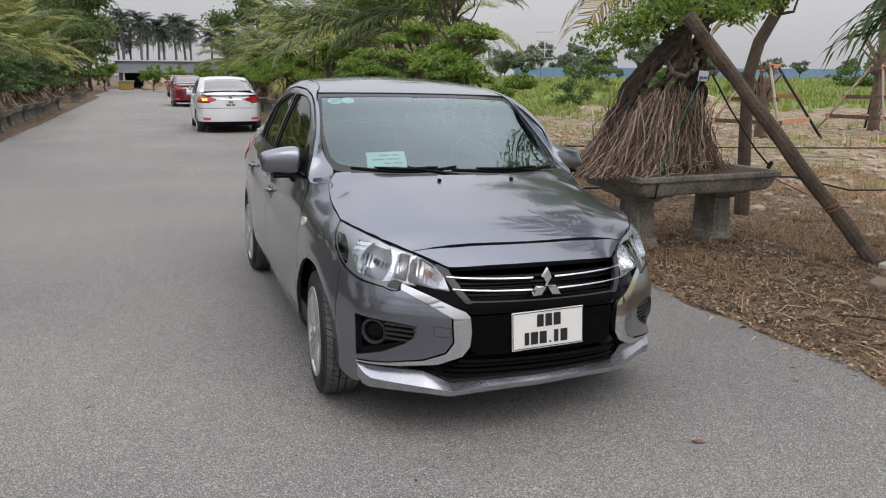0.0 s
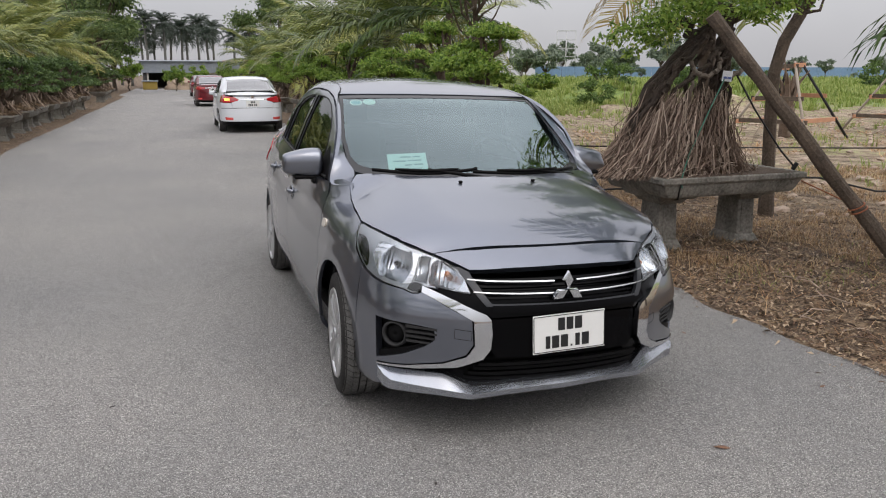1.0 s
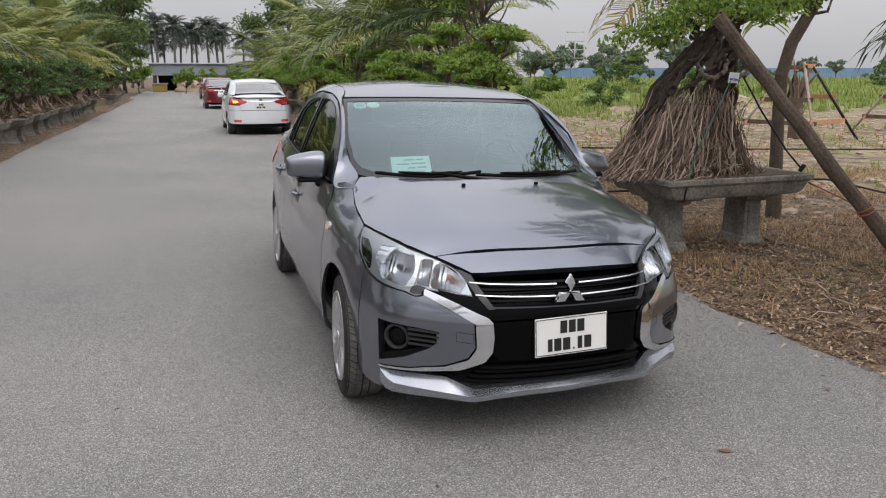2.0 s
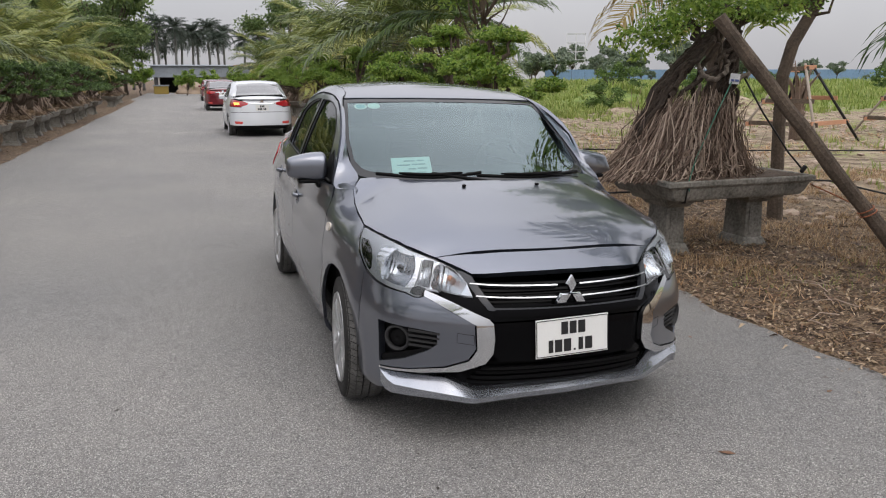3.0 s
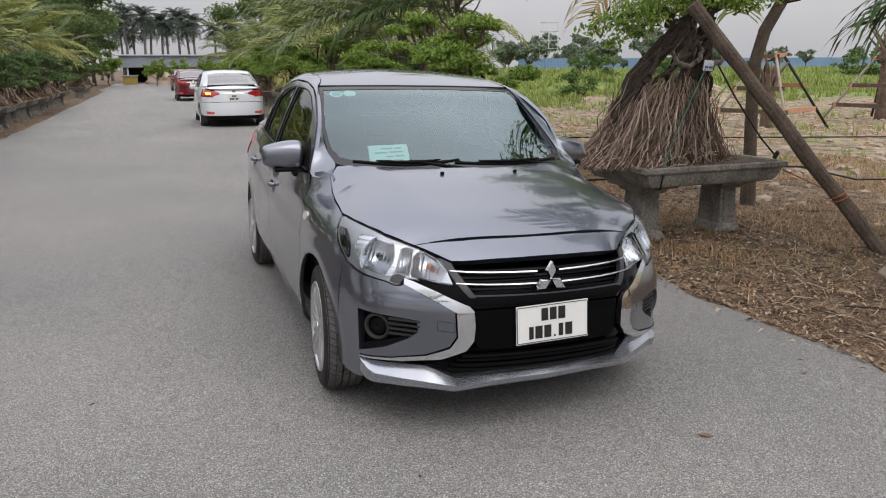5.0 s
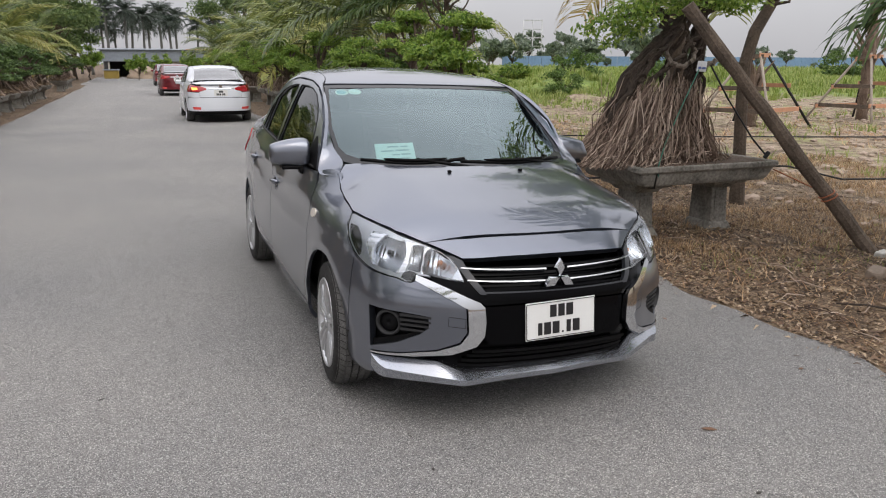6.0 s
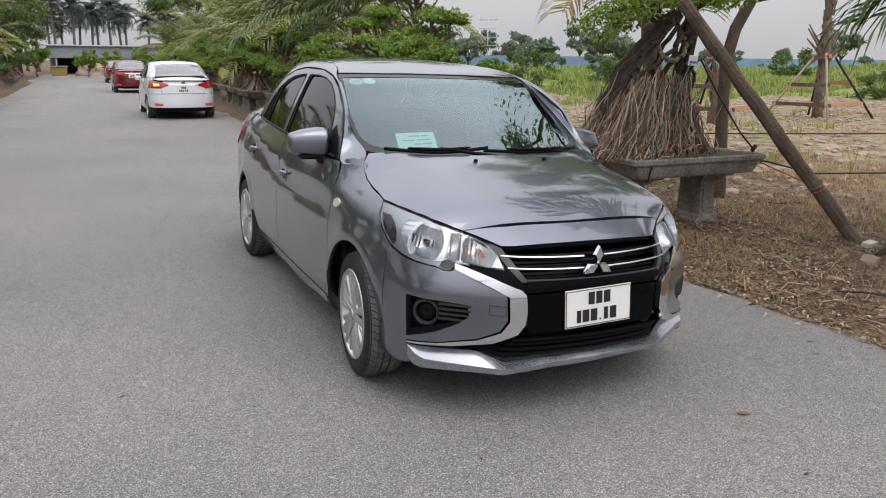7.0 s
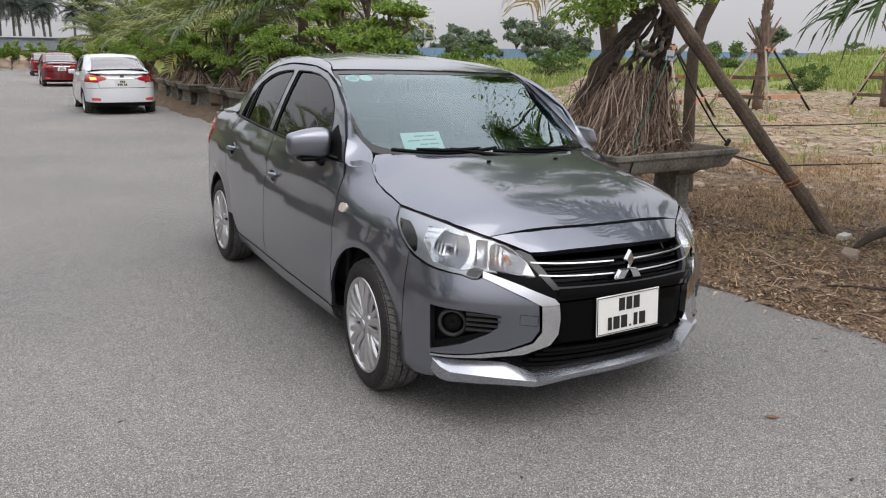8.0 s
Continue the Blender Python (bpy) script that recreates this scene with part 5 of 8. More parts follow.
def build_ground():
    def axis(lo, hi, a, b, fine, coarse):
        near = list(np.arange(a, b, fine))
        res, q, stp = list(near), b, fine
        while q < hi:
            res.append(q)
            stp *= coarse
            q += stp
        q, stp = a - fine, fine
        left = []
        while q > lo:
            left.append(q)
            stp *= coarse
            q -= stp
        return [lo] + left[::-1] + res + [hi]
    xs, ys = axis(-1500, 1500, -7, 9, 0.16, 1.07), axis(-1500, 1500, -3, 12, 0.16, 1.07)
    verts = [(x, y, ground_height(x, y)) for y in ys for x in xs]
    n = len(xs)
    faces = [(j * n + i, j * n + i + 1, (j + 1) * n + i + 1, (j + 1) * n + i) for j in range(len(ys) - 1) for i in range(n - 1)]
    tagged(mesh_part("ground", verts, faces, ground_material()), "dry soil with leaf litter and a grass field", "ground", kind="structure")
    ys = list(np.arange(-14, 30, 0.12)) + list(np.arange(30, 92, 0.8))
    verts, faces = [], []
    for y in ys:
        a, b = edge_left(y), edge_right(y)
        if y > 58:
            a -= (y - 58) * 0.35
            b += max(0, y - 66) * 0.5
        row = [(a - 0.02, -0.05), (a, -0.006)] + [(a + (b - a) * k / 8, 0.0) for k in range(1, 8)] + [(b, -0.006), (b + 0.02, -0.05)]
        verts += [(x, y, z) for x, z in row]
    m = 11
    faces = [(j * m + i, j * m + i + 1, (j + 1) * m + i + 1, (j + 1) * m + i) for j in range(len(ys) - 1) for i in range(m - 1)]
    tagged(mesh_part("road", verts, faces, asphalt_material(), smooth=False), "worn light grey asphalt lane", "road", kind="structure")


build_ground()


# ---- foliage ----
def foliage_material(name, *cols, rough=0.55, thin=0.3, own=0.0, spec=0.5):
    """Leaves whose colour differs from leaf to leaf and, by the share own, from branch to branch."""
    m = bpy.data.materials.new(name)
    m.use_nodes = True
    t = m.node_tree
    b, o = t.nodes["Principled BSDF"], t.nodes["Material Output"]
    g = t.nodes.new("ShaderNodeNewGeometry")
    r = t.nodes.new("ShaderNodeValToRGB")
    while len(r.color_ramp.elements) < len(cols):
        r.color_ramp.elements.new(0.5)
    for i, (e, c) in enumerate(zip(r.color_ramp.elements, cols)):
        e.position, e.color = i / max(1, len(cols) - 1), (*c, 1)
    fac = g.outputs["Random Per Island"]
    if own:
        info, mix = t.nodes.new("ShaderNodeObjectInfo"), t.nodes.new("ShaderNodeMix")
        mix.inputs["Factor"].default_value = own
        t.links.new(fac, mix.inputs["A"])
        t.links.new(info.outputs["Random"], mix.inputs["B"])
        fac = mix.outputs["Result"]
    t.links.new(fac, r.inputs["Fac"])
    t.links.new(r.outputs["Color"], b.inputs["Base Color"])
    b.inputs["Roughness"].default_value = rough
    b.inputs["Specular IOR Level"].default_value = spec
    tr, mx = t.nodes.new("ShaderNodeBsdfTranslucent"), t.nodes.new("ShaderNodeMixShader")
    t.links.new(r.outputs["Color"], tr.inputs["Color"])
    mx.inputs["Fac"].default_value = thin
    t.links.new(b.outputs[0], mx.inputs[1])
    t.links.new(tr.outputs[0], mx.inputs[2])
    t.links.new(mx.outputs[0], o.inputs["Surface"])
    return m


LEAF_MID = foliage_material("middle_green_leaves", (0.04, 0.08, 0.02), (0.095, 0.16, 0.035), (0.17, 0.25, 0.06), (0.07, 0.12, 0.03))
LEAF_BRIGHT = foliage_material("fresh_green_leaves", (0.06, 0.12, 0.022), (0.18, 0.30, 0.048), (0.36, 0.46, 0.095), (0.13, 0.23, 0.035), rough=0.4, thin=0.5)
LEAF_ROW = foliage_material("dark_bonsai_leaves", (0.020, 0.045, 0.012), (0.055, 0.105, 0.024), (0.14, 0.215, 0.05), (0.035, 0.07, 0.018), rough=0.45, thin=0.2)
LEAF_TREE = foliage_material("leafy_tree_leaves", (0.055, 0.095, 0.035), (0.125, 0.185, 0.06), (0.23, 0.30, 0.10), thin=0.4)
# darkened green: the shade of leaves seen against the sky is in the colour
LEAF_BACKLIT = foliage_material("backlit_green_leaves", (0.018, 0.04, 0.014), (0.05, 0.10, 0.026), (0.12, 0.19, 0.05))
# greyed and lightened: the haze of distance is put into this leaf colour
LEAF_FAR = foliage_material("hazed_tree_leaves", (0.11, 0.15, 0.105), (0.17, 0.215, 0.15), (0.24, 0.28, 0.19))
PALM_GREEN = foliage_material("palm_leaflets", (0.022, 0.036, 0.010), (0.10, 0.14, 0.035), (0.25, 0.28, 0.07), (0.46, 0.45, 0.14), rough=0.36, own=0.55, thin=0.15)
PALM_GOLD = foliage_material("yellowing_palm_leaflets", (0.17, 0.19, 0.04), (0.32, 0.29, 0.06), (0.40, 0.25, 0.06), rough=0.4, own=0.6, thin=0.15)
PALM_DARK = foliage_material("distant_palm_leaflets", (0.035, 0.05, 0.038), (0.055, 0.075, 0.055), (0.075, 0.095, 0.07))
GRASS = foliage_material("field_grass", (0.16, 0.22, 0.045), (0.24, 0.32, 0.065), (0.40, 0.42, 0.15), (0.20, 0.27, 0.06), thin=0.4)
DRY_GRASS = foliage_material("dry_grass", (0.17, 0.085, 0.04), (0.42, 0.24, 0.11), (0.64, 0.46, 0.26))
LITTER = foliage_material("fallen_leaves", (0.035, 0.022, 0.015), (0.19, 0.115, 0.07), (0.56, 0.43, 0.29), (0.09, 0.056, 0.036), (0.34, 0.25, 0.15), (0.15, 0.085, 0.052), (0.26, 0.17, 0.10), thin=0.1)
BARK = material("grey_brown_bark", (0.10, 0.074, 0.054), 0.9, 0, 0.6, 7, 45, 1.0)
FAR_BARK = material("distant_grey_trunk", (0.16, 0.16, 0.15), 0.9, 0, 0.2, 2, 20, 0.2)
PALE_BARK = material("pale_twisted_bark", (0.30, 0.265, 0.22), 0.9, 0, 0.4, 9, 50, 0.6)
ROOT = foliage_material("dry_aerial_roots", (0.036, 0.025, 0.019), (0.17, 0.122, 0.092), (0.52, 0.42, 0.34), (0.31, 0.23, 0.18), (0.075, 0.052, 0.043), (0.23, 0.165, 0.125), rough=0.9, thin=0.0, spec=0.2)
POLE = material("weathered_timber_pole", (0.135, 0.102, 0.076), 0.9, 0, 0.7, 7, 55, 0.9, col2=(0.045, 0.034, 0.027))
CONCRETE = material("stained_grey_concrete", (0.235, 0.22, 0.195), 0.9, 0, 0.55, 6, 40, 0.6, col2=(0.065, 0.062, 0.050))
SOIL = material("dark_potting_soil", (0.10, 0.07, 0.05), 0.95, 0, 0.5, 9, 60, 0.8)
BRICKRED = material("orange_timber_batten", (0.52, 0.27, 0.16), 0.8, 0, 0.25, 5, 60, 0.2)


def leaf_cloud(pads, count, size, rng, shell=0.55, droop=0.25, dome=1.0):
    """Small bent leaves in and on ellipsoid pads (x, y, z, rx, ry, rz)."""
    vol = np.array([(p[3] * p[4] * p[5]) ** 0.67 for p in pads])
    pick = rng.choice(len(pads), count, p=vol / vol.sum())
    P = np.array(pads)[pick]
    d = rng.normal(size=(count, 3))
    d /= np.linalg.norm(d, axis=1, keepdims=True)
    r = (shell + (1 - shell) * rng.random(count)) * (1 + 0.22 * rng.standard_normal(count).clip(-1.5, 1.5))
    wob = 1 + 0.25 * np.sin(d[:, 0] * 5 + pick) * np.cos(d[:, 1] * 4 + pick * 2)
    d[:, 2] = np.where(d[:, 2] < 0, d[:, 2] * dome, d[:, 2])
    C = P[:, :3] + d * P[:, 3:6] * (r * wob)[:, None]
    a = d * 0.6 + rng.normal(size=(count, 3)) * 0.8 + np.array([0, 0, -droop])
    a /= np.linalg.norm(a, axis=1, keepdims=True)
    b = np.cross(a, rng.normal(size=(count, 3)))
    b /= np.maximum(np.linalg.norm(b, axis=1, keepdims=True), 1e-6)
    s = size * (0.6 + 0.8 * rng.random(count))[:, None]
    n = np.cross(a, b)
    V = np.stack([C - a * s, C + b * s * 0.42 + n * s * 0.15, C + a * s, C - b * s * 0.42 + n * s * 0.15], 1).reshape(-1, 3)
    return V, [(4 * i, 4 * i + 1, 4 * i + 2, 4 * i + 3) for i in range(count)]


def fast_mesh(name, V, faces, mat, parent=None, label=""):
    me = bpy.data.meshes.new(name)
    me.from_pydata(V.tolist() if isinstance(V, np.ndarray) else [tuple(v) for v in V], [], faces)
    me.materials.append(mat)
    ob = new(name, me)
    ob.parent = parent
    return tagged(ob, label)


def wander(a, b, n, amp, rng):
    a, b = np.array(a, float), np.array(b, float)
    pts = [a + (b - a) * i / n + (rng.normal(size=3) * amp * math.sin(math.pi * i / n) if 0 < i < n else 0) for i in range(n + 1)]
    return pts


# ---- planters with bonsai ----
def planter_parts(top, L, W, z_rim, depth=0.17):
    """A concrete basin with a flared lip on two footed pedestals."""
    prof = [(0.0, -depth), (0.86, -depth), (0.90, -depth + 0.03), (0.955, -0.055), (1.0, -0.05), (1.0, 0.0), (0.93, 0.0), (0.92, -0.05), (0.0, -0.05)]
    verts, faces = [], []
    for k, h in prof:
        for x, y in ((-1, -1), (1, -1), (1, 1), (-1, 1)):
            verts.append((x * L / 2 * max(k, 0.02), y * W / 2 * max(k, 0.02), z_rim + h))
    for i in range(len(prof) - 1):
        for q in range(4):
            faces.append((i * 4 + q, i * 4 + (q + 1) % 4, (i + 1) * 4 + (q + 1) % 4, (i + 1) * 4 + q))
    bm = bmesh.new()
    vs = [bm.verts.new(v) for v in verts]
    for f in faces:
        bm.faces.new([vs[i] for i in f])
    bmesh.ops.recalc_face_normals(bm, faces=bm.faces)
    bmesh.ops.bevel(bm, geom=[e for e in bm.edges if e.calc_length() > 0.02], offset=0.009, segments=1, affect="EDGES")
    part("basin", bm, CONCRETE, top)
    for sx in (-1, 1):
        ped = part("pedestal", box_bm(0.19, 0.30, z_rim - depth - 0.05, (sx * L * 0.28, 0, (z_rim - depth - 0.05) / 2 - 0.0), 0.012, taper=0.9), CONCRETE, top)
        part("capital", box_bm(0.21, 0.34, 0.05, (sx * L * 0.28, 0, z_rim - depth - 0.065), 0.008, taper=1.30), CONCRETE, ped)
        part("cap_slab", box_bm(0.36, 0.52, 0.04, (sx * L * 0.28, 0, z_rim - depth - 0.022), 0.008, taper=1.08), CONCRETE, ped)
        part("foot", box_bm(0.30, 0.42, 0.12, (sx * L * 0.28, 0, 0.03), 0.02, taper=0.72), CONCRETE, ped)
        for d in (-1, 1):
            part("carved_panel", box_bm(0.11, 0.012, (z_rim - depth) * 0.48, (sx * L * 0.28, d * 0.143, (z_rim - depth) * 0.5), 0.004), CONCRETE, ped)


def make_planter(L, W, z_rim, label):
    p = group_object("planter")
    tagged(p, label, "planter", "planters along the lane")
    planter_parts(p, L, W, z_rim)
    part("soil", box_bm(L * 0.9, W * 0.9, 0.05, (0, 0, z_rim - 0.035), 0.015), SOIL, p)
    return p


def make_bonsai(seed, height=1.35, spread=0.85, leaf_mat=LEAF_BRIGHT, leaves=9000, skirt=210, pads_n=13, flat=1.0):
    """A cloud-pruned tree with a skirt of roots; its foot at z = 0."""
    rng = np.random.default_rng(seed)
    b = group_object("bonsai_tree")
    top = np.array([rng.uniform(-0.15, 0.15), rng.uniform(-0.15, 0.15), height * 0.62])
    items = []
    main = wander((0, 0, -0.02), top, 6, 0.07, rng)
    items.append(tube(main, [0.16, 0.13, 0.11, 0.09, 0.075, 0.06, 0.045], 8))
    pads = []
    for i in range(pads_n):
        k = 2 + (i * 3) % 5
        base = main[min(k, 6)]
        a = 2.399963 * i + rng.uniform(-0.3, 0.3)
        R_ = spread * rng.uniform(0.55, 1.05) * (1.2 - 0.13 * k)
        tip = np.array([R_ * math.cos(a), R_ * math.sin(a), height * (0.24 + 0.12 * k) + rng.uniform(-0.08, 0.1)])
        items.append(tube(wander(base, tip, 4, 0.05, rng), [0.05, 0.04, 0.032, 0.024, 0.012], 6))
        w = rng.uniform(0.15, 0.26)
        pads.append((*tip, w, w * rng.uniform(0.85, 1.15), w * flat * rng.uniform(0.42, 0.6)))
        for q in range(2):
            e = rng.uniform(0, 2 * math.pi)
            pads.append((tip[0] + w * 0.9 * math.cos(e), tip[1] + w * 0.9 * math.sin(e), tip[2] - 0.05, w * 0.6, w * 0.6, w * 0.34 * flat))
    pads.append((top[0], top[1], height * 0.98, 0.22, 0.22, 0.13))
    items.append(tube(wander(top, (top[0], top[1], height * 0.96), 3, 0.04, rng), [0.045, 0.035, 0.025, 0.012], 6))
    pads.append((top[0] * 2, -top[1], height * 0.74, 0.26, 0.26, 0.12))
    v, f = join_geo(items)
    fast_mesh("trunk", v, f, BARK, b)
    sk = []
    for i in range(skirt):
        a = rng.uniform(0, 2 * math.pi)
        r0, r1 = rng.uniform(0.25, 0.55) * spread, rng.uniform(0.03, 0.10)
        sk.append(tube(wander((r0 * math.cos(a), r0 * 0.8 * math.sin(a), 0.0), (r1 * math.cos(a + 0.3), r1 * math.sin(a + 0.3), rng.uniform(0.22, 0.5)), 2, 0.03, rng), [0.008, 0.010, 0.007], 4))
    v, f = join_geo(sk)
    fast_mesh("root_skirt", v, f, ROOT, b)
    V, F = leaf_cloud(pads, leaves, 0.034, rng, 0.6, dome=0.35)
    fast_mesh("crown", V, F, leaf_mat, b)
    return b


def stand(thing, x, y, z=0.0, turn=0.0, s=1.0):
    thing.matrix_basis = pose(x, y, z, 0, 0, turn) @ Matrix.Scale(s, 4)
    return thing


def build_rows():
    rng = np.random.default_rng(3)
    side = [make_planter(1.5, 0.95, 0.60, "long grey concrete planter on two pedestals")]
    trees = [make_bonsai(11, 1.5), make_bonsai(23, 1.7, 0.95), make_bonsai(35, 1.3, 1.0)]
    for b, w in zip(trees, ("cloud-pruned bright green bonsai over a root skirt", "tall layered green bonsai with clumped pads", "wide low green bonsai with spreading pads")):
        tagged(b, w, "bonsai", "bonsai trees along the lane")
    ys = [8.4, 10.9, 13.4, 16.0, 18.6, 21.2, 23.9, 26.6, 29.4, 32.4, 35.6, 39.0, 43.0, 47.5]
    for i, y in enumerate(ys):
        x = 3.05 + 0.15 * math.sin(i * 2.1)
        if i == 0:
            stand(side[0], x, y, 0.03, 90)
        else:
            copy_thing(side[0], pose(x, y, 0.03, 0, 0, 90 + rng.uniform(-4, 4)))
        k = i % 3
        if i < 3:
            stand(trees[k], x, y, 0.60, 40 * i, 1.02)
        else:
            t = copy_thing(trees[k], pose(x, y, 0.60, 0, 0, rng.uniform(0, 360)))
            t.scale = [rng.uniform(0.92, 1.2)] * 3
    left = make_planter(1.5, 0.85, 0.56, "low grey concrete planter on two pedestals")
    # a heap of dead leaves and roots fills each basin of this row
    hr = np.random.default_rng(88)
    n = 1500
    hx, hy = hr.uniform(-0.70, 0.70, n), hr.uniform(-0.40, 0.40, n)
    hz = 0.56 + 0.20 * np.exp(-(hx / 0.5) ** 2 - (hy / 0.3) ** 2) + hr.uniform(-0.02, 0.02, n)
    ha = hr.uniform(0, 6.28, n)
    hl, hw = hr.uniform(0.03, 0.08, n), hr.uniform(0.006, 0.022, n)
    C = np.stack([hx, hy, hz], 1)
    ux = np.stack([np.cos(ha), np.sin(ha), hr.uniform(-0.5, 0.5, n)], 1) * hl[:, None]
    vx = np.stack([-np.sin(ha), np.cos(ha), hr.uniform(-0.5, 0.5, n)], 1) * hw[:, None]
    fast_mesh("mulch", np.stack([C - ux, C + vx, C + ux, C - vx], 1).reshape(-1, 3), [(4 * i, 4 * i + 1, 4 * i + 2, 4 * i + 3) for i in range(n)], LITTER, left, "dead brown leaf mulch")
    part("soil_mound", box_bm(1.2, 0.66, 0.15, (0, 0, 0.60), 0.07, taper=0.5), SOIL, left)
    low = [make_bonsai(51, 1.2, 1.1, LEAF_ROW, 10000, 60, 19, 0.62), make_bonsai(63, 1.3, 1.2, LEAF_ROW, 10000, 60, 19, 0.62)]
    for b in low:
        tagged(b, "wide dark green bonsai with layered pads", "bonsai", "bonsai trees along the lane")
    ys = [10.8, 8.4, 6.0, 3.6, 1.2, -1.2, 13.2, 15.6, 18.0, 20.5, 22.9, 25.3, 27.7, 30.1, 32.5, 35.0, 45.0, 49.0, 53.0]
    for i, y in enumerate(ys):
        x = -5.38 + 0.08 * math.sin(i * 1.7)
        if i == 0:
            stand(left, x, y, 0.02, 90)
        else:
            copy_thing(left, pose(x, y, 0.02, 0, 0, 90 + rng.uniform(-3, 3)))
        if i < 2:
            stand(low[i], x, y, 0.56, 70 * i, 1.05)
        else:
            t = copy_thing(low[i % 2], pose(x, y, 0.56, 0, 0, rng.uniform(0, 360)))
            t.scale = [rng.uniform(0.95, 1.15)] * 3


build_rows()


# ---- palms ----
def frond(length, rise, droop, width, n, rng, blade=0.0078):
    """One feather leaf along +x from the origin: a pale rib and two combs of long narrow leaflets that hang from it."""
    rib = []
    bow = rng.uniform(-0.25, 0.25)
    for i in range(13):
        s = i / 12
        rib.append(np.array([length * s * (1 - 0.18 * s * s), bow * s * s, rise * s - droop * s * s]))
    v, f = tube(rib, [0.024 * (1 - 0.85 * i / 12) + 0.003 for i in range(13)], 4)
    V, F = list(v), list(f)
    hang = rng.uniform(0.28, 0.6)
    for i in range(n):
        s = 0.12 + 0.88 * i / n
        k = s * 12
        j = min(11, int(k))
        p = rib[j] + (rib[j + 1] - rib[j]) * (k - j)
        d = rib[j + 1] - rib[j]
        d = d / np.linalg.norm(d)
        L = width * (0.5 + 0.6 * math.sin(math.pi * (0.12 + 0.8 * s)))
        for sg in (-1, 1):
            if rng.random() < 0.05:
                continue
            q = L * rng.uniform(0.9, 1.06)
            out_ = np.array([d[0] * (0.5 + 0.5 * s), sg * (0.95 - 0.35 * s), 0.22 + d[2] * 0.6]) + rng.normal(size=3) * 0.05
            out_ /= np.linalg.norm(out_)
            m1 = p + out_ * q * 0.45
            m2 = p + out_ * q * 0.78 + np.array([0, 0, -q * hang * 0.35])
            tip = p + out_ * q * 0.95 + np.array([0, 0, -q * (hang + rng.normal(0, 0.05))])
            w = length * blade * d
            fold = np.array([0, 0, 0.012])
            o = len(V)
            V += [p - w * 0.5, p + w * 0.5, m1 + w + fold, m2 + w * 0.8, tip, m2 - w * 0.8, m1 - w]
            F += [(o, o + 1, o + 2, o + 6), (o + 6, o + 2, o + 3, o + 5), (o + 5, o + 3, o + 4)]
    return np.array(V), F


def turned(V, yaw, tilt, at):
    m = Matrix.Translation(at) @ Matrix.Rotation(yaw, 4, "Z") @ Matrix.Rotation(-tilt, 4, "Y")
    r = np.array(m.to_3x3())
    return V @ r.T + np.array(at)


def make_palm(seed, trunk_h, trunk_r, fronds, length, label, group, mat=PALM_GREEN, gold=2, n=46, width=0.75, bark=BARK, lean=0.0, sag=1.0, lowest=-12, blade=0.0078):
    rng = np.random.default_rng(seed)
    p = group_object("palm_tree")
    tagged(p, label, "palm", group)
    pts = [np.array([lean * (i / 10) ** 2, 0.05 * math.sin(i), trunk_h * i / 10]) for i in range(11)]
    v, f = tube(pts, [trunk_r * (1.35 if i == 0 else 1.0 - 0.02 * i + 0.05 * (i % 2)) for i in range(11)], 10)
    mesh_part("trunk", v, f, bark, p)
    for i in range(fronds):
        a = i * 2.399963 + rng.uniform(-0.2, 0.2)
        age = i / fronds
        L = length * rng.uniform(0.85, 1.1)
        V, F = frond(L, L * 0.15, L * rng.uniform(0.32, 0.55) * sag, width, n, rng, blade)
        V = turned(V, a, radians(72 - (72 - lowest) * age + rng.uniform(-8, 8)), (pts[-1][0], pts[-1][1], trunk_h - 0.05))
        fast_mesh("frond", V, F, PALM_GOLD if i >= fronds - gold else mat, p)
    return p


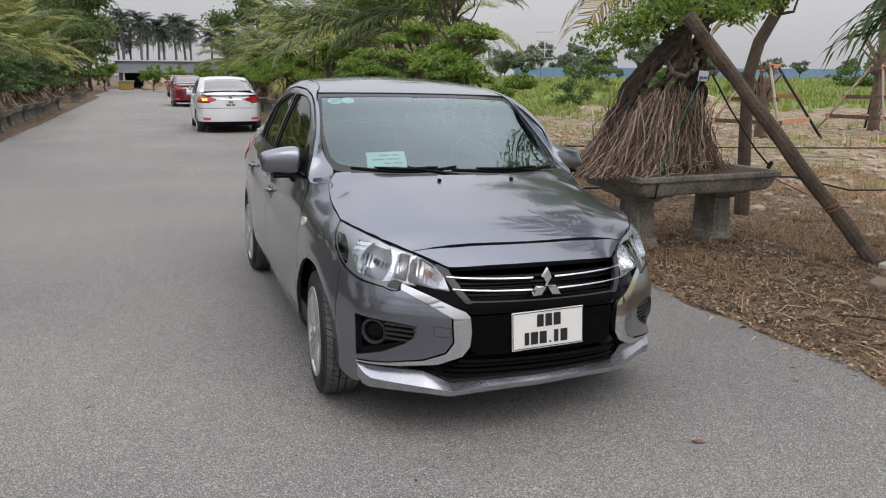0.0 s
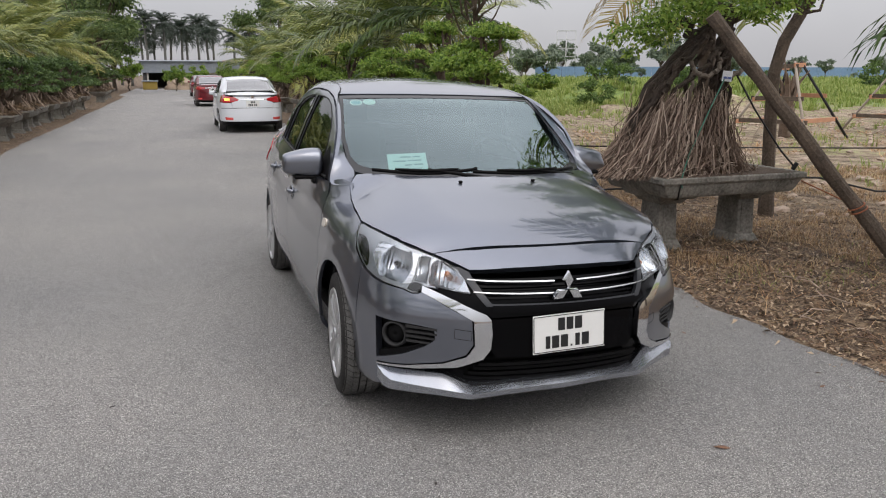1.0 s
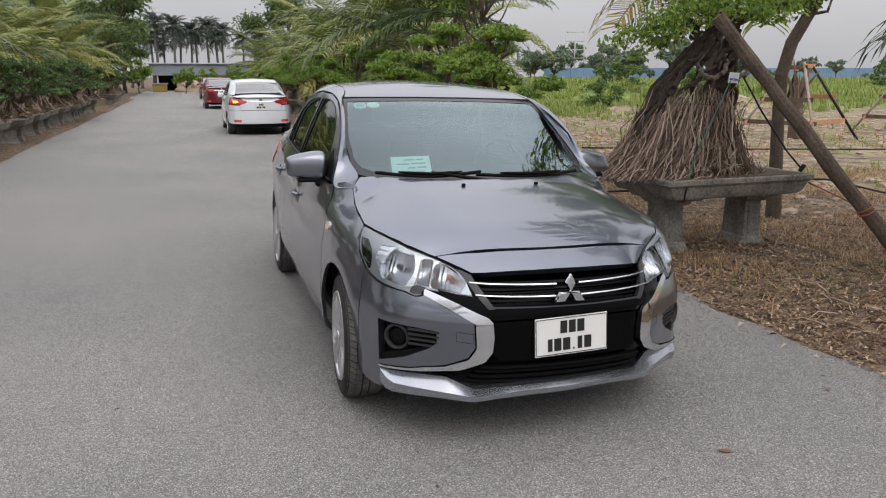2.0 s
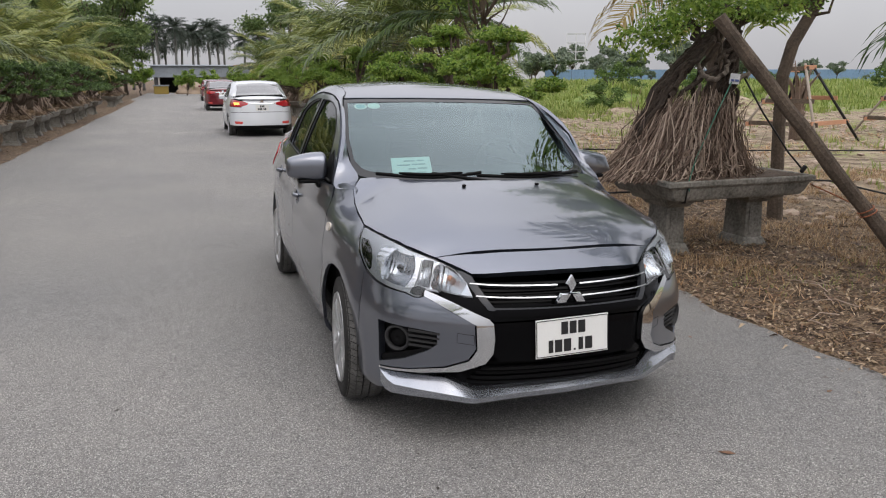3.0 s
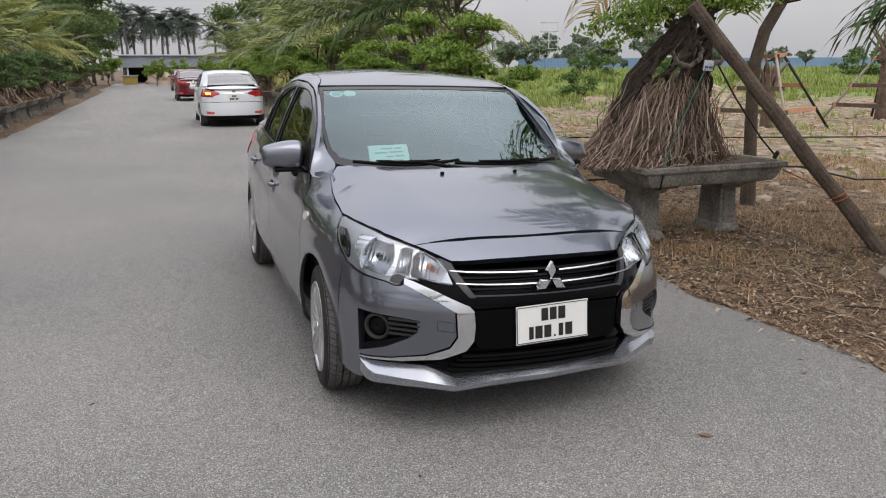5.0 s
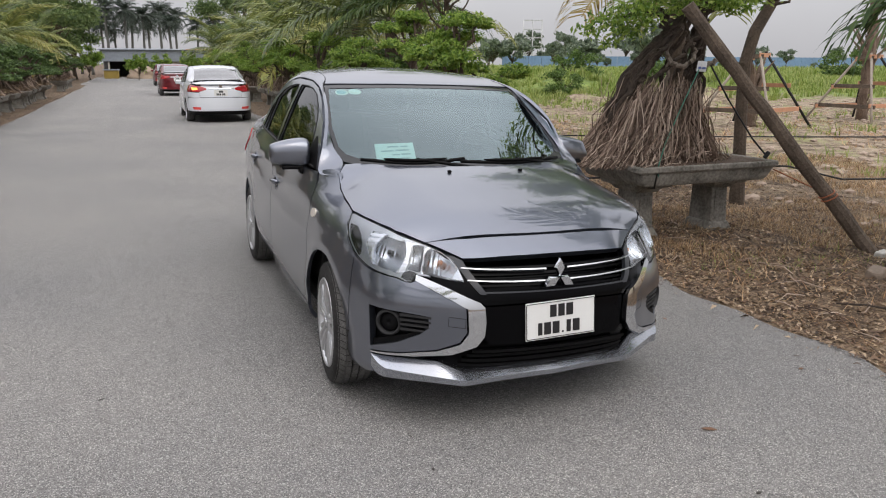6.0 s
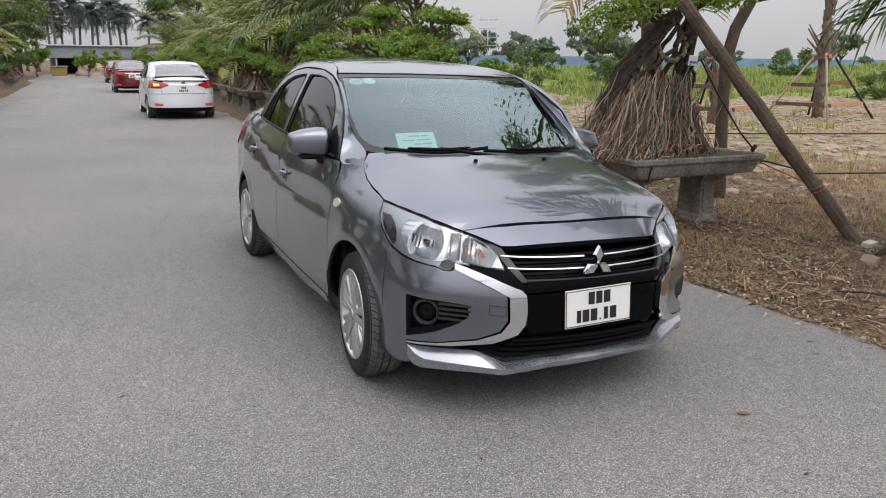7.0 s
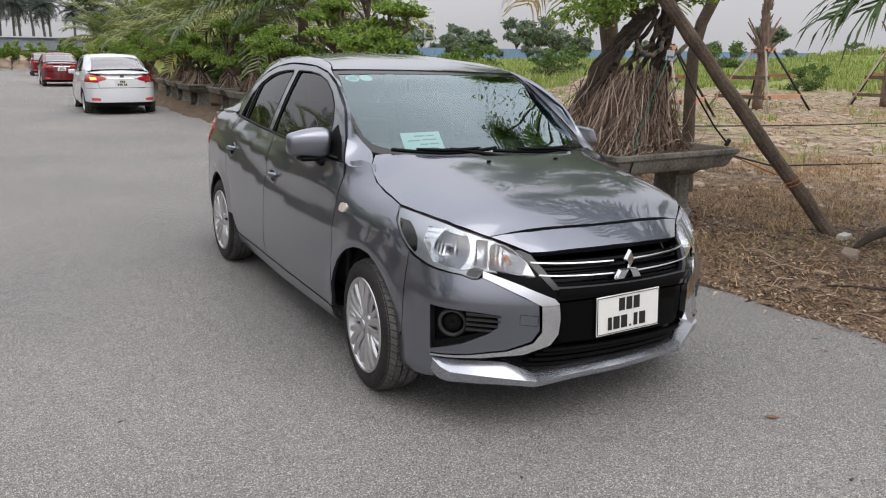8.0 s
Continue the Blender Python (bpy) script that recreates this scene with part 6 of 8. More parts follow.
def build_palms():
    lane = "coconut palms behind the planters"
    w = "young coconut palm with arching feather leaves"
    a = make_palm(1, 2.2, 0.14, 18, 3.6, w, lane, gold=2, n=34)
    b = make_palm(2, 2.6, 0.15, 18, 3.9, w, lane, gold=1, n=36)
    c = make_palm(5, 1.8, 0.14, 13, 3.0, w, lane, gold=4, n=30)
    spots_l = [(b, -8.4, 20.0, 20), (a, -8.2, 25.0, 80), (c, -8.0, 29.5, 10), (b, -8.4, 34.0, 140), (a, -8.2, 39.0, 200), (a, -7.4, 55.0, 40), (b, -8.8, 15.5, 60), (b, -10.5, 27.0, 300), (a, -10.5, 44.0, 30), (b, -7.6, 43.0, 150), (b, -10.5, 36.0, 90), (a, -8.0, 50.0, 10), (a, -8.3, 10.5, 120), (b, -8.6, 5.5, 210), (a, -8.2, 1.0, 300), (b, -8.7, -4.0, 30)]
    spots_r = [(b, 4.7, 17.2, 200), (b, 5.0, 21.5, 100), (a, 5.2, 25.5, 170), (b, 5.6, 30.0, 20), (a, 5.4, 35.0, 250), (b, 5.6, 41.0, 200), (b, 8.5, 26.0, 40), (a, 5.8, 48.0, 80), (b, 8.2, 34.0, 310), (a, 6.0, 56.0, 120), (b, 5.2, 63.0, 60), (a, 5.6, 70.0, 200)]
    used = set()
    for t, x, y, r in spots_l + spots_r:
        if t in used:
            q = copy_thing(t, pose(x, y, 0, 0, 0, r))
            k = 0.92 + 0.2 * ((x * 7 + y * 3) % 1)
            q.scale = (k, k, k)
        else:
            used.add(t)
            stand(t, x, y, 0, r)
    dark = make_palm(8, 2.9, 0.11, 16, 2.6, "tall palm with dark hanging leaves beside the lane", lane, LEAF_ROW, 0, 44, 0.6)
    stand(dark, 4.75, 15.0, 0, 50)
    # royal palms far off, in a row behind the shed
    far = "tall royal palms behind the shed"
    r1 = make_palm(21, 7.8, 0.17, 22, 1.95, "tall dark royal palm with a bare grey trunk", far, PALM_DARK, 0, 20, 0.8, FAR_BARK, 0.0, 1.5, -38, 0.024)
    r2 = make_palm(22, 6.7, 0.17, 20, 1.85, "tall dark royal palm with a bare grey trunk", far, PALM_DARK, 0, 20, 0.8, FAR_BARK, 0.0, 1.6, -38, 0.024)
    xs = [-6.5, -5.1, -4.2, -3.6, -2.0, -1.3, 0.1, 0.8, 2.4, 3.2, 4.7, 6.4, -8.2, -10.5, 9.4, 11.8]
    for i, x in enumerate(xs):
        t = (r1, r2)[i % 2]
        y = 112 + 9 * math.sin(i * 2.7)
        if i < 2:
            stand(t, x, y, 0, 30 * i)
        else:
            q = copy_thing(t, pose(x, y, 0, 0, 0, 53 * i))
            k = 0.92 + 0.18 * ((i * 0.37) % 1)
            q.scale = (k, k, k)


build_palms()


def make_tree(name, seed, trunk_h, crown_r, crown_z, leaves, size, mat, label, group="", squash=0.8, bark=BARK, tr=0.14):
    rng = np.random.default_rng(seed)
    t = group_object(name)
    tagged(t, label, "tree", group)
    items = [tube(wander((0, 0, -0.05), (0.1, 0.05, trunk_h), 5, 0.06, rng), [tr * 1.25, tr, tr * 0.9, tr * 0.8, tr * 0.7, tr * 0.6], 8)]
    pads = []
    for i in range(14):
        a = i * 2.4
        h = rng.uniform(-0.7, 0.9)
        rr = crown_r * math.sqrt(max(0.1, 1 - h * h)) * rng.uniform(0.5, 0.95)
        tip = (rr * math.cos(a), rr * math.sin(a), crown_z + h * crown_r * squash)
        items.append(tube(wander((0.1, 0.05, trunk_h * rng.uniform(0.7, 1.0)), tip, 4, 0.12, rng), [tr * 0.5, tr * 0.36, tr * 0.26, tr * 0.16, tr * 0.07], 5))
        pads.append((*tip, crown_r * rng.uniform(0.26, 0.46), crown_r * rng.uniform(0.26, 0.46), crown_r * squash * rng.uniform(0.2, 0.36)))
    v, f = join_geo(items)
    fast_mesh("trunk", v, f, bark, t)
    V, F = leaf_cloud(pads, leaves, size, rng, 0.35)
    fast_mesh("crown", V, F, mat, t)
    return t


def build_trees():
    big = make_tree("leafy_tree", 31, 3.0, 3.8, 5.8, 9000, 0.17, LEAF_TREE, "large leafy green tree beyond the planters", "leafy trees at the lane's end", 0.8, BARK, 0.25)
    stand(big, -7.6, 70, 0, 0, 1.15)
    for x, y, r, k in ((-14.5, 66, 80, 1.05), (-18, 80, 200, 1.1), (13.5, 88, 40, 0.95), (18, 95, 10, 1.0), (-11.5, 86, 130, 1.0), (-7.4, 64, 260, 0.7), (-6.6, 78, 20, 0.75), (8.5, 78, 90, 1.0), (-12.0, 56, 60, 0.9)):
        q = copy_thing(big, pose(x, y, 0, 0, 0, r))
        q.scale = (k, k, k)
    lane = make_tree("leafy_tree", 33, 2.9, 1.35, 4.0, 5200, 0.05, LEAF_BRIGHT, "slim leafy tree with yellowish leaves beside the planters", "", 0.9, BARK, 0.065)
    stand(lane, 4.3, 12.4, 0)
    # hedge-like young trees before the shed
    young = make_tree("young_tree", 35, 0.7, 1.0, 1.5, 1500, 0.12, LEAF_BRIGHT, "small round bright green tree before the shed", "young trees before the shed", 0.85, BARK, 0.05)
    stand(young, -1.1, 74, 0, 0, 1.0)
    for x, y, k in ((0.9, 75, 1.0), (3.6, 76, 1.1), (6.0, 73, 1.3), (-8.0, 66, 1.4), (-9.5, 60, 1.5), (-5.2, 76, 1.3), (8.0, 70, 1.6)):
        q = copy_thing(young, pose(x, y, 0, 0, 0, x * 50))
        q.scale = (k, k, k)
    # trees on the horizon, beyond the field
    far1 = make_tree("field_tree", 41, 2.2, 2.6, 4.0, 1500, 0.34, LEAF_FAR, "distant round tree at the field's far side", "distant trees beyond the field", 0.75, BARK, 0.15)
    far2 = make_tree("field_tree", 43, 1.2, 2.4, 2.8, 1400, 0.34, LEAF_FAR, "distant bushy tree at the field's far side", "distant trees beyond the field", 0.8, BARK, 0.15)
    rng = np.random.default_rng(77)
    for i in range(84):
        if i > 36 and i % 5 in (1, 2, 3, 4):
            continue
        px = 34 + i * 1.3 + rng.uniform(-2.0, 2.0)
        ang = math.atan2(100.0, px)
        d = rng.uniform(105, 175)
        x, y = math.cos(ang) * d, math.sin(ang) * d
        k = rng.uniform(0.3, 1.15)
        k *= 1.1 if i < 34 else 0.75
        t = (far1, far2)[i % 2]
        if i < 2:
            stand(t, x, y, ground_height(x, y), 0, k)
        else:
            q = copy_thing(t, pose(x, y, ground_height(x, y), 0, 0, rng.uniform(0, 360)))
            q.scale = (k, k, k * rng.uniform(0.8, 1.15))


build_trees()


# ---- tails, and the cars further up the lane ----
GLOW = bpy.data.materials.new("lit_amber_lamp")
GLOW.use_nodes = True
GLOW.node_tree.nodes["Principled BSDF"].inputs["Base Color"].default_value = (0.8, 0.3, 0.05, 1)
GLOW.node_tree.nodes["Principled BSDF"].inputs["Emission Color"].default_value = (1.0, 0.33, 0.08, 1)
GLOW.node_tree.nodes["Principled BSDF"].inputs["Emission Strength"].default_value = 2.2
REFLEX = material("red_reflector", (0.75, 0.10, 0.09), 0.25, 0, 0.15, 30, 200, 0.0, coat=0.8)


def whole_tail(u, z):
    u = np.asarray(u, float)
    over = u > U_END
    p = flank(np.where(over, 2 * U_END - u, u), z)
    return np.stack([np.where(over, -p[..., 0], p[..., 0]), p[..., 1], p[..., 2]], -1)


def full_tail(half):
    h = [(min(u, U_END), z) for u, z in half]
    return h + [(2 * U_END - u, z) for u, z in h[::-1] if U_END - u > 0.005]


def tail_end(car, paint, lit=False):
    skin("rear_bumper", full_tail(rx((0, 0.30), (0.45, 0.30)) [::1] + sy((3.95, 0.30), (3.76, 0.32), (3.785, 0.55), (3.80, 0.635)) + rx((0.62, 0.64), (0.3, 0.648), (0, 0.65))), whole_tail, paint, car, gap=0.002, step=0.05)
    skin("bumper_skirt", full_tail(rx((0, 0.20), (0.5, 0.20)) + sy((3.95, 0.21), (3.80, 0.22), (3.77, 0.30)) + rx((0.5, 0.294), (0, 0.294))), whole_tail, BLACK_PLASTIC, car, step=0.06, off=-0.01)
    skin("boot_face", full_tail(rx((0, 0.657), (0.50, 0.655), (0.525, 0.78), (0.45, 0.86), (0.47, 0.955), (0.50, 0.985), (0.3, 0.992), (0, 0.995))), whole_tail, paint, car, gap=0.002, step=0.05)
    skin("tail_cheek", sy((3.80, 0.645), (3.785, 0.79), (3.95, 0.785)) + rx((0.55, 0.78), (0.53, 0.775), (0.505, 0.65)), flank, paint, car, step=0.05, mirror=True)
    skin("tail_lamp", sy((3.785, 0.80), (3.74, 0.90), (3.79, 0.975), (3.95, 0.975)) + rx((0.60, 0.955), (0.47, 0.935), (0.34, 0.885), (0.36, 0.845), (0.53, 0.795), (0.66, 0.79)), flank, RED_LENS, car, "red wrap-round tail lamp", step=0.04, off=0.006, mirror=True)
    skin("boot_strip", full_tail(rx((0, 0.885), (0.33, 0.88), (0.33, 0.858), (0, 0.862))), whole_tail, CHROME, car, step=0.05, off=0.01, depth=0.02)
    y = float(whole_tail(np.array([U_END]), np.array([0.77]))[0, 1])
    plate = part("number_plate", box_bm(0.33, 0.01, 0.16, (0, y + 0.008, 0.765), 0.003), PLATE_WHITE, car, "white number plate with dark marks")
    o = (0, y + 0.013, 0.765)
    bars(plate, "plate_mark", [(-0.06, -0.05, -0.02), (-0.06, -0.012, 0.018), (-0.06, 0.026, 0.056), (0.01, -0.11, -0.08), (0.01, -0.07, -0.04), (0.01, -0.03, 0.0), (0.01, 0.03, 0.06), (0.01, 0.07, 0.10)], o, (-1, 0, 0), (0, 0, 1), (0, 1, 0), 0.05, PLATE_BLACK)
    mesh_part("boot_emblem", [(x * 0.04, y + d - 0.012, 0.935 + z * 0.03) for d in (0.0, 0.02) for x, z in ((-1, -1), (1, -1), (0.9, 1), (-0.9, 1))], [(3, 2, 1, 0), (4, 5, 6, 7), (0, 1, 5, 4), (1, 2, 6, 5), (2, 3, 7, 6), (3, 0, 4, 7)], CHROME, car, smooth=False)
    low = rx((0.69, 0.415), (0.50, 0.405), (0.50, 0.345), (0.67, 0.345))
    skin("reflector", low, flank, REFLEX, car, step=0.04, off=0.004, depth=0.01, mirror=True)
    if lit:
        m = skin("lit_indicator", rx((0.68, 0.905), (0.56, 0.90), (0.55, 0.85), (0.67, 0.835)), flank, GLOW, car, "glowing amber indicator", step=0.04, off=0.012, depth=0.01, mirror=True)
        bpy.data.objects.remove(m[0])


def plain_front(car, paint):
    def whole(u, z):
        p = flank(np.abs(u), z)
        return np.stack([np.where(np.asarray(u) > 0, p[..., 0], -p[..., 0]), p[..., 1], p[..., 2]], -1)

    def full(half):
        h = [(max(u, 0.0), z) for u, z in half]
        return h + [(-u, z) for u, z in h[::-1] if u > 0.005]
    skin("front_bumper", full(fx((0, 0.20), (0.4, 0.20), (0.7, 0.24)) + sy((0.50, 0.28), (0.49, 0.45), (0.50, 0.69)) + fx((0.715, 0.668), (0.55, 0.64), (0.40, 0.62), (0, 0.62))), whole, paint, car, step=0.06)
    skin("front_grille", full(fx((0, 0.625), (0.39, 0.625), (0.40, 0.71), (0, 0.72))), whole, BLACK_GLOSS, car, step=0.06, off=-0.01)
    skin("nose_panel", full(fx((0, 0.722), (0.385, 0.713), (0.497, 0.759), (0.2, 0.782), (0, 0.785))), whole, paint, car, step=0.05)
    headlamp = sy((0.632, 0.846), (0.605, 0.80), (0.55, 0.748), (0.48, 0.71)) + fx((0.715, 0.668), (0.55, 0.64), (0.402, 0.621), (0.43, 0.705), (0.51, 0.765), (0.655, 0.817))
    skin("headlamp", headlamp, flank, LAMP_SILVER, car, step=0.05, mirror=True)
    for sx in (-1, 1):
        part("door_mirror", box_bm(0.17, 0.09, 0.12, (sx * 0.85, 1.34, 0.99), 0.035), paint, car)


tail_end(grey_car, GREY_PAINT)
skew_to_view(grey_car)
white_car = saloon("white_car", WHITE_PAINT, "white saloon car with a lit indicator on the lane", False)
plain_front(white_car, WHITE_PAINT)
tail_end(white_car, WHITE_PAINT, True)
white_car.matrix_basis = pose(0.50, 22.7, 0, 0, 0, 180) @ Matrix.Diagonal((1.02, 1.03, 0.985, 1))
red_car = saloon("red_car", RED_PAINT, "dark red saloon car further up the lane", False)
plain_front(red_car, RED_PAINT)
tail_end(red_car, RED_PAINT)
red_car.matrix_basis = pose(0.36, 40.8, 0, 0, 0, 180)
copy_thing(red_car, pose(0.55, 59.0, 0, 0, 0, 180))


# ---- the large bonsai beside the grey car ----
BX, BY, BZ = 2.88, 3.02, 0.66
ROPE_BLACK = material("black_strap", (0.012, 0.012, 0.013), 0.7, 0, 0.3, 20, 200, 0.2)
ROPE_GREEN = material("green_twine", (0.03, 0.16, 0.11), 0.7, 0, 0.3, 20, 200, 0.2)
ROPE_RUST = material("orange_strap", (0.38, 0.13, 0.06), 0.7, 0, 0.3, 20, 200, 0.2)
TAG = material("white_plastic_tag", (0.72, 0.74, 0.78), 0.5, 0, 0.08, 20, 200, 0.0)
TAG_INK = material("blue_tag_print", (0.06, 0.10, 0.30), 0.5, 0, 0.1, 20, 200, 0.0)


OLD_BARK = material("dark_gnarled_bark", (0.055, 0.040, 0.030), 0.92, 0, 0.6, 9, 60, 1.0, col2=(0.02, 0.015, 0.012))
KNOT_BARK = material("greyish_knotted_root", (0.17, 0.14, 0.115), 0.9, 0, 0.45, 12, 60, 0.8)


def strand(name, pts, r, mat, label, cat):
    v, f = tube(pts, r, 6)
    return tagged(mesh_part(name, v, f, mat), label, cat)


def big_bonsai():
    rng = np.random.default_rng(101)
    p = group_object("planter")
    tagged(p, "weathered grey concrete planter on two carved pedestals", "planter", "planters along the lane")
    planter_parts(p, 1.46, 0.96, 0.0 + BZ)
    part("soil", box_bm(1.30, 0.84, 0.06, (0, 0, BZ - 0.03), 0.02), SOIL, p)
    p.matrix_basis = pose(BX, BY, 0.02, 0, 0, 1)
    b = group_object("bonsai_tree")
    tagged(b, "old bonsai with twisted trunks and a skirt of dry roots", "bonsai", "bonsai trees along the lane")
    b.location = (BX, BY, BZ)
    L = lambda x, y, z: (x - BX, y - BY, z - BZ)
    def trunk(pts, radii, n=5, amp=0.02):
        res, rr = [], []
        for i in range(len(pts) - 1):
            seg = wander(L(*pts[i]), L(*pts[i + 1]), n, amp, rng)
            for k in range(n):
                res.append(seg[k])
                rr.append((radii[i] + (radii[i + 1] - radii[i]) * k / n) * rng.uniform(0.95, 1.05))
        res.append(np.array(L(*pts[-1])))
        rr.append(radii[-1])
        return tube(res, rr, 9)
    old = []
    # each trunk is a bundle of fused, twisting stems
    for path, r, turn in (([(2.16, 3.08, 0.66), (2.23, 3.04, 1.08), (2.36, 2.99, 1.40), (2.58, 2.95, 1.66), (2.78, 2.92, 1.88)], 0.078, 1.0),
                          ([(2.84, 2.98, 0.66), (2.87, 2.95, 1.10), (2.89, 2.91, 1.40), (2.93, 2.88, 1.72), (2.90, 2.86, 2.05)], 0.058, 1.5)):
        for k in range(22):
            a = k * 0.4833
            big = rng.uniform(0.7, 1.05)
            off = [(r * big * math.cos(a + turn * i), r * big * math.sin(a + turn * i), 0) for i in range(len(path))]
            sp = [0.9, 1.0, 1.05, 0.95, 0.6]
            pts = [tuple(p[q] + o[q] * m for q in range(3)) for p, o, m in zip(path, off, sp)]
            w = rng.uniform(0.12, 0.32)
            old.append(trunk(pts, [r * w, r * w * 1.1, r * w, r * w, r * w * 0.8], 5, 0.012))
        old.append(trunk(path, [r * 0.8, r * 0.7, r * 0.65, r * 0.55, r * 0.45], 4, 0.004))
    for pts, rad in (([(2.66, 2.94, 0.66), (2.70, 2.93, 1.2), (2.80, 2.9, 1.6), (2.93, 2.88, 1.88)], [0.03, 0.026, 0.024, 0.02]),
                     ([(3.10, 3.0, 0.66), (3.06, 2.98, 1.2), (3.0, 2.95, 1.66), (2.94, 2.9, 1.9)], [0.03, 0.026, 0.024, 0.02]),
                     ([(2.50, 2.95, 0.66), (2.60, 2.93, 1.2), (2.64, 2.90, 1.55), (2.84, 2.9, 1.85)], [0.028, 0.024, 0.02, 0.02]),
                     ([(2.44, 2.9, 1.30), (2.60, 2.86, 1.45), (2.80, 2.84, 1.66), (2.98, 2.85, 1.86)], [0.016, 0.02, 0.02, 0.014]),
                     ([(3.02, 2.9, 1.28), (2.97, 2.84, 1.48), (2.82, 2.83, 1.64), (2.74, 2.85, 1.84)], [0.014, 0.018, 0.018, 0.014]),
                     ([(2.36, 2.9, 1.34), (2.48, 2.88, 1.56), (2.66, 2.86, 1.72), (2.86, 2.86, 1.96)], [0.02, 0.022, 0.02, 0.014])):
        old.append(trunk(pts, rad, 5, 0.02))
    old.append(trunk([(2.74, 2.95, 1.78), (2.5, 2.9, 1.92), (2.15, 2.85, 1.86)], [0.05, 0.035, 0.015], 4))
    old.append(trunk([(2.9, 2.9, 1.9), (3.3, 3.0, 2.05), (3.7, 3.1, 2.12)], [0.05, 0.03, 0.012], 4))
    old.append(trunk([(2.85, 2.9, 1.95), (2.9, 3.1, 2.4), (2.8, 3.2, 2.7)], [0.06, 0.04, 0.015], 4))
    v, f = join_geo(old)
    fast_mesh("trunk", v, f, OLD_BARK, b)
    knots = [trunk([(2.60, 2.88, 1.60), (2.62, 2.83, 1.50), (2.72, 2.82, 1.47), (2.82, 2.82, 1.52), (2.86, 2.83, 1.60), (2.82, 2.84, 1.66)], [0.018, 0.021, 0.020, 0.021, 0.018, 0.012], 4, 0.012),
             trunk([(2.88, 2.84, 1.44), (2.98, 2.80, 1.50), (3.05, 2.79, 1.53), (3.12, 2.80, 1.60)], [0.018, 0.021, 0.022, 0.014], 4, 0.012),
             trunk([(2.62, 2.88, 1.56), (2.60, 2.86, 1.36), (2.57, 2.87, 1.12)], [0.016, 0.016, 0.012], 4, 0.012)]
    v, f = join_geo(knots)
    fast_mesh("twisted_root", v, f, KNOT_BARK, b, "pale knotted root")
    sticks = []
    # roots hang from the trunks like a tent and spread over the soil
    for i in range(1900):
        a = rng.uniform(0, 2 * math.pi)
        k = rng.uniform(0.25, 1.0) ** 0.55
        foot = np.array([2.60 + 0.80 * k * math.cos(a) - 0.06, BY + 0.42 * k * math.sin(a), BZ + rng.uniform(-0.02, 0.03)])
        a += rng.normal(0, 0.25 if i % 3 else 0.95)
        lean = 0.5 + 0.5 * math.cos(a)
        tx = 2.42 + 0.50 * min(1, max(0, lean + rng.normal(0, 0.16)))
        high = (0.30 + 0.70 * rng.random() ** 0.7) * (0.80 - 0.16 * k)
        t = min(1.0, high / 0.74)
        top = np.array([tx, BY - 0.04 + 0.16 * math.sin(a), BZ + 0.78])
        peak = foot + (top - foot) * t
        peak[0] += (foot[0] - tx) * -0.10 * t
        peak += rng.normal(size=3) * (0.035, 0.035, 0.02)
        if i % 9 == 0:
            peak += rng.normal(size=3) * (0.16, 0.1, 0.05)
        r = rng.choice([0.0018, 0.0030, 0.0046, 0.0068], p=[0.22, 0.34, 0.29, 0.15])
        sag = np.array([(foot[0] - tx) * -0.05, 0, -0.03])
        pts = wander(L(*foot), L(*peak), 4, 0.030, rng)
        pts = [p + sag * math.sin(math.pi * j / 4) for j, p in enumerate(pts)]
        sticks.append(tube(pts, [r, r * 1.1, r, r, r * 0.6], 3))
    for i in range(520):
        a = rng.uniform(0, 2 * math.pi)
        k = rng.uniform(0.5, 1.08)
        x0, y0 = 2.58 + 0.80 * k * math.cos(a), BY + 0.46 * k * math.sin(a)
        l = rng.uniform(0.12, 0.34)
        q = a + rng.normal(0, 0.9)
        z0 = BZ + 0.01 + rng.random() ** 2 * 0.3 * max(0.05, 1.05 - k)
        r = rng.uniform(0.0014, 0.004)
        sticks.append(tube(wander(L(x0, y0, z0), L(x0 - l * math.cos(q), y0 - 0.6 * l * math.sin(q), z0 + rng.uniform(0.0, 0.2)), 3, 0.025, rng), [r, r, r, r * 0.5], 3))
    v, f = join_geo(sticks)
    fast_mesh("root_skirt", v, f, ROOT, b, "skirt of dry brown aerial roots")
    pads = []
    for x, y, z, r, h in ((1.86, 2.9, 1.76, 0.13, 0.07), (1.98, 2.85, 1.82, 0.18, 0.08), (2.18, 2.82, 1.90, 0.24, 0.12), (2.40, 2.85, 1.98, 0.26, 0.12), (2.28, 2.95, 1.76, 0.2, 0.08), (2.62, 2.80, 2.06, 0.26, 0.12), (2.55, 3.1, 2.2, 0.4, 0.16),
                          (2.95, 3.0, 2.2, 0.36, 0.15), (3.15, 2.9, 2.06, 0.24, 0.10), (3.45, 3.05, 2.12, 0.28, 0.10), (3.7, 3.1, 2.10, 0.24, 0.12), (3.85, 3.2, 2.25, 0.28, 0.13), (2.70, 2.80, 1.95, 0.20, 0.08), (3.0, 2.75, 1.99, 0.2, 0.08), (3.25, 2.8, 1.96, 0.2, 0.08), (2.3, 2.8, 1.84, 0.2, 0.07), (2.85, 3.2, 2.6, 0.6, 0.22), (3.3, 3.3, 2.5, 0.4, 0.16), (2.2, 3.1, 2.4, 0.45, 0.16), (2.05, 2.9, 1.66, 0.12, 0.06)):
        pads.append((*L(x, y, z), r, r, h))
    V, F = leaf_cloud(pads, 8500, 0.024, rng, 0.3)
    fast_mesh("crown", V, F, LEAF_BRIGHT, b)


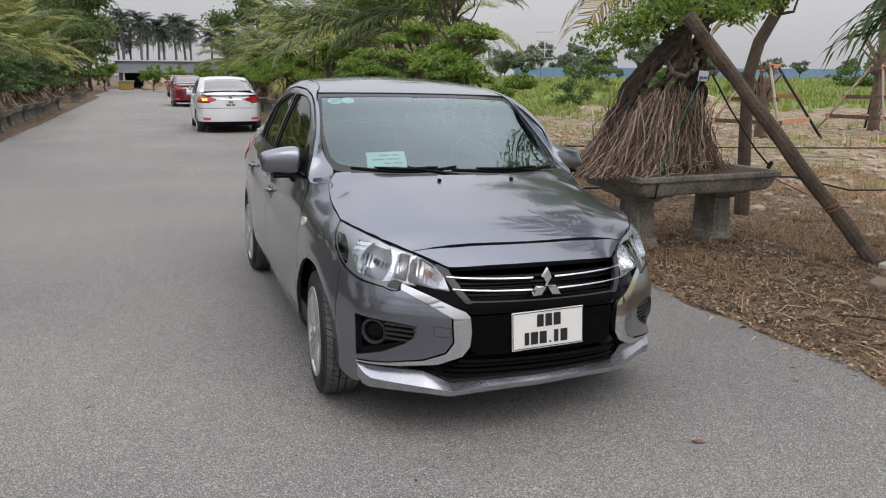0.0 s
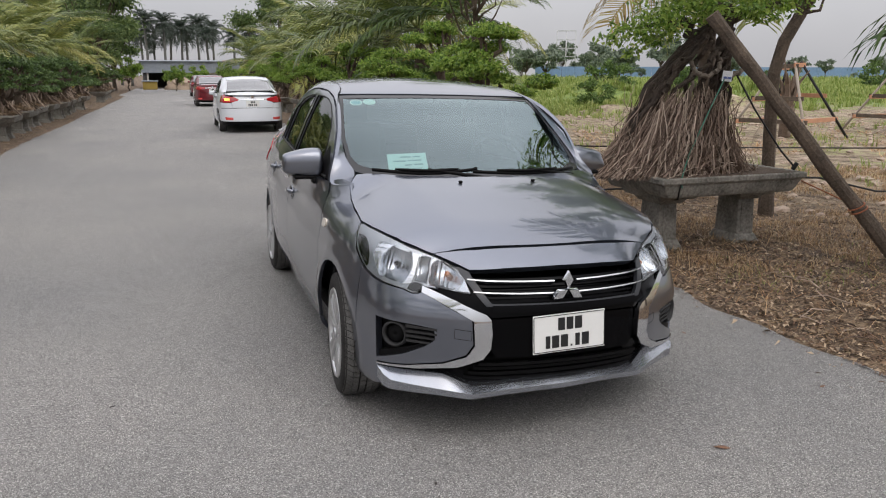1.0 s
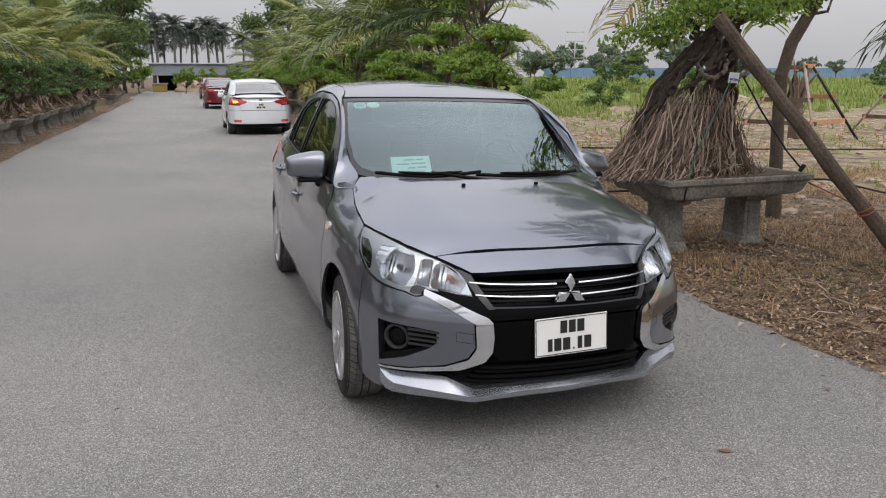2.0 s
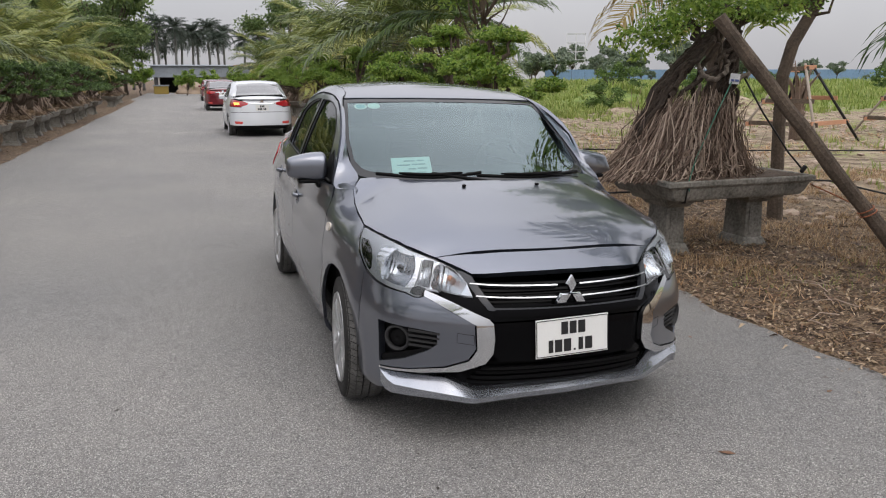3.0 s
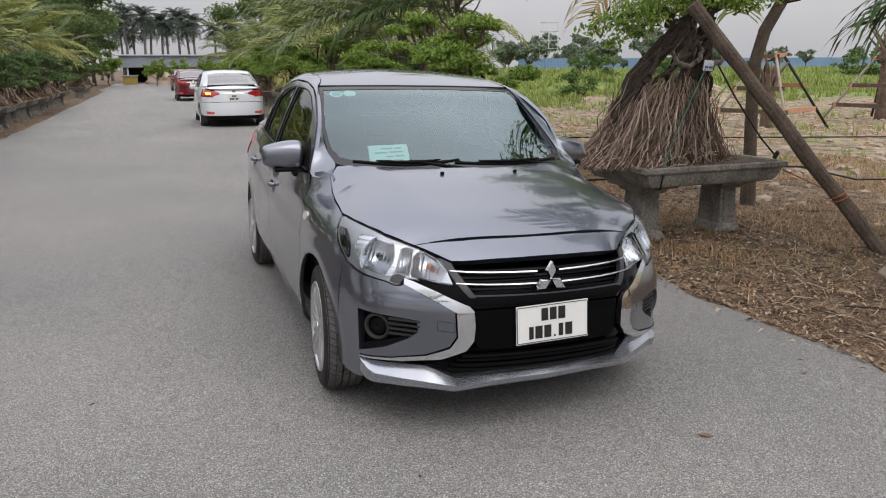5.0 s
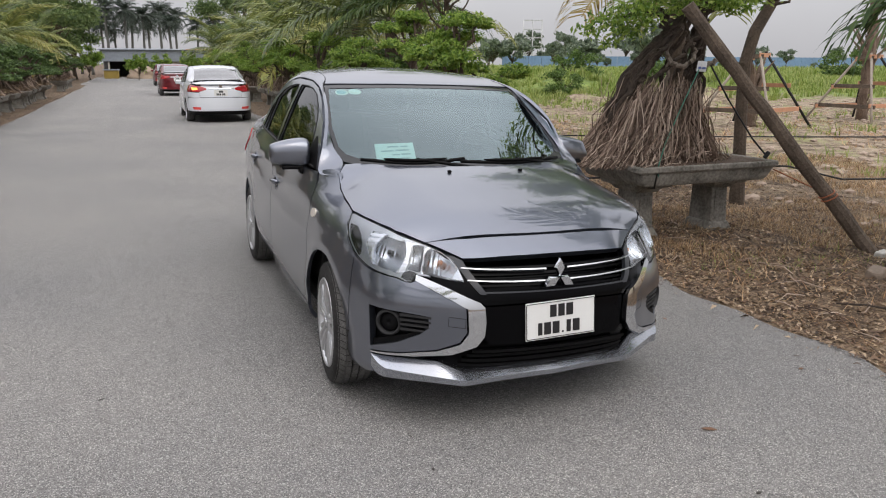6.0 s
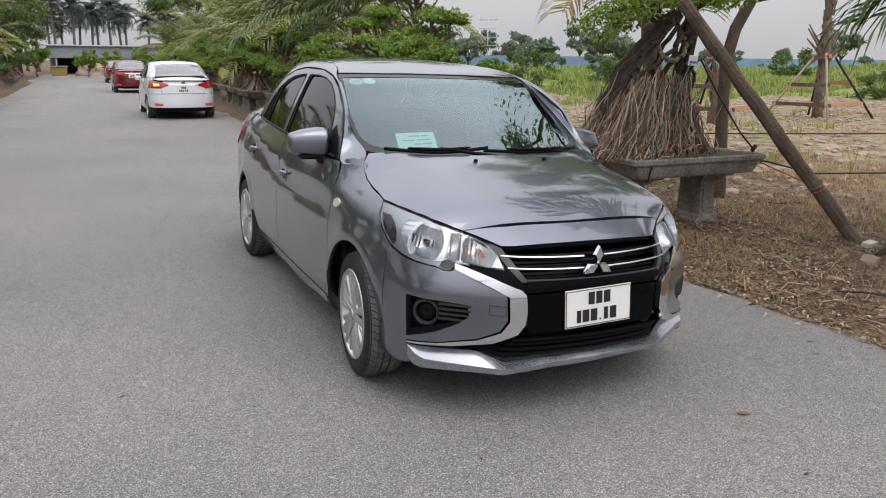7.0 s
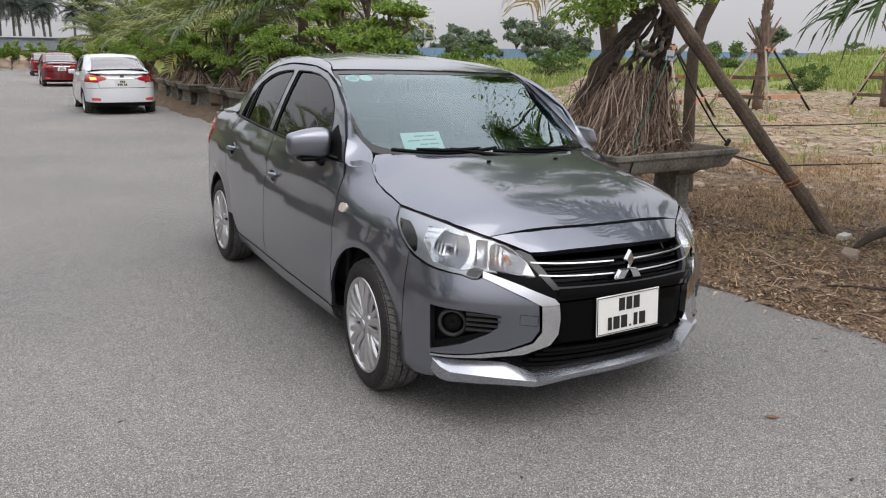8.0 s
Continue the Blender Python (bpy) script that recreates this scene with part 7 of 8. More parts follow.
def upright_tree():
    rng = np.random.default_rng(131)
    t = group_object("roadside_tree")
    tagged(t, "slim roadside tree with a smooth leaning trunk", "tree")
    t.location = (4.42, 3.9, 0.0)
    pts = [(0, 0, -0.05), (-0.02, 0, 0.5), (-0.05, 0, 1.0), (-0.06, 0, 1.5), (0.05, 0.02, 1.82), (0.32, 0.05, 2.2), (0.66, 0.1, 2.8), (0.75, 0.2, 3.6)]
    items = [tube(pts, [0.085, 0.067, 0.063, 0.062, 0.062, 0.058, 0.05, 0.035], 12)]
    pads = []
    for i in range(26):
        a = i * 2.4
        base = pts[6 + i % 2] if i % 3 else pts[5]
        R_ = rng.uniform(0.5, 1.5)
        tip = (base[0] + R_ * math.cos(a) - 1.0, base[1] + R_ * math.sin(a) + 0.3, rng.uniform(2.9, 4.8))
        items.append(tube(wander(base, tip, 4, 0.1, rng), [0.04, 0.03, 0.022, 0.015, 0.006], 6))
        pads.append((*tip, rng.uniform(0.3, 0.55), rng.uniform(0.3, 0.55), rng.uniform(0.2, 0.36)))
    for tip in ((0.48, -0.2, 2.42), (0.12, -0.3, 2.5), (-0.2, -0.2, 2.55)):
        items.append(tube(wander((0.25, 0.03, 2.1), tip, 3, 0.05, rng), [0.022, 0.016, 0.01, 0.004], 5))
        pads.append((*tip, 0.22, 0.22, 0.10))
    v, f = join_geo(items)
    fast_mesh("trunk", v, f, BARK, t)
    V, F = leaf_cloud(pads, 30000, 0.034, rng, 0.2)
    fast_mesh("crown", V, F, LEAF_BRIGHT, t)


def timber_prop():
    rng = np.random.default_rng(5)
    t = group_object("timber_prop")
    tagged(t, "weathered timber pole propping the old bonsai", "pole")
    a, b = np.array((3.90, 1.77, 0.0)), np.array((2.48, 2.50, 1.93))
    pts = [a + (b - a) * i / 12 + rng.normal(size=3) * 0.006 for i in range(13)]
    v, f = tube(pts, [0.058 - 0.0004 * i + rng.uniform(-0.004, 0.004) for i in range(13)], 9)
    mesh_part("pole", v, f, POLE, t, smooth=False)
    d = (b - a) / np.linalg.norm(b - a)
    for k in (0.235, 0.25):
        c = a + (b - a) * k
        u = np.cross(d, (0, 0, 1)); u /= np.linalg.norm(u)
        w = np.cross(d, u)
        ring = [c + (u * math.cos(q) + w * math.sin(q)) * 0.062 + d * 0.01 * math.sin(q) for q in np.linspace(0, 2 * math.pi, 17)]
        v, f = tube(ring, 0.006, 5, False)
        mesh_part("strap_turn", v, f, ROPE_RUST, t, "orange strap")


def ties():
    strand("black_strap", [(2.99, 2.80, 1.50), (3.2, 2.78, 1.2), (3.45, 2.72, 0.86), (3.58, 2.66, 0.70)], 0.008, ROPE_BLACK, "black strap tying the bonsai to its planter", "strap")
    r = part("strap_ratchet", box_bm(0.035, 0.03, 0.07, (3.57, 2.66, 0.72), 0.010, Euler((0.2, 0.5, 0)).to_matrix()), ROPE_BLACK)
    tagged(r, "black strap ratchet on the planter rim", "ratchet")
    strand("rust_strap", [(3.60, 2.60, 0.60), (3.66, 2.25, 0.50), (3.62, 1.95, 0.46)], 0.006, ROPE_RUST, "orange strap from the planter to the pole", "strap")
    strand("green_twine", [(2.80, 2.70, 1.45), (2.62, 2.66, 1.15), (2.45, 2.62, 0.85), (2.36, 2.57, 0.67), (2.35, 2.54, 0.60)], 0.005, ROPE_GREEN, "thin green twine over the dry roots", "twine")
    strand("dark_cord", [(2.35, 2.545, 0.66), (2.33, 2.54, 0.60), (2.36, 2.60, 0.50), (2.44, 2.75, 0.47)], 0.007, ROPE_BLACK, "dark cord looped over the planter rim", "cord")
    strand("black_hose", [(2.2, 5.2, 0.44), (3.0, 5.0, 0.42), (3.7, 4.7, 0.40), (4.6, 4.6, 0.36), (5.6, 4.4, 0.32), (6.6, 4.5, 0.10), (8.5, 4.2, 0.06)], 0.012, ROPE_BLACK, "black irrigation hose across the soil", "hose")
    strand("black_hose", [(5.0, 9.2, 0.30), (8, 8.8, 0.22), (12, 8.0, 0.16), (18, 7.6, 0.12)], 0.013, ROPE_BLACK, "black irrigation hose across the soil", "hose")
    strand("rail_pipe", [(2.2, 3.9, 0.40), (3.2, 3.85, 0.40), (3.95, 3.82, 0.41)], 0.01, ROPE_BLACK, "thin dark pipe behind the planter pedestals", "pipe")
    t = part("plant_tag", box_bm(0.125, 0.004, 0.085, (2.86, 2.74, 1.475), 0.002, Euler((0.1, 0.05, 0.25)).to_matrix()), TAG)
    tagged(t, "white plastic tag with blue print on the bonsai", "tag")
    bars(t, "tag_print", [(-0.028, -0.025, 0.0), (-0.028, 0.01, 0.035), (0.004, -0.05, -0.01), (0.004, 0.0, 0.05)], (2.86, 2.7375, 1.475), (0.969, 0.247, -0.05), (0.05, 0.09, 0.99), (0.25, -0.96, 0.09), 0.018, TAG_INK)


big_bonsai()
upright_tree()
timber_prop()
ties()


PALE_POLE = material("pale_bare_pole", (0.34, 0.29, 0.24), 0.85, 0, 0.3, 5, 40, 0.3)


# ---- palms in the field, each in a braced frame ----
PALM_HUSK = material("dry_palm_husk", (0.20, 0.145, 0.11), 0.9, 0, 0.45, 6, 40, 0.6)


def braced_palm(x, y, seed, turn, fronds=5, h=2.35, s=1.0, length=2.0):
    p = make_palm(seed, h, 0.12, fronds, length, "transplanted field palm with a shaggy trunk", "palms in the field", PALM_GREEN, 0, 40, 0.5, PALM_HUSK, lowest=52)
    stand(p, x, y, 0.0, turn, s)
    rng = np.random.default_rng(seed)
    husk = [tube([(0.10 * math.cos(a), 0.10 * math.sin(a), z), (0.13 * math.cos(a), 0.13 * math.sin(a), z + 0.12), (0.17 * math.cos(a), 0.17 * math.sin(a), z + rng.uniform(0.16, 0.3))], [0.035, 0.025, 0.006], 4)
            for z in np.arange(0.1, h, 0.09) for a in rng.uniform(0, 2 * math.pi, 4)]
    husk += [tube([(0.1 * math.cos(a), 0.1 * math.sin(a), h - 0.4), (0.2 * math.cos(a), 0.2 * math.sin(a), h), (0.42 * math.cos(a), 0.42 * math.sin(a), h + rng.uniform(0.2, 0.6))], [0.05, 0.04, 0.012], 5) for a in rng.uniform(0, 2 * math.pi, 7)]
    husk += [tube([(0.1 * math.cos(a), 0.1 * math.sin(a), q), (0.22 * math.cos(a), 0.22 * math.sin(a), q + 0.25), (0.5 * math.cos(a), 0.5 * math.sin(a), q + rng.uniform(0.4, 0.75))], [0.05, 0.04, 0.018], 5) for q, a in zip(rng.uniform(1.5, 2.0, 6), rng.uniform(0, 2 * math.pi, 6)) if h > 2]
    v, f = join_geo(husk)
    fast_mesh("husk", v, f, PALM_HUSK, p)
    f_ = group_object("palm_brace")
    tagged(f_, "timber brace of poles and orange battens round a palm", "brace", "braces round the field palms")
    for k in range(4):
        a = radians(40 + 90 * k)
        v, f = tube([(1.5 * math.cos(a), 1.5 * math.sin(a), -0.08), (0.2 * math.cos(a), 0.2 * math.sin(a), 1.80)], 0.032, 7)
        mesh_part("brace_pole", v, f, PALE_POLE if k in (1, 2) else ROPE_BLACK, f_)
    for z, r in ((0.40, 1.12), (0.92, 0.78), (1.66, 0.28)):
        for k in range(4):
            if (k + int(z * 10)) % 4 == 3:
                continue
            a0, a1 = radians(40 + 90 * k), radians(130 + 90 * k)
            c = ((math.cos(a0) + math.cos(a1)) / 2 * r, (math.sin(a0) + math.sin(a1)) / 2 * r, z + 0.03 * k)
            part("batten", box_bm(r * 1.5 + 0.12, 0.03, 0.10, c, 0.004, Euler((0, 0, (a0 + a1) / 2 + math.pi / 2)).to_matrix()), BRICKRED if k != 1 else POLE, f_)
    stand(f_, x, y, 0.0, turn)


braced_palm(16.9, 13.1, 201, 10, 6, 3.5)
braced_palm(21.9, 12.4, 202, 35, 6, 3.5)
braced_palm(12.5, 12.5, 207, 25, 0, 1.3, 1.0, 0.6)
hang = make_palm(205, 2.75, 0.16, 16, 3.0, "coconut palm hanging its leaves over the verge", "palms by the verge", PALM_GREEN, 0, 44, 0.62)
for yaw, tilt, long, sag in ((113, -4, 3.0, 1.3), (105, 2, 3.4, 1.45), (103, 0, 3.6, 1.40), (121, -3, 3.0, 1.3), (110, 24, 5.2, 1.9), (104, 27, 5.0, 2.1)):
    V_, F_ = frond(long, 0.5, sag, 0.62, 44, np.random.default_rng(yaw))
    fast_mesh("frond", turned(V_, radians(yaw), radians(tilt), (0, 0, 2.75)), F_, LEAF_BACKLIT, hang)
stand(hang, 5.25, -0.55, -0.14, 40)
over = make_palm(206, 2.7, 0.15, 12, 2.7, "coconut palm behind the roadside tree", "palms by the verge", PALM_GREEN, 0, 44, 0.62, lowest=22)
for yaw, long, sag, mat in ((205, 3.3, 1.15, PALM_GOLD), (214, 3.0, 1.0, PALM_GREEN), (196, 3.2, 1.25, PALM_GREEN), (224, 2.9, 1.1, PALM_GREEN), (186, 3.2, 1.1, PALM_GOLD)):
    V_, F_ = frond(long, 0.5, sag, 0.6, 44, np.random.default_rng(yaw))
    fast_mesh("frond", turned(V_, radians(yaw), 0.0, (0, 0, 2.65)), F_, mat, over)
stand(over, 5.9, 7.0, 0, 20)


# ---- the lane's far end: shed, stores ----
SHED_WALL = material("dark_shed_wall", (0.06, 0.058, 0.06), 0.85, 0, 0.4, 0.5, 8, 0.2)
SHED_ROOF = material("blue_grey_roof_sheet", (0.26, 0.29, 0.33), 0.55, 0.1, 0.3, 0.6, 9, 0.2)
PALE_WALL = material("pale_rendered_wall", (0.55, 0.52, 0.48), 0.85, 0, 0.2, 0.6, 9, 0.2)
YELLOW = material("yellow_paint", (0.33, 0.23, 0.05), 0.6, 0, 0.25, 1.5, 20, 0.1)
BLUE_WALL = material("blue_sheet_fence", (0.17, 0.27, 0.44), 0.55, 0, 0.25, 0.2, 3, 0.1)
SAND = material("pile_of_sand_and_rubble", (0.34, 0.26, 0.19), 0.95, 0, 0.4, 1.5, 15, 0.8)
GALV = material("galvanised_scaffold_tube", (0.5, 0.5, 0.5), 0.5, 0.4, 0.15, 2, 20, 0.0)


def shed():
    s = group_object("long_shed")
    tagged(s, "long low shed with a blue-grey sheet roof", "shed")
    part("wall", box_bm(26, 0.3, 2.2, (8.7, 6, 1.1)), SHED_WALL, s)
    part("wall", box_bm(0.3, 8, 2.2, (-4.2, 2, 1.1)), SHED_WALL, s)
    part("wall", box_bm(0.3, 8, 2.2, (21.9, 2, 1.1)), SHED_WALL, s)
    part("fascia", box_bm(27, 0.12, 1.25, (8.8, -2.1, 2.32), 0.02), SHED_ROOF, s)
    part("roof", box_bm(27.4, 9.2, 0.08, (8.8, 2.2, 3.05), 0.02, Euler((radians(1.5), 0, 0)).to_matrix()), SHED_ROOF, s)
    for i in range(22):
        part("roof_rib", box_bm(0.06, 0.05, 1.22, (-4.4 + 1.2 * i, -2.18, 2.32), 0.01), SHED_ROOF, s)
    for i in range(7):
        part("post", box_bm(0.16, 0.16, 1.9, (-3.9 + 3.8 * i, -1.9, 0.95), 0.01), SHED_WALL if i % 3 else PALE_WALL, s)
    part("side_panel", box_bm(2.2, 0.1, 1.9, (3.4, -1.7, 0.95), 0.01), PALE_WALL, s)
    part("ridge_cap", box_bm(3.2, 0.5, 0.12, (5.6, -1.9, 2.98), 0.04), BRICKRED, s)
    s.location = (0, 91, 0)
    y = part("yellow_store", box_bm(1.4, 1.2, 0.8, (-3.6, 84, 0.4), 0.05), YELLOW)
    tagged(y, "yellow painted store box before the shed", "store")
    part("store_lid", box_bm(1.6, 1.4, 0.12, (-3.6, 84, 0.86), 0.03), SHED_ROOF, y)
    rng = np.random.default_rng(9)
    for x, yy, r, h in ((-0.2, 84, 2.0, 1.2), (2.6, 83, 1.8, 1.0)):
        bm = bmesh.new()
        bmesh.ops.create_icosphere(bm, subdivisions=4, radius=1)
        for v in bm.verts:
            k = 1 + 0.25 * noise.noise(v.co * 2.3 + Vector((x, yy, 0))) + 0.1 * noise.noise(v.co * 7)
            v.co = Vector((v.co.x * r * k, v.co.y * r * k, max(-0.02, v.co.z) * h * k))
        m = part("sand_mound", bm, SAND, smooth=True)
        m.location = (x, yy, 0)
        tagged(m, "heap of sand and rubble before the shed", "heap")
    f = group_object("blue_fence")
    tagged(f, "long blue sheet fence beyond the field", "fence")
    a, b = Vector((62, 130, 0)), Vector((165, 118, 0))
    n = 40
    for i in range(n):
        p, q = a + (b - a) * i / n, a + (b - a) * (i + 1) / n
        c = (p + q) / 2
        part("fence_panel", box_bm((q - p).length - 0.06, 0.06, 2.2, (c.x, c.y, 1.95), 0.0, Euler((0, 0, math.atan2(q.y - p.y, q.x - p.x))).to_matrix()), BLUE_WALL, f)
    t = group_object("scaffold_tower")
    tagged(t, "tall bare scaffold frame beyond the field", "scaffold")
    for x in (0, 1.9, 3.8):
        for yy in (0, 2.5):
            v, q = tube([(x, yy, -0.1), (x, yy, 10.5)], 0.06, 5)
            mesh_part("upright", v, q, GALV, t)
    for z in (5.2, 6.9, 8.6, 10.4):
        for yy in (0, 2.5):
            v, q = tube([(0, yy, z), (3.8, yy, z)], 0.05, 5)
            mesh_part("ledger", v, q, GALV, t)
    t.matrix_basis = pose(74, 145, 0, 0, 0, -25)


shed()


# ---- small growth and litter ----
def blades(name, spots, per, height, width, mat, label, cat, rng, lean=0.5):
    V, F = [], []
    for x, y, z, k in spots:
        a = rng.uniform(0, 2 * math.pi, per)
        h = height * k * rng.uniform(0.5, 1.1, per)
        d = rng.uniform(0, 0.16, per) * k
        for i in range(per):
            bx, by = x + d[i] * math.cos(a[i] * 3), y + d[i] * math.sin(a[i] * 3)
            wx, wy = -math.sin(a[i]) * width * k, math.cos(a[i]) * width * k
            lx, ly = math.cos(a[i]) * h[i] * lean, math.sin(a[i]) * h[i] * lean
            o = len(V)
            V += [(bx - wx, by - wy, z), (bx + wx, by + wy, z), (bx + lx * 0.4 + wx * 0.6, by + ly * 0.4 + wy * 0.6, z + h[i] * 0.6), (bx + lx, by + ly, z + h[i]), (bx + lx * 0.4 - wx * 0.6, by + ly * 0.4 - wy * 0.6, z + h[i] * 0.6)]
            F += [(o, o + 1, o + 2, o + 4), (o + 4, o + 2, o + 3)]
    return tagged(fast_mesh(name, V, F, mat), label, cat, kind="stuff")


RUSTY_GRASS = foliage_material("rusty_dry_grass", (0.12, 0.068, 0.037), (0.40, 0.25, 0.13), (0.60, 0.45, 0.27), (0.25, 0.145, 0.075))


def growth():
    rng = np.random.default_rng(404)
    spots = []
    while len(spots) < 7500:
        ang, d = rng.uniform(radians(22), radians(78)), 26 + 75 * rng.random() ** 1.6
        x, y = d * math.cos(ang), d * math.sin(ang)
        if x < 7.5 or 0.62 * x + 0.78 * y < 29 + 7 * min(1, max(0, (x / max(y, 1) - 0.6) / 0.5)) + 9 * noise.noise((x * 0.12, y * 0.12, 0)) + rng.normal(0, 2.6):
            continue
        spots.append((x, y, ground_height(x, y) - 0.02, (1.0 + 0.018 * d) * (0.7 + 0.75 * max(0, noise.noise((x * 0.15, y * 0.15, 7.0)) + 0.35))))
    blades("field_grass", spots, 11, 0.23, 0.022, GRASS, "tall bright green field grass", "grass", rng)
    spots = []
    for _ in range(3600):
        x, y = rng.uniform(2.3, 9.0), rng.uniform(1.9, 7.0)
        k = rng.uniform(0.5, 1.0)
        if noise.noise((x * 0.8, y * 0.8, 4.0)) > -0.15:
            spots.append((x, y, ground_height(x, y) - 0.01, k))
    blades("dry_grass", spots, 13, 0.10, 0.0035, RUSTY_GRASS, "dry straw-coloured grass tufts", "grass", rng, 0.9)
    spots = [(x, y, ground_height(x, y) - 0.01, rng.uniform(0.4, 1.0)) for x, y in [(rng.normal(cx, 0.28), rng.normal(cy, 0.2)) for cx, cy in ((4.1, 1.2), (3.3, 1.7), (2.7, 1.9), (4.6, 2.3), (5.2, 1.6)) for _ in range(30)]]
    blades("green_tufts", spots, 6, 0.07, 0.004, GRASS, "green grass tufts in the litter", "grass", rng, 0.8)
    spots = [(x, y, ground_height(x, y) - 0.01, rng.uniform(0.6, 1.3)) for x, y in [(rng.uniform(6, 24), rng.uniform(5, 26)) for _ in range(1100)] if noise.noise((x * 0.3, y * 0.3, 8.0)) > 0.02]
    blades("yard_grass", spots, 9, 0.22, 0.010, GRASS, "scattered green weeds on the bare soil", "grass", rng, 0.7)
    spots = [(x, y, ground_height(x, y), rng.uniform(0.5, 1.3)) for x, y in [(rng.uniform(6, 24), rng.uniform(3, 18)) for _ in range(2600)] if noise.noise((x * 0.45, y * 0.45, 21.0)) > 0.0]
    blades("field_straw", spots, 7, 0.08, 0.007, DRY_GRASS, "matted dry straw on the bare soil", "straw", rng, 2.5)
    straw = [(x, y, ground_height(x, y) + 0.004, rng.uniform(0.5, 1.2)) for x, y in [(ROAD_R + 0.15 + abs(rng.normal(0, 1.9)), rng.uniform(-1.5, 8)) for _ in range(1500)]]
    blades("straw", straw, 4, 0.05, 0.0028, DRY_GRASS, "loose pale straw on the verge", "straw", rng, 4.0)
    # fallen leaves
    n = 52000
    x = ROAD_R + 0.05 + np.abs(rng.normal(0, 1.5, n)) * 1.3
    x[:1100] = ROAD_R + 0.15 - np.abs(rng.normal(0, 0.13, 1100))
    y = rng.uniform(-1.6, 8.5, n)
    keep = (x < 8) & (x > ROAD_R - 0.8)
    x, y = x[keep], y[keep]
    xl = ROAD_L + 0.05 - np.abs(rng.normal(0, 0.6, 7000))
    yl = rng.uniform(8, 44, 7000)
    xs, ys = np.concatenate([x, xl]), np.concatenate([y, yl])
    z = np.array([ground_height(a, b) for a, b in zip(xs, ys)]) + 0.008
    z = np.where((xs < ROAD_R + 0.1) & (xs > ROAD_L), np.maximum(z, 0.006), z)
    m = len(xs)
    a = rng.uniform(0, 2 * math.pi, m)
    s = 0.005 + 0.025 * rng.random(m) ** 1.8
    til = rng.uniform(-0.5, 0.5, m)
    c, sn = np.cos(a), np.sin(a)
    C = np.stack([xs, ys, z], 1)
    ux = np.stack([c, sn, til * 0.6], 1) * s[:, None]
    vx = np.stack([-sn, c, rng.uniform(-0.6, 0.6, m)], 1) * (s * rng.uniform(0.2, 0.5, m))[:, None]
    up = np.array([0, 0, 1.0]) * (s * rng.uniform(0.1, 0.7, m))[:, None]
    V = np.stack([C - ux, C + vx + up, C + ux, C - vx + up], 1).reshape(-1, 3)
    tagged(fast_mesh("fallen_leaves", V, [(4 * i, 4 * i + 1, 4 * i + 2, 4 * i + 3) for i in range(m)], LITTER), "brown fallen leaves on the verge", "leaves", kind="stuff")
    # twigs
    items = []
    for i in range(420):
        px, py = (ROAD_R + 0.2 + abs(rng.normal(0, 1.6)), rng.uniform(-1, 7)) if i < 200 else (rng.uniform(5, 20), rng.uniform(2.5, 15))
        q, l = rng.uniform(0, 6.28), rng.uniform(0.08, 0.4)
        z0 = ground_height(px, py) + 0.012
        items.append(tube([(px, py, z0), (px + l * 0.5 * math.cos(q), py + l * 0.5 * math.sin(q), z0 + rng.uniform(0, 0.03)), (px + l * math.cos(q + 0.2), py + l * math.sin(q + 0.2), z0)], [0.004, 0.004, 0.002], 4))
    v, f = join_geo(items)
    tagged(fast_mesh("fallen_twigs", v, f, ROOT), "dry twigs scattered on the verge", "twigs", kind="stuff")
    # clods and stones on the bare soil
    V, F = [], []
    for _ in range(3600):
        px, py = rng.uniform(4.5, 26), rng.uniform(2, 24)
        r = 0.015 + 0.075 * rng.random() ** 2.5
        bm = bmesh.new()
        bmesh.ops.create_icosphere(bm, subdivisions=1, radius=r)
        z0 = ground_height(px, py) + r * 0.2
        o = len(V)
        bm.verts.ensure_lookup_table()
        V += [(px + q.co.x * rng.uniform(0.8, 1.4), py + q.co.y * rng.uniform(0.8, 1.4), z0 + q.co.z * 0.6) for q in bm.verts]
        F += [tuple(q.index + o for q in fc.verts) for fc in bm.faces]
        bm.free()
    tagged(fast_mesh("soil_clods", V, F, material("pale_soil_clods", (0.42, 0.33, 0.26), 0.95, 0, 0.35, 3, 30, 0.6)), "pale clods and stones on the bare soil", "stones", kind="stuff")


growth()


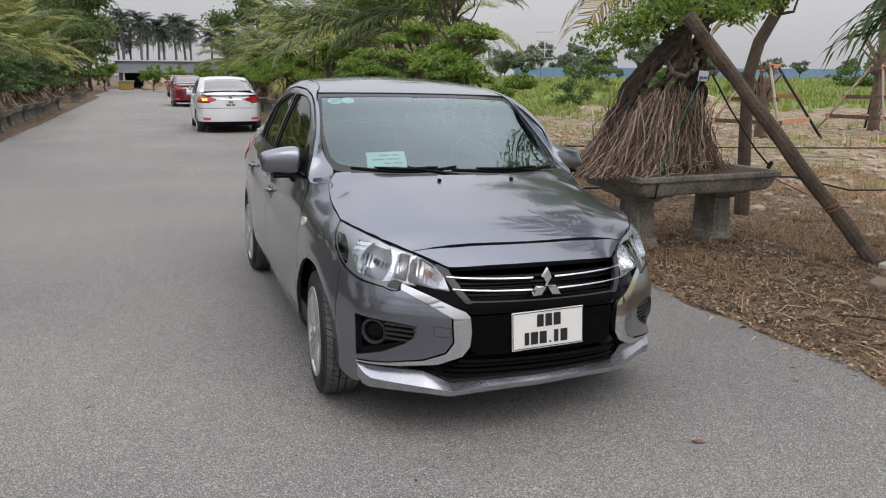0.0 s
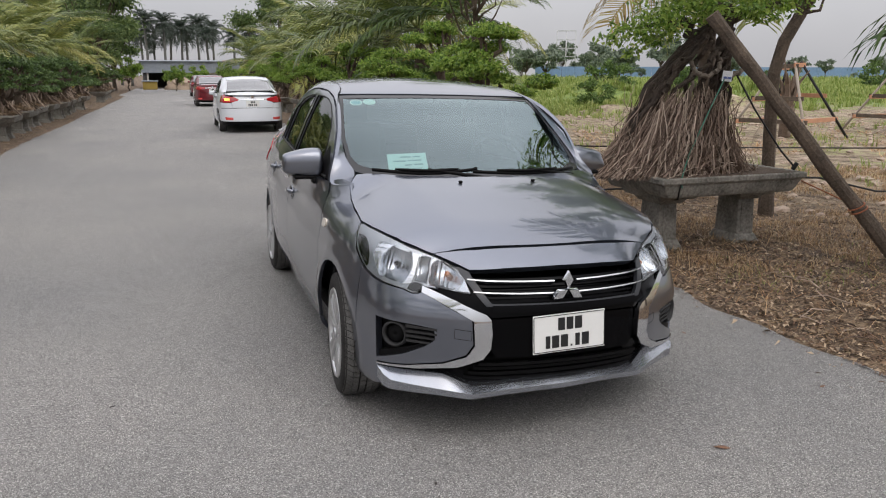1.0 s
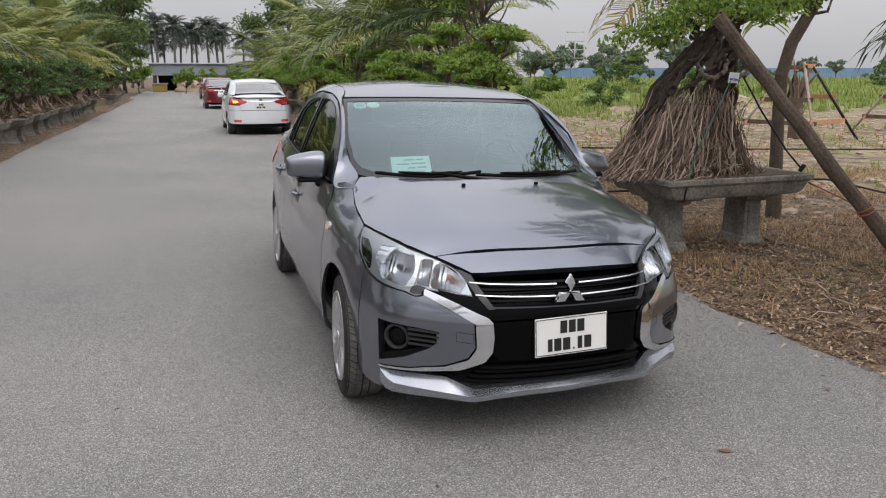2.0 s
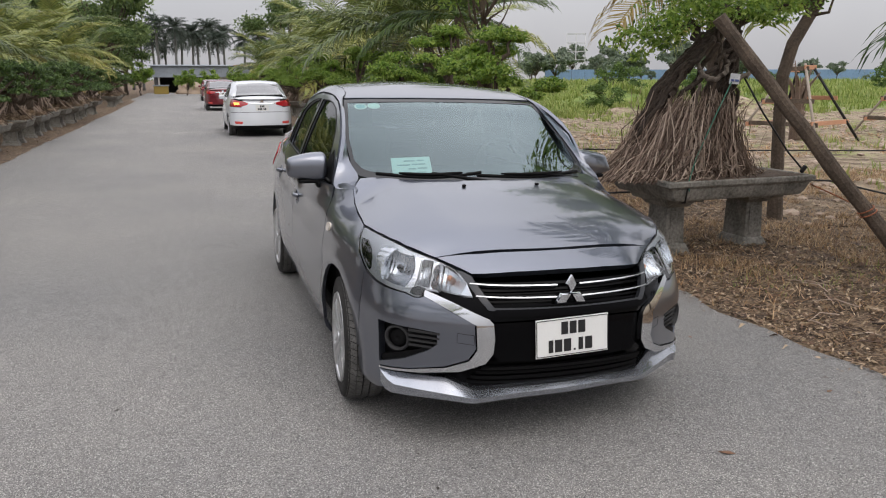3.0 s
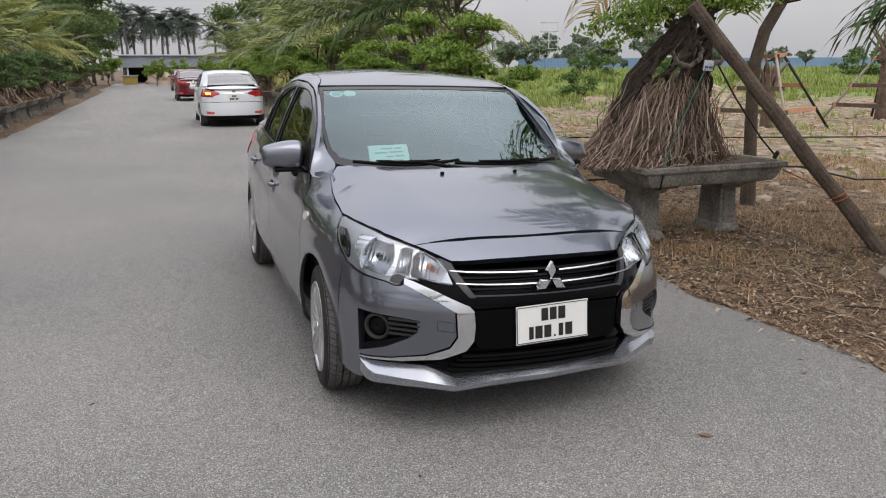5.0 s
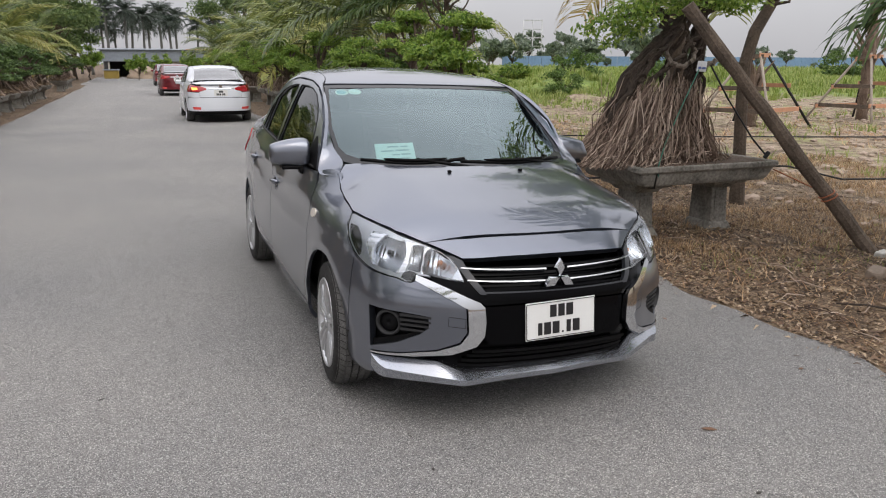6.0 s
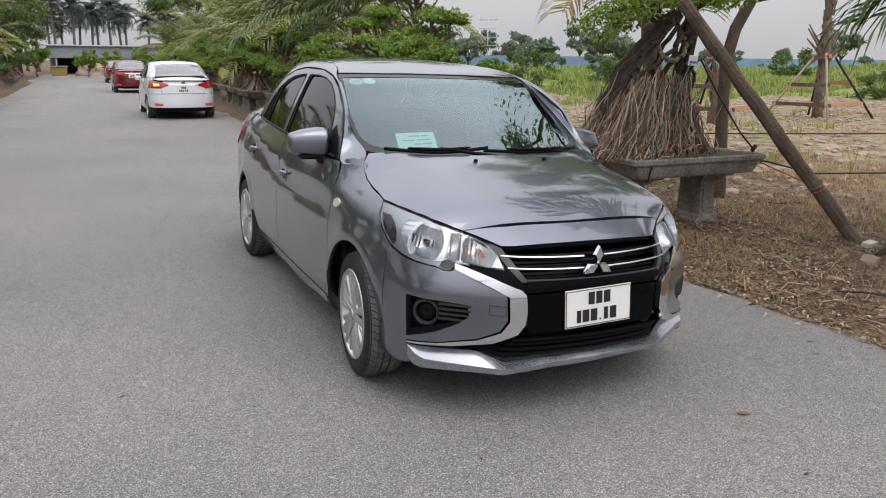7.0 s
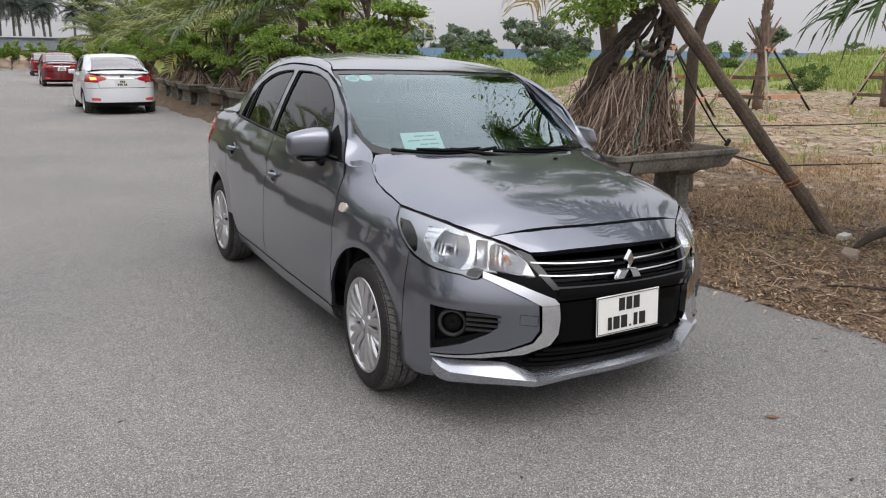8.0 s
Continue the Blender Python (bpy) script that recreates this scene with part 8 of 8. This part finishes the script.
def road_bits():
    """Single things lying on the asphalt."""
    def leaf(x, y, s, mat, turn):
        c, n = math.cos(turn), math.sin(turn)
        pts = [(-1, 0, 0.05), (-0.4, 0.42, 0.25), (0.3, 0.36, 0.3), (1, 0, 0.1), (0.3, -0.36, 0.2), (-0.4, -0.42, 0.22)]
        top = [(x + s * (a * c - b * n), y + s * (a * n + b * c), 0.003 + s * h * 0.4) for a, b, h in pts]
        low = [(p[0], p[1], p[2] - 0.0012) for p in top]
        k = len(pts)
        return mesh_part("fallen_leaf", top + low, [tuple(range(k)), tuple(range(2 * k - 1, k - 1, -1))] + [(i, i + k, (i + 1) % k + k, (i + 1) % k) for i in range(k)], mat)
    brown = material("brown_dry_leaf", (0.24, 0.13, 0.08), 0.8, 0, 0.3, 30, 200, 0.3)
    dark = material("dark_dry_leaf", (0.05, 0.042, 0.036), 0.8, 0, 0.3, 30, 200, 0.3)
    for x, y, s, mt, t in ((0.567, -0.27, 0.034, brown, 2.6), (0.40, -0.735, 0.016, dark, 0.3), (-0.625, 0.119 - 0.28, 0.012, dark, 1.2), (-1.81, 0.96, 0.014, dark, 0.5), (-0.62, 0.12, 0.010, dark, 2.0), (0.9, 0.75, 0.02, brown, 1.0), (-2.7, 3.3, 0.014, dark, 0.9), (1.45, 0.1, 0.02, brown, 0.2), (1.3, 1.0, 0.018, brown, 1.7)):
        tagged(leaf(x, y, s, mt, t), "small dry leaf lying on the asphalt", "leaf", "dry leaves on the road")


road_bits()


def verge_bits():
    """Loose things lying by the foot of the timber pole."""
    def lump(name, size, at, turn, mat, seed, label, cat):
        bm = box_bm(*size, (0, 0, 0), min(size) * 0.18)
        bmesh.ops.subdivide_edges(bm, edges=bm.edges[:], cuts=1)
        for v in bm.verts:
            v.co += Vector((noise.noise(v.co * 19 + Vector((seed, 0, 0))), noise.noise(v.co * 19 + Vector((0, seed, 0))), noise.noise(v.co * 19 + Vector((0, 0, seed))))) * min(size) * 0.16
        bmesh.ops.transform(bm, matrix=pose(*at, 4, -3, turn), verts=bm.verts)
        return tagged(part(name, bm, mat), label, cat)
    lump("stone", (0.13, 0.07, 0.045), (3.82, 1.60, 0.045), 8, material("whitish_stone", (0.55, 0.53, 0.49), 0.85, 0, 0.25, 12, 60, 0.3), 3.0, "whitish broken stone at the pole's foot", "stone")
    lump("concrete_lump", (0.17, 0.11, 0.08), (3.22, 1.16, 0.05), 25, material("tan_broken_concrete", (0.25, 0.195, 0.15), 0.9, 0, 0.3, 9, 50, 0.5), 8.0, "tan lump of broken concrete in the litter", "concrete lump")
    dark = material("dark_dead_wood", (0.05, 0.036, 0.027), 0.9, 0, 0.5, 9, 60, 0.6)
    v, f = tube([(3.50, 1.30, 0.05), (3.75, 1.34, 0.10), (4.05, 1.33, 0.15), (4.5, 1.42, 0.13), (4.95, 1.40, 0.07)], [0.018, 0.035, 0.042, 0.045, 0.04], 9)
    tagged(mesh_part("fallen_branch", v, f, dark), "dark dead branch lying in the litter", "branch")
    v, f = tube([(2.44, 0.79, 0.03), (2.54, 0.67, 0.045), (2.64, 0.56, 0.04), (2.78, 0.43, 0.03)], [0.005, 0.008, 0.008, 0.005], 6)
    tagged(mesh_part("stick", v, f, dark), "thin dark stick on the verge", "stick")


verge_bits()


def field_bushes():
    first = make_tree("field_bush", 61, 0.3, 0.9, 0.5, 2600, 0.06, LEAF_MID, "low green bush with small leaves by the field", "bushes in the field", 0.75, BARK, 0.04)
    spots = ((29.5, 20.8, 0.9), (41.0, 28.5, 0.8), (24.5, 33.0, 1.3), (36.0, 26.0, 0.7), (31.0, 40.0, 1.6), (17.0, 29.5, 1.0), (46.0, 24.0, 1.7), (27.0, 45.0, 1.8), (52.0, 45.0, 2.0), (39.0, 21.0, 0.8), (4.25, 14.2, 1.0), (5.4, 17.5, 1.6), (5.2, 21.0, 1.6), (5.6, 25.0, 1.7), (5.4, 29.5, 1.7), (58.0, 66.0, 1.1), (80.0, 52.0, 1.2))
    for i, (x, y, k) in enumerate(spots):
        if i == 0:
            stand(first, x, y, ground_height(x, y), 0, k)
        else:
            q = copy_thing(first, pose(x, y, ground_height(x, y), 0, 0, 77 * i))
            q.scale = (k * 1.2, k, k)


field_bushes()
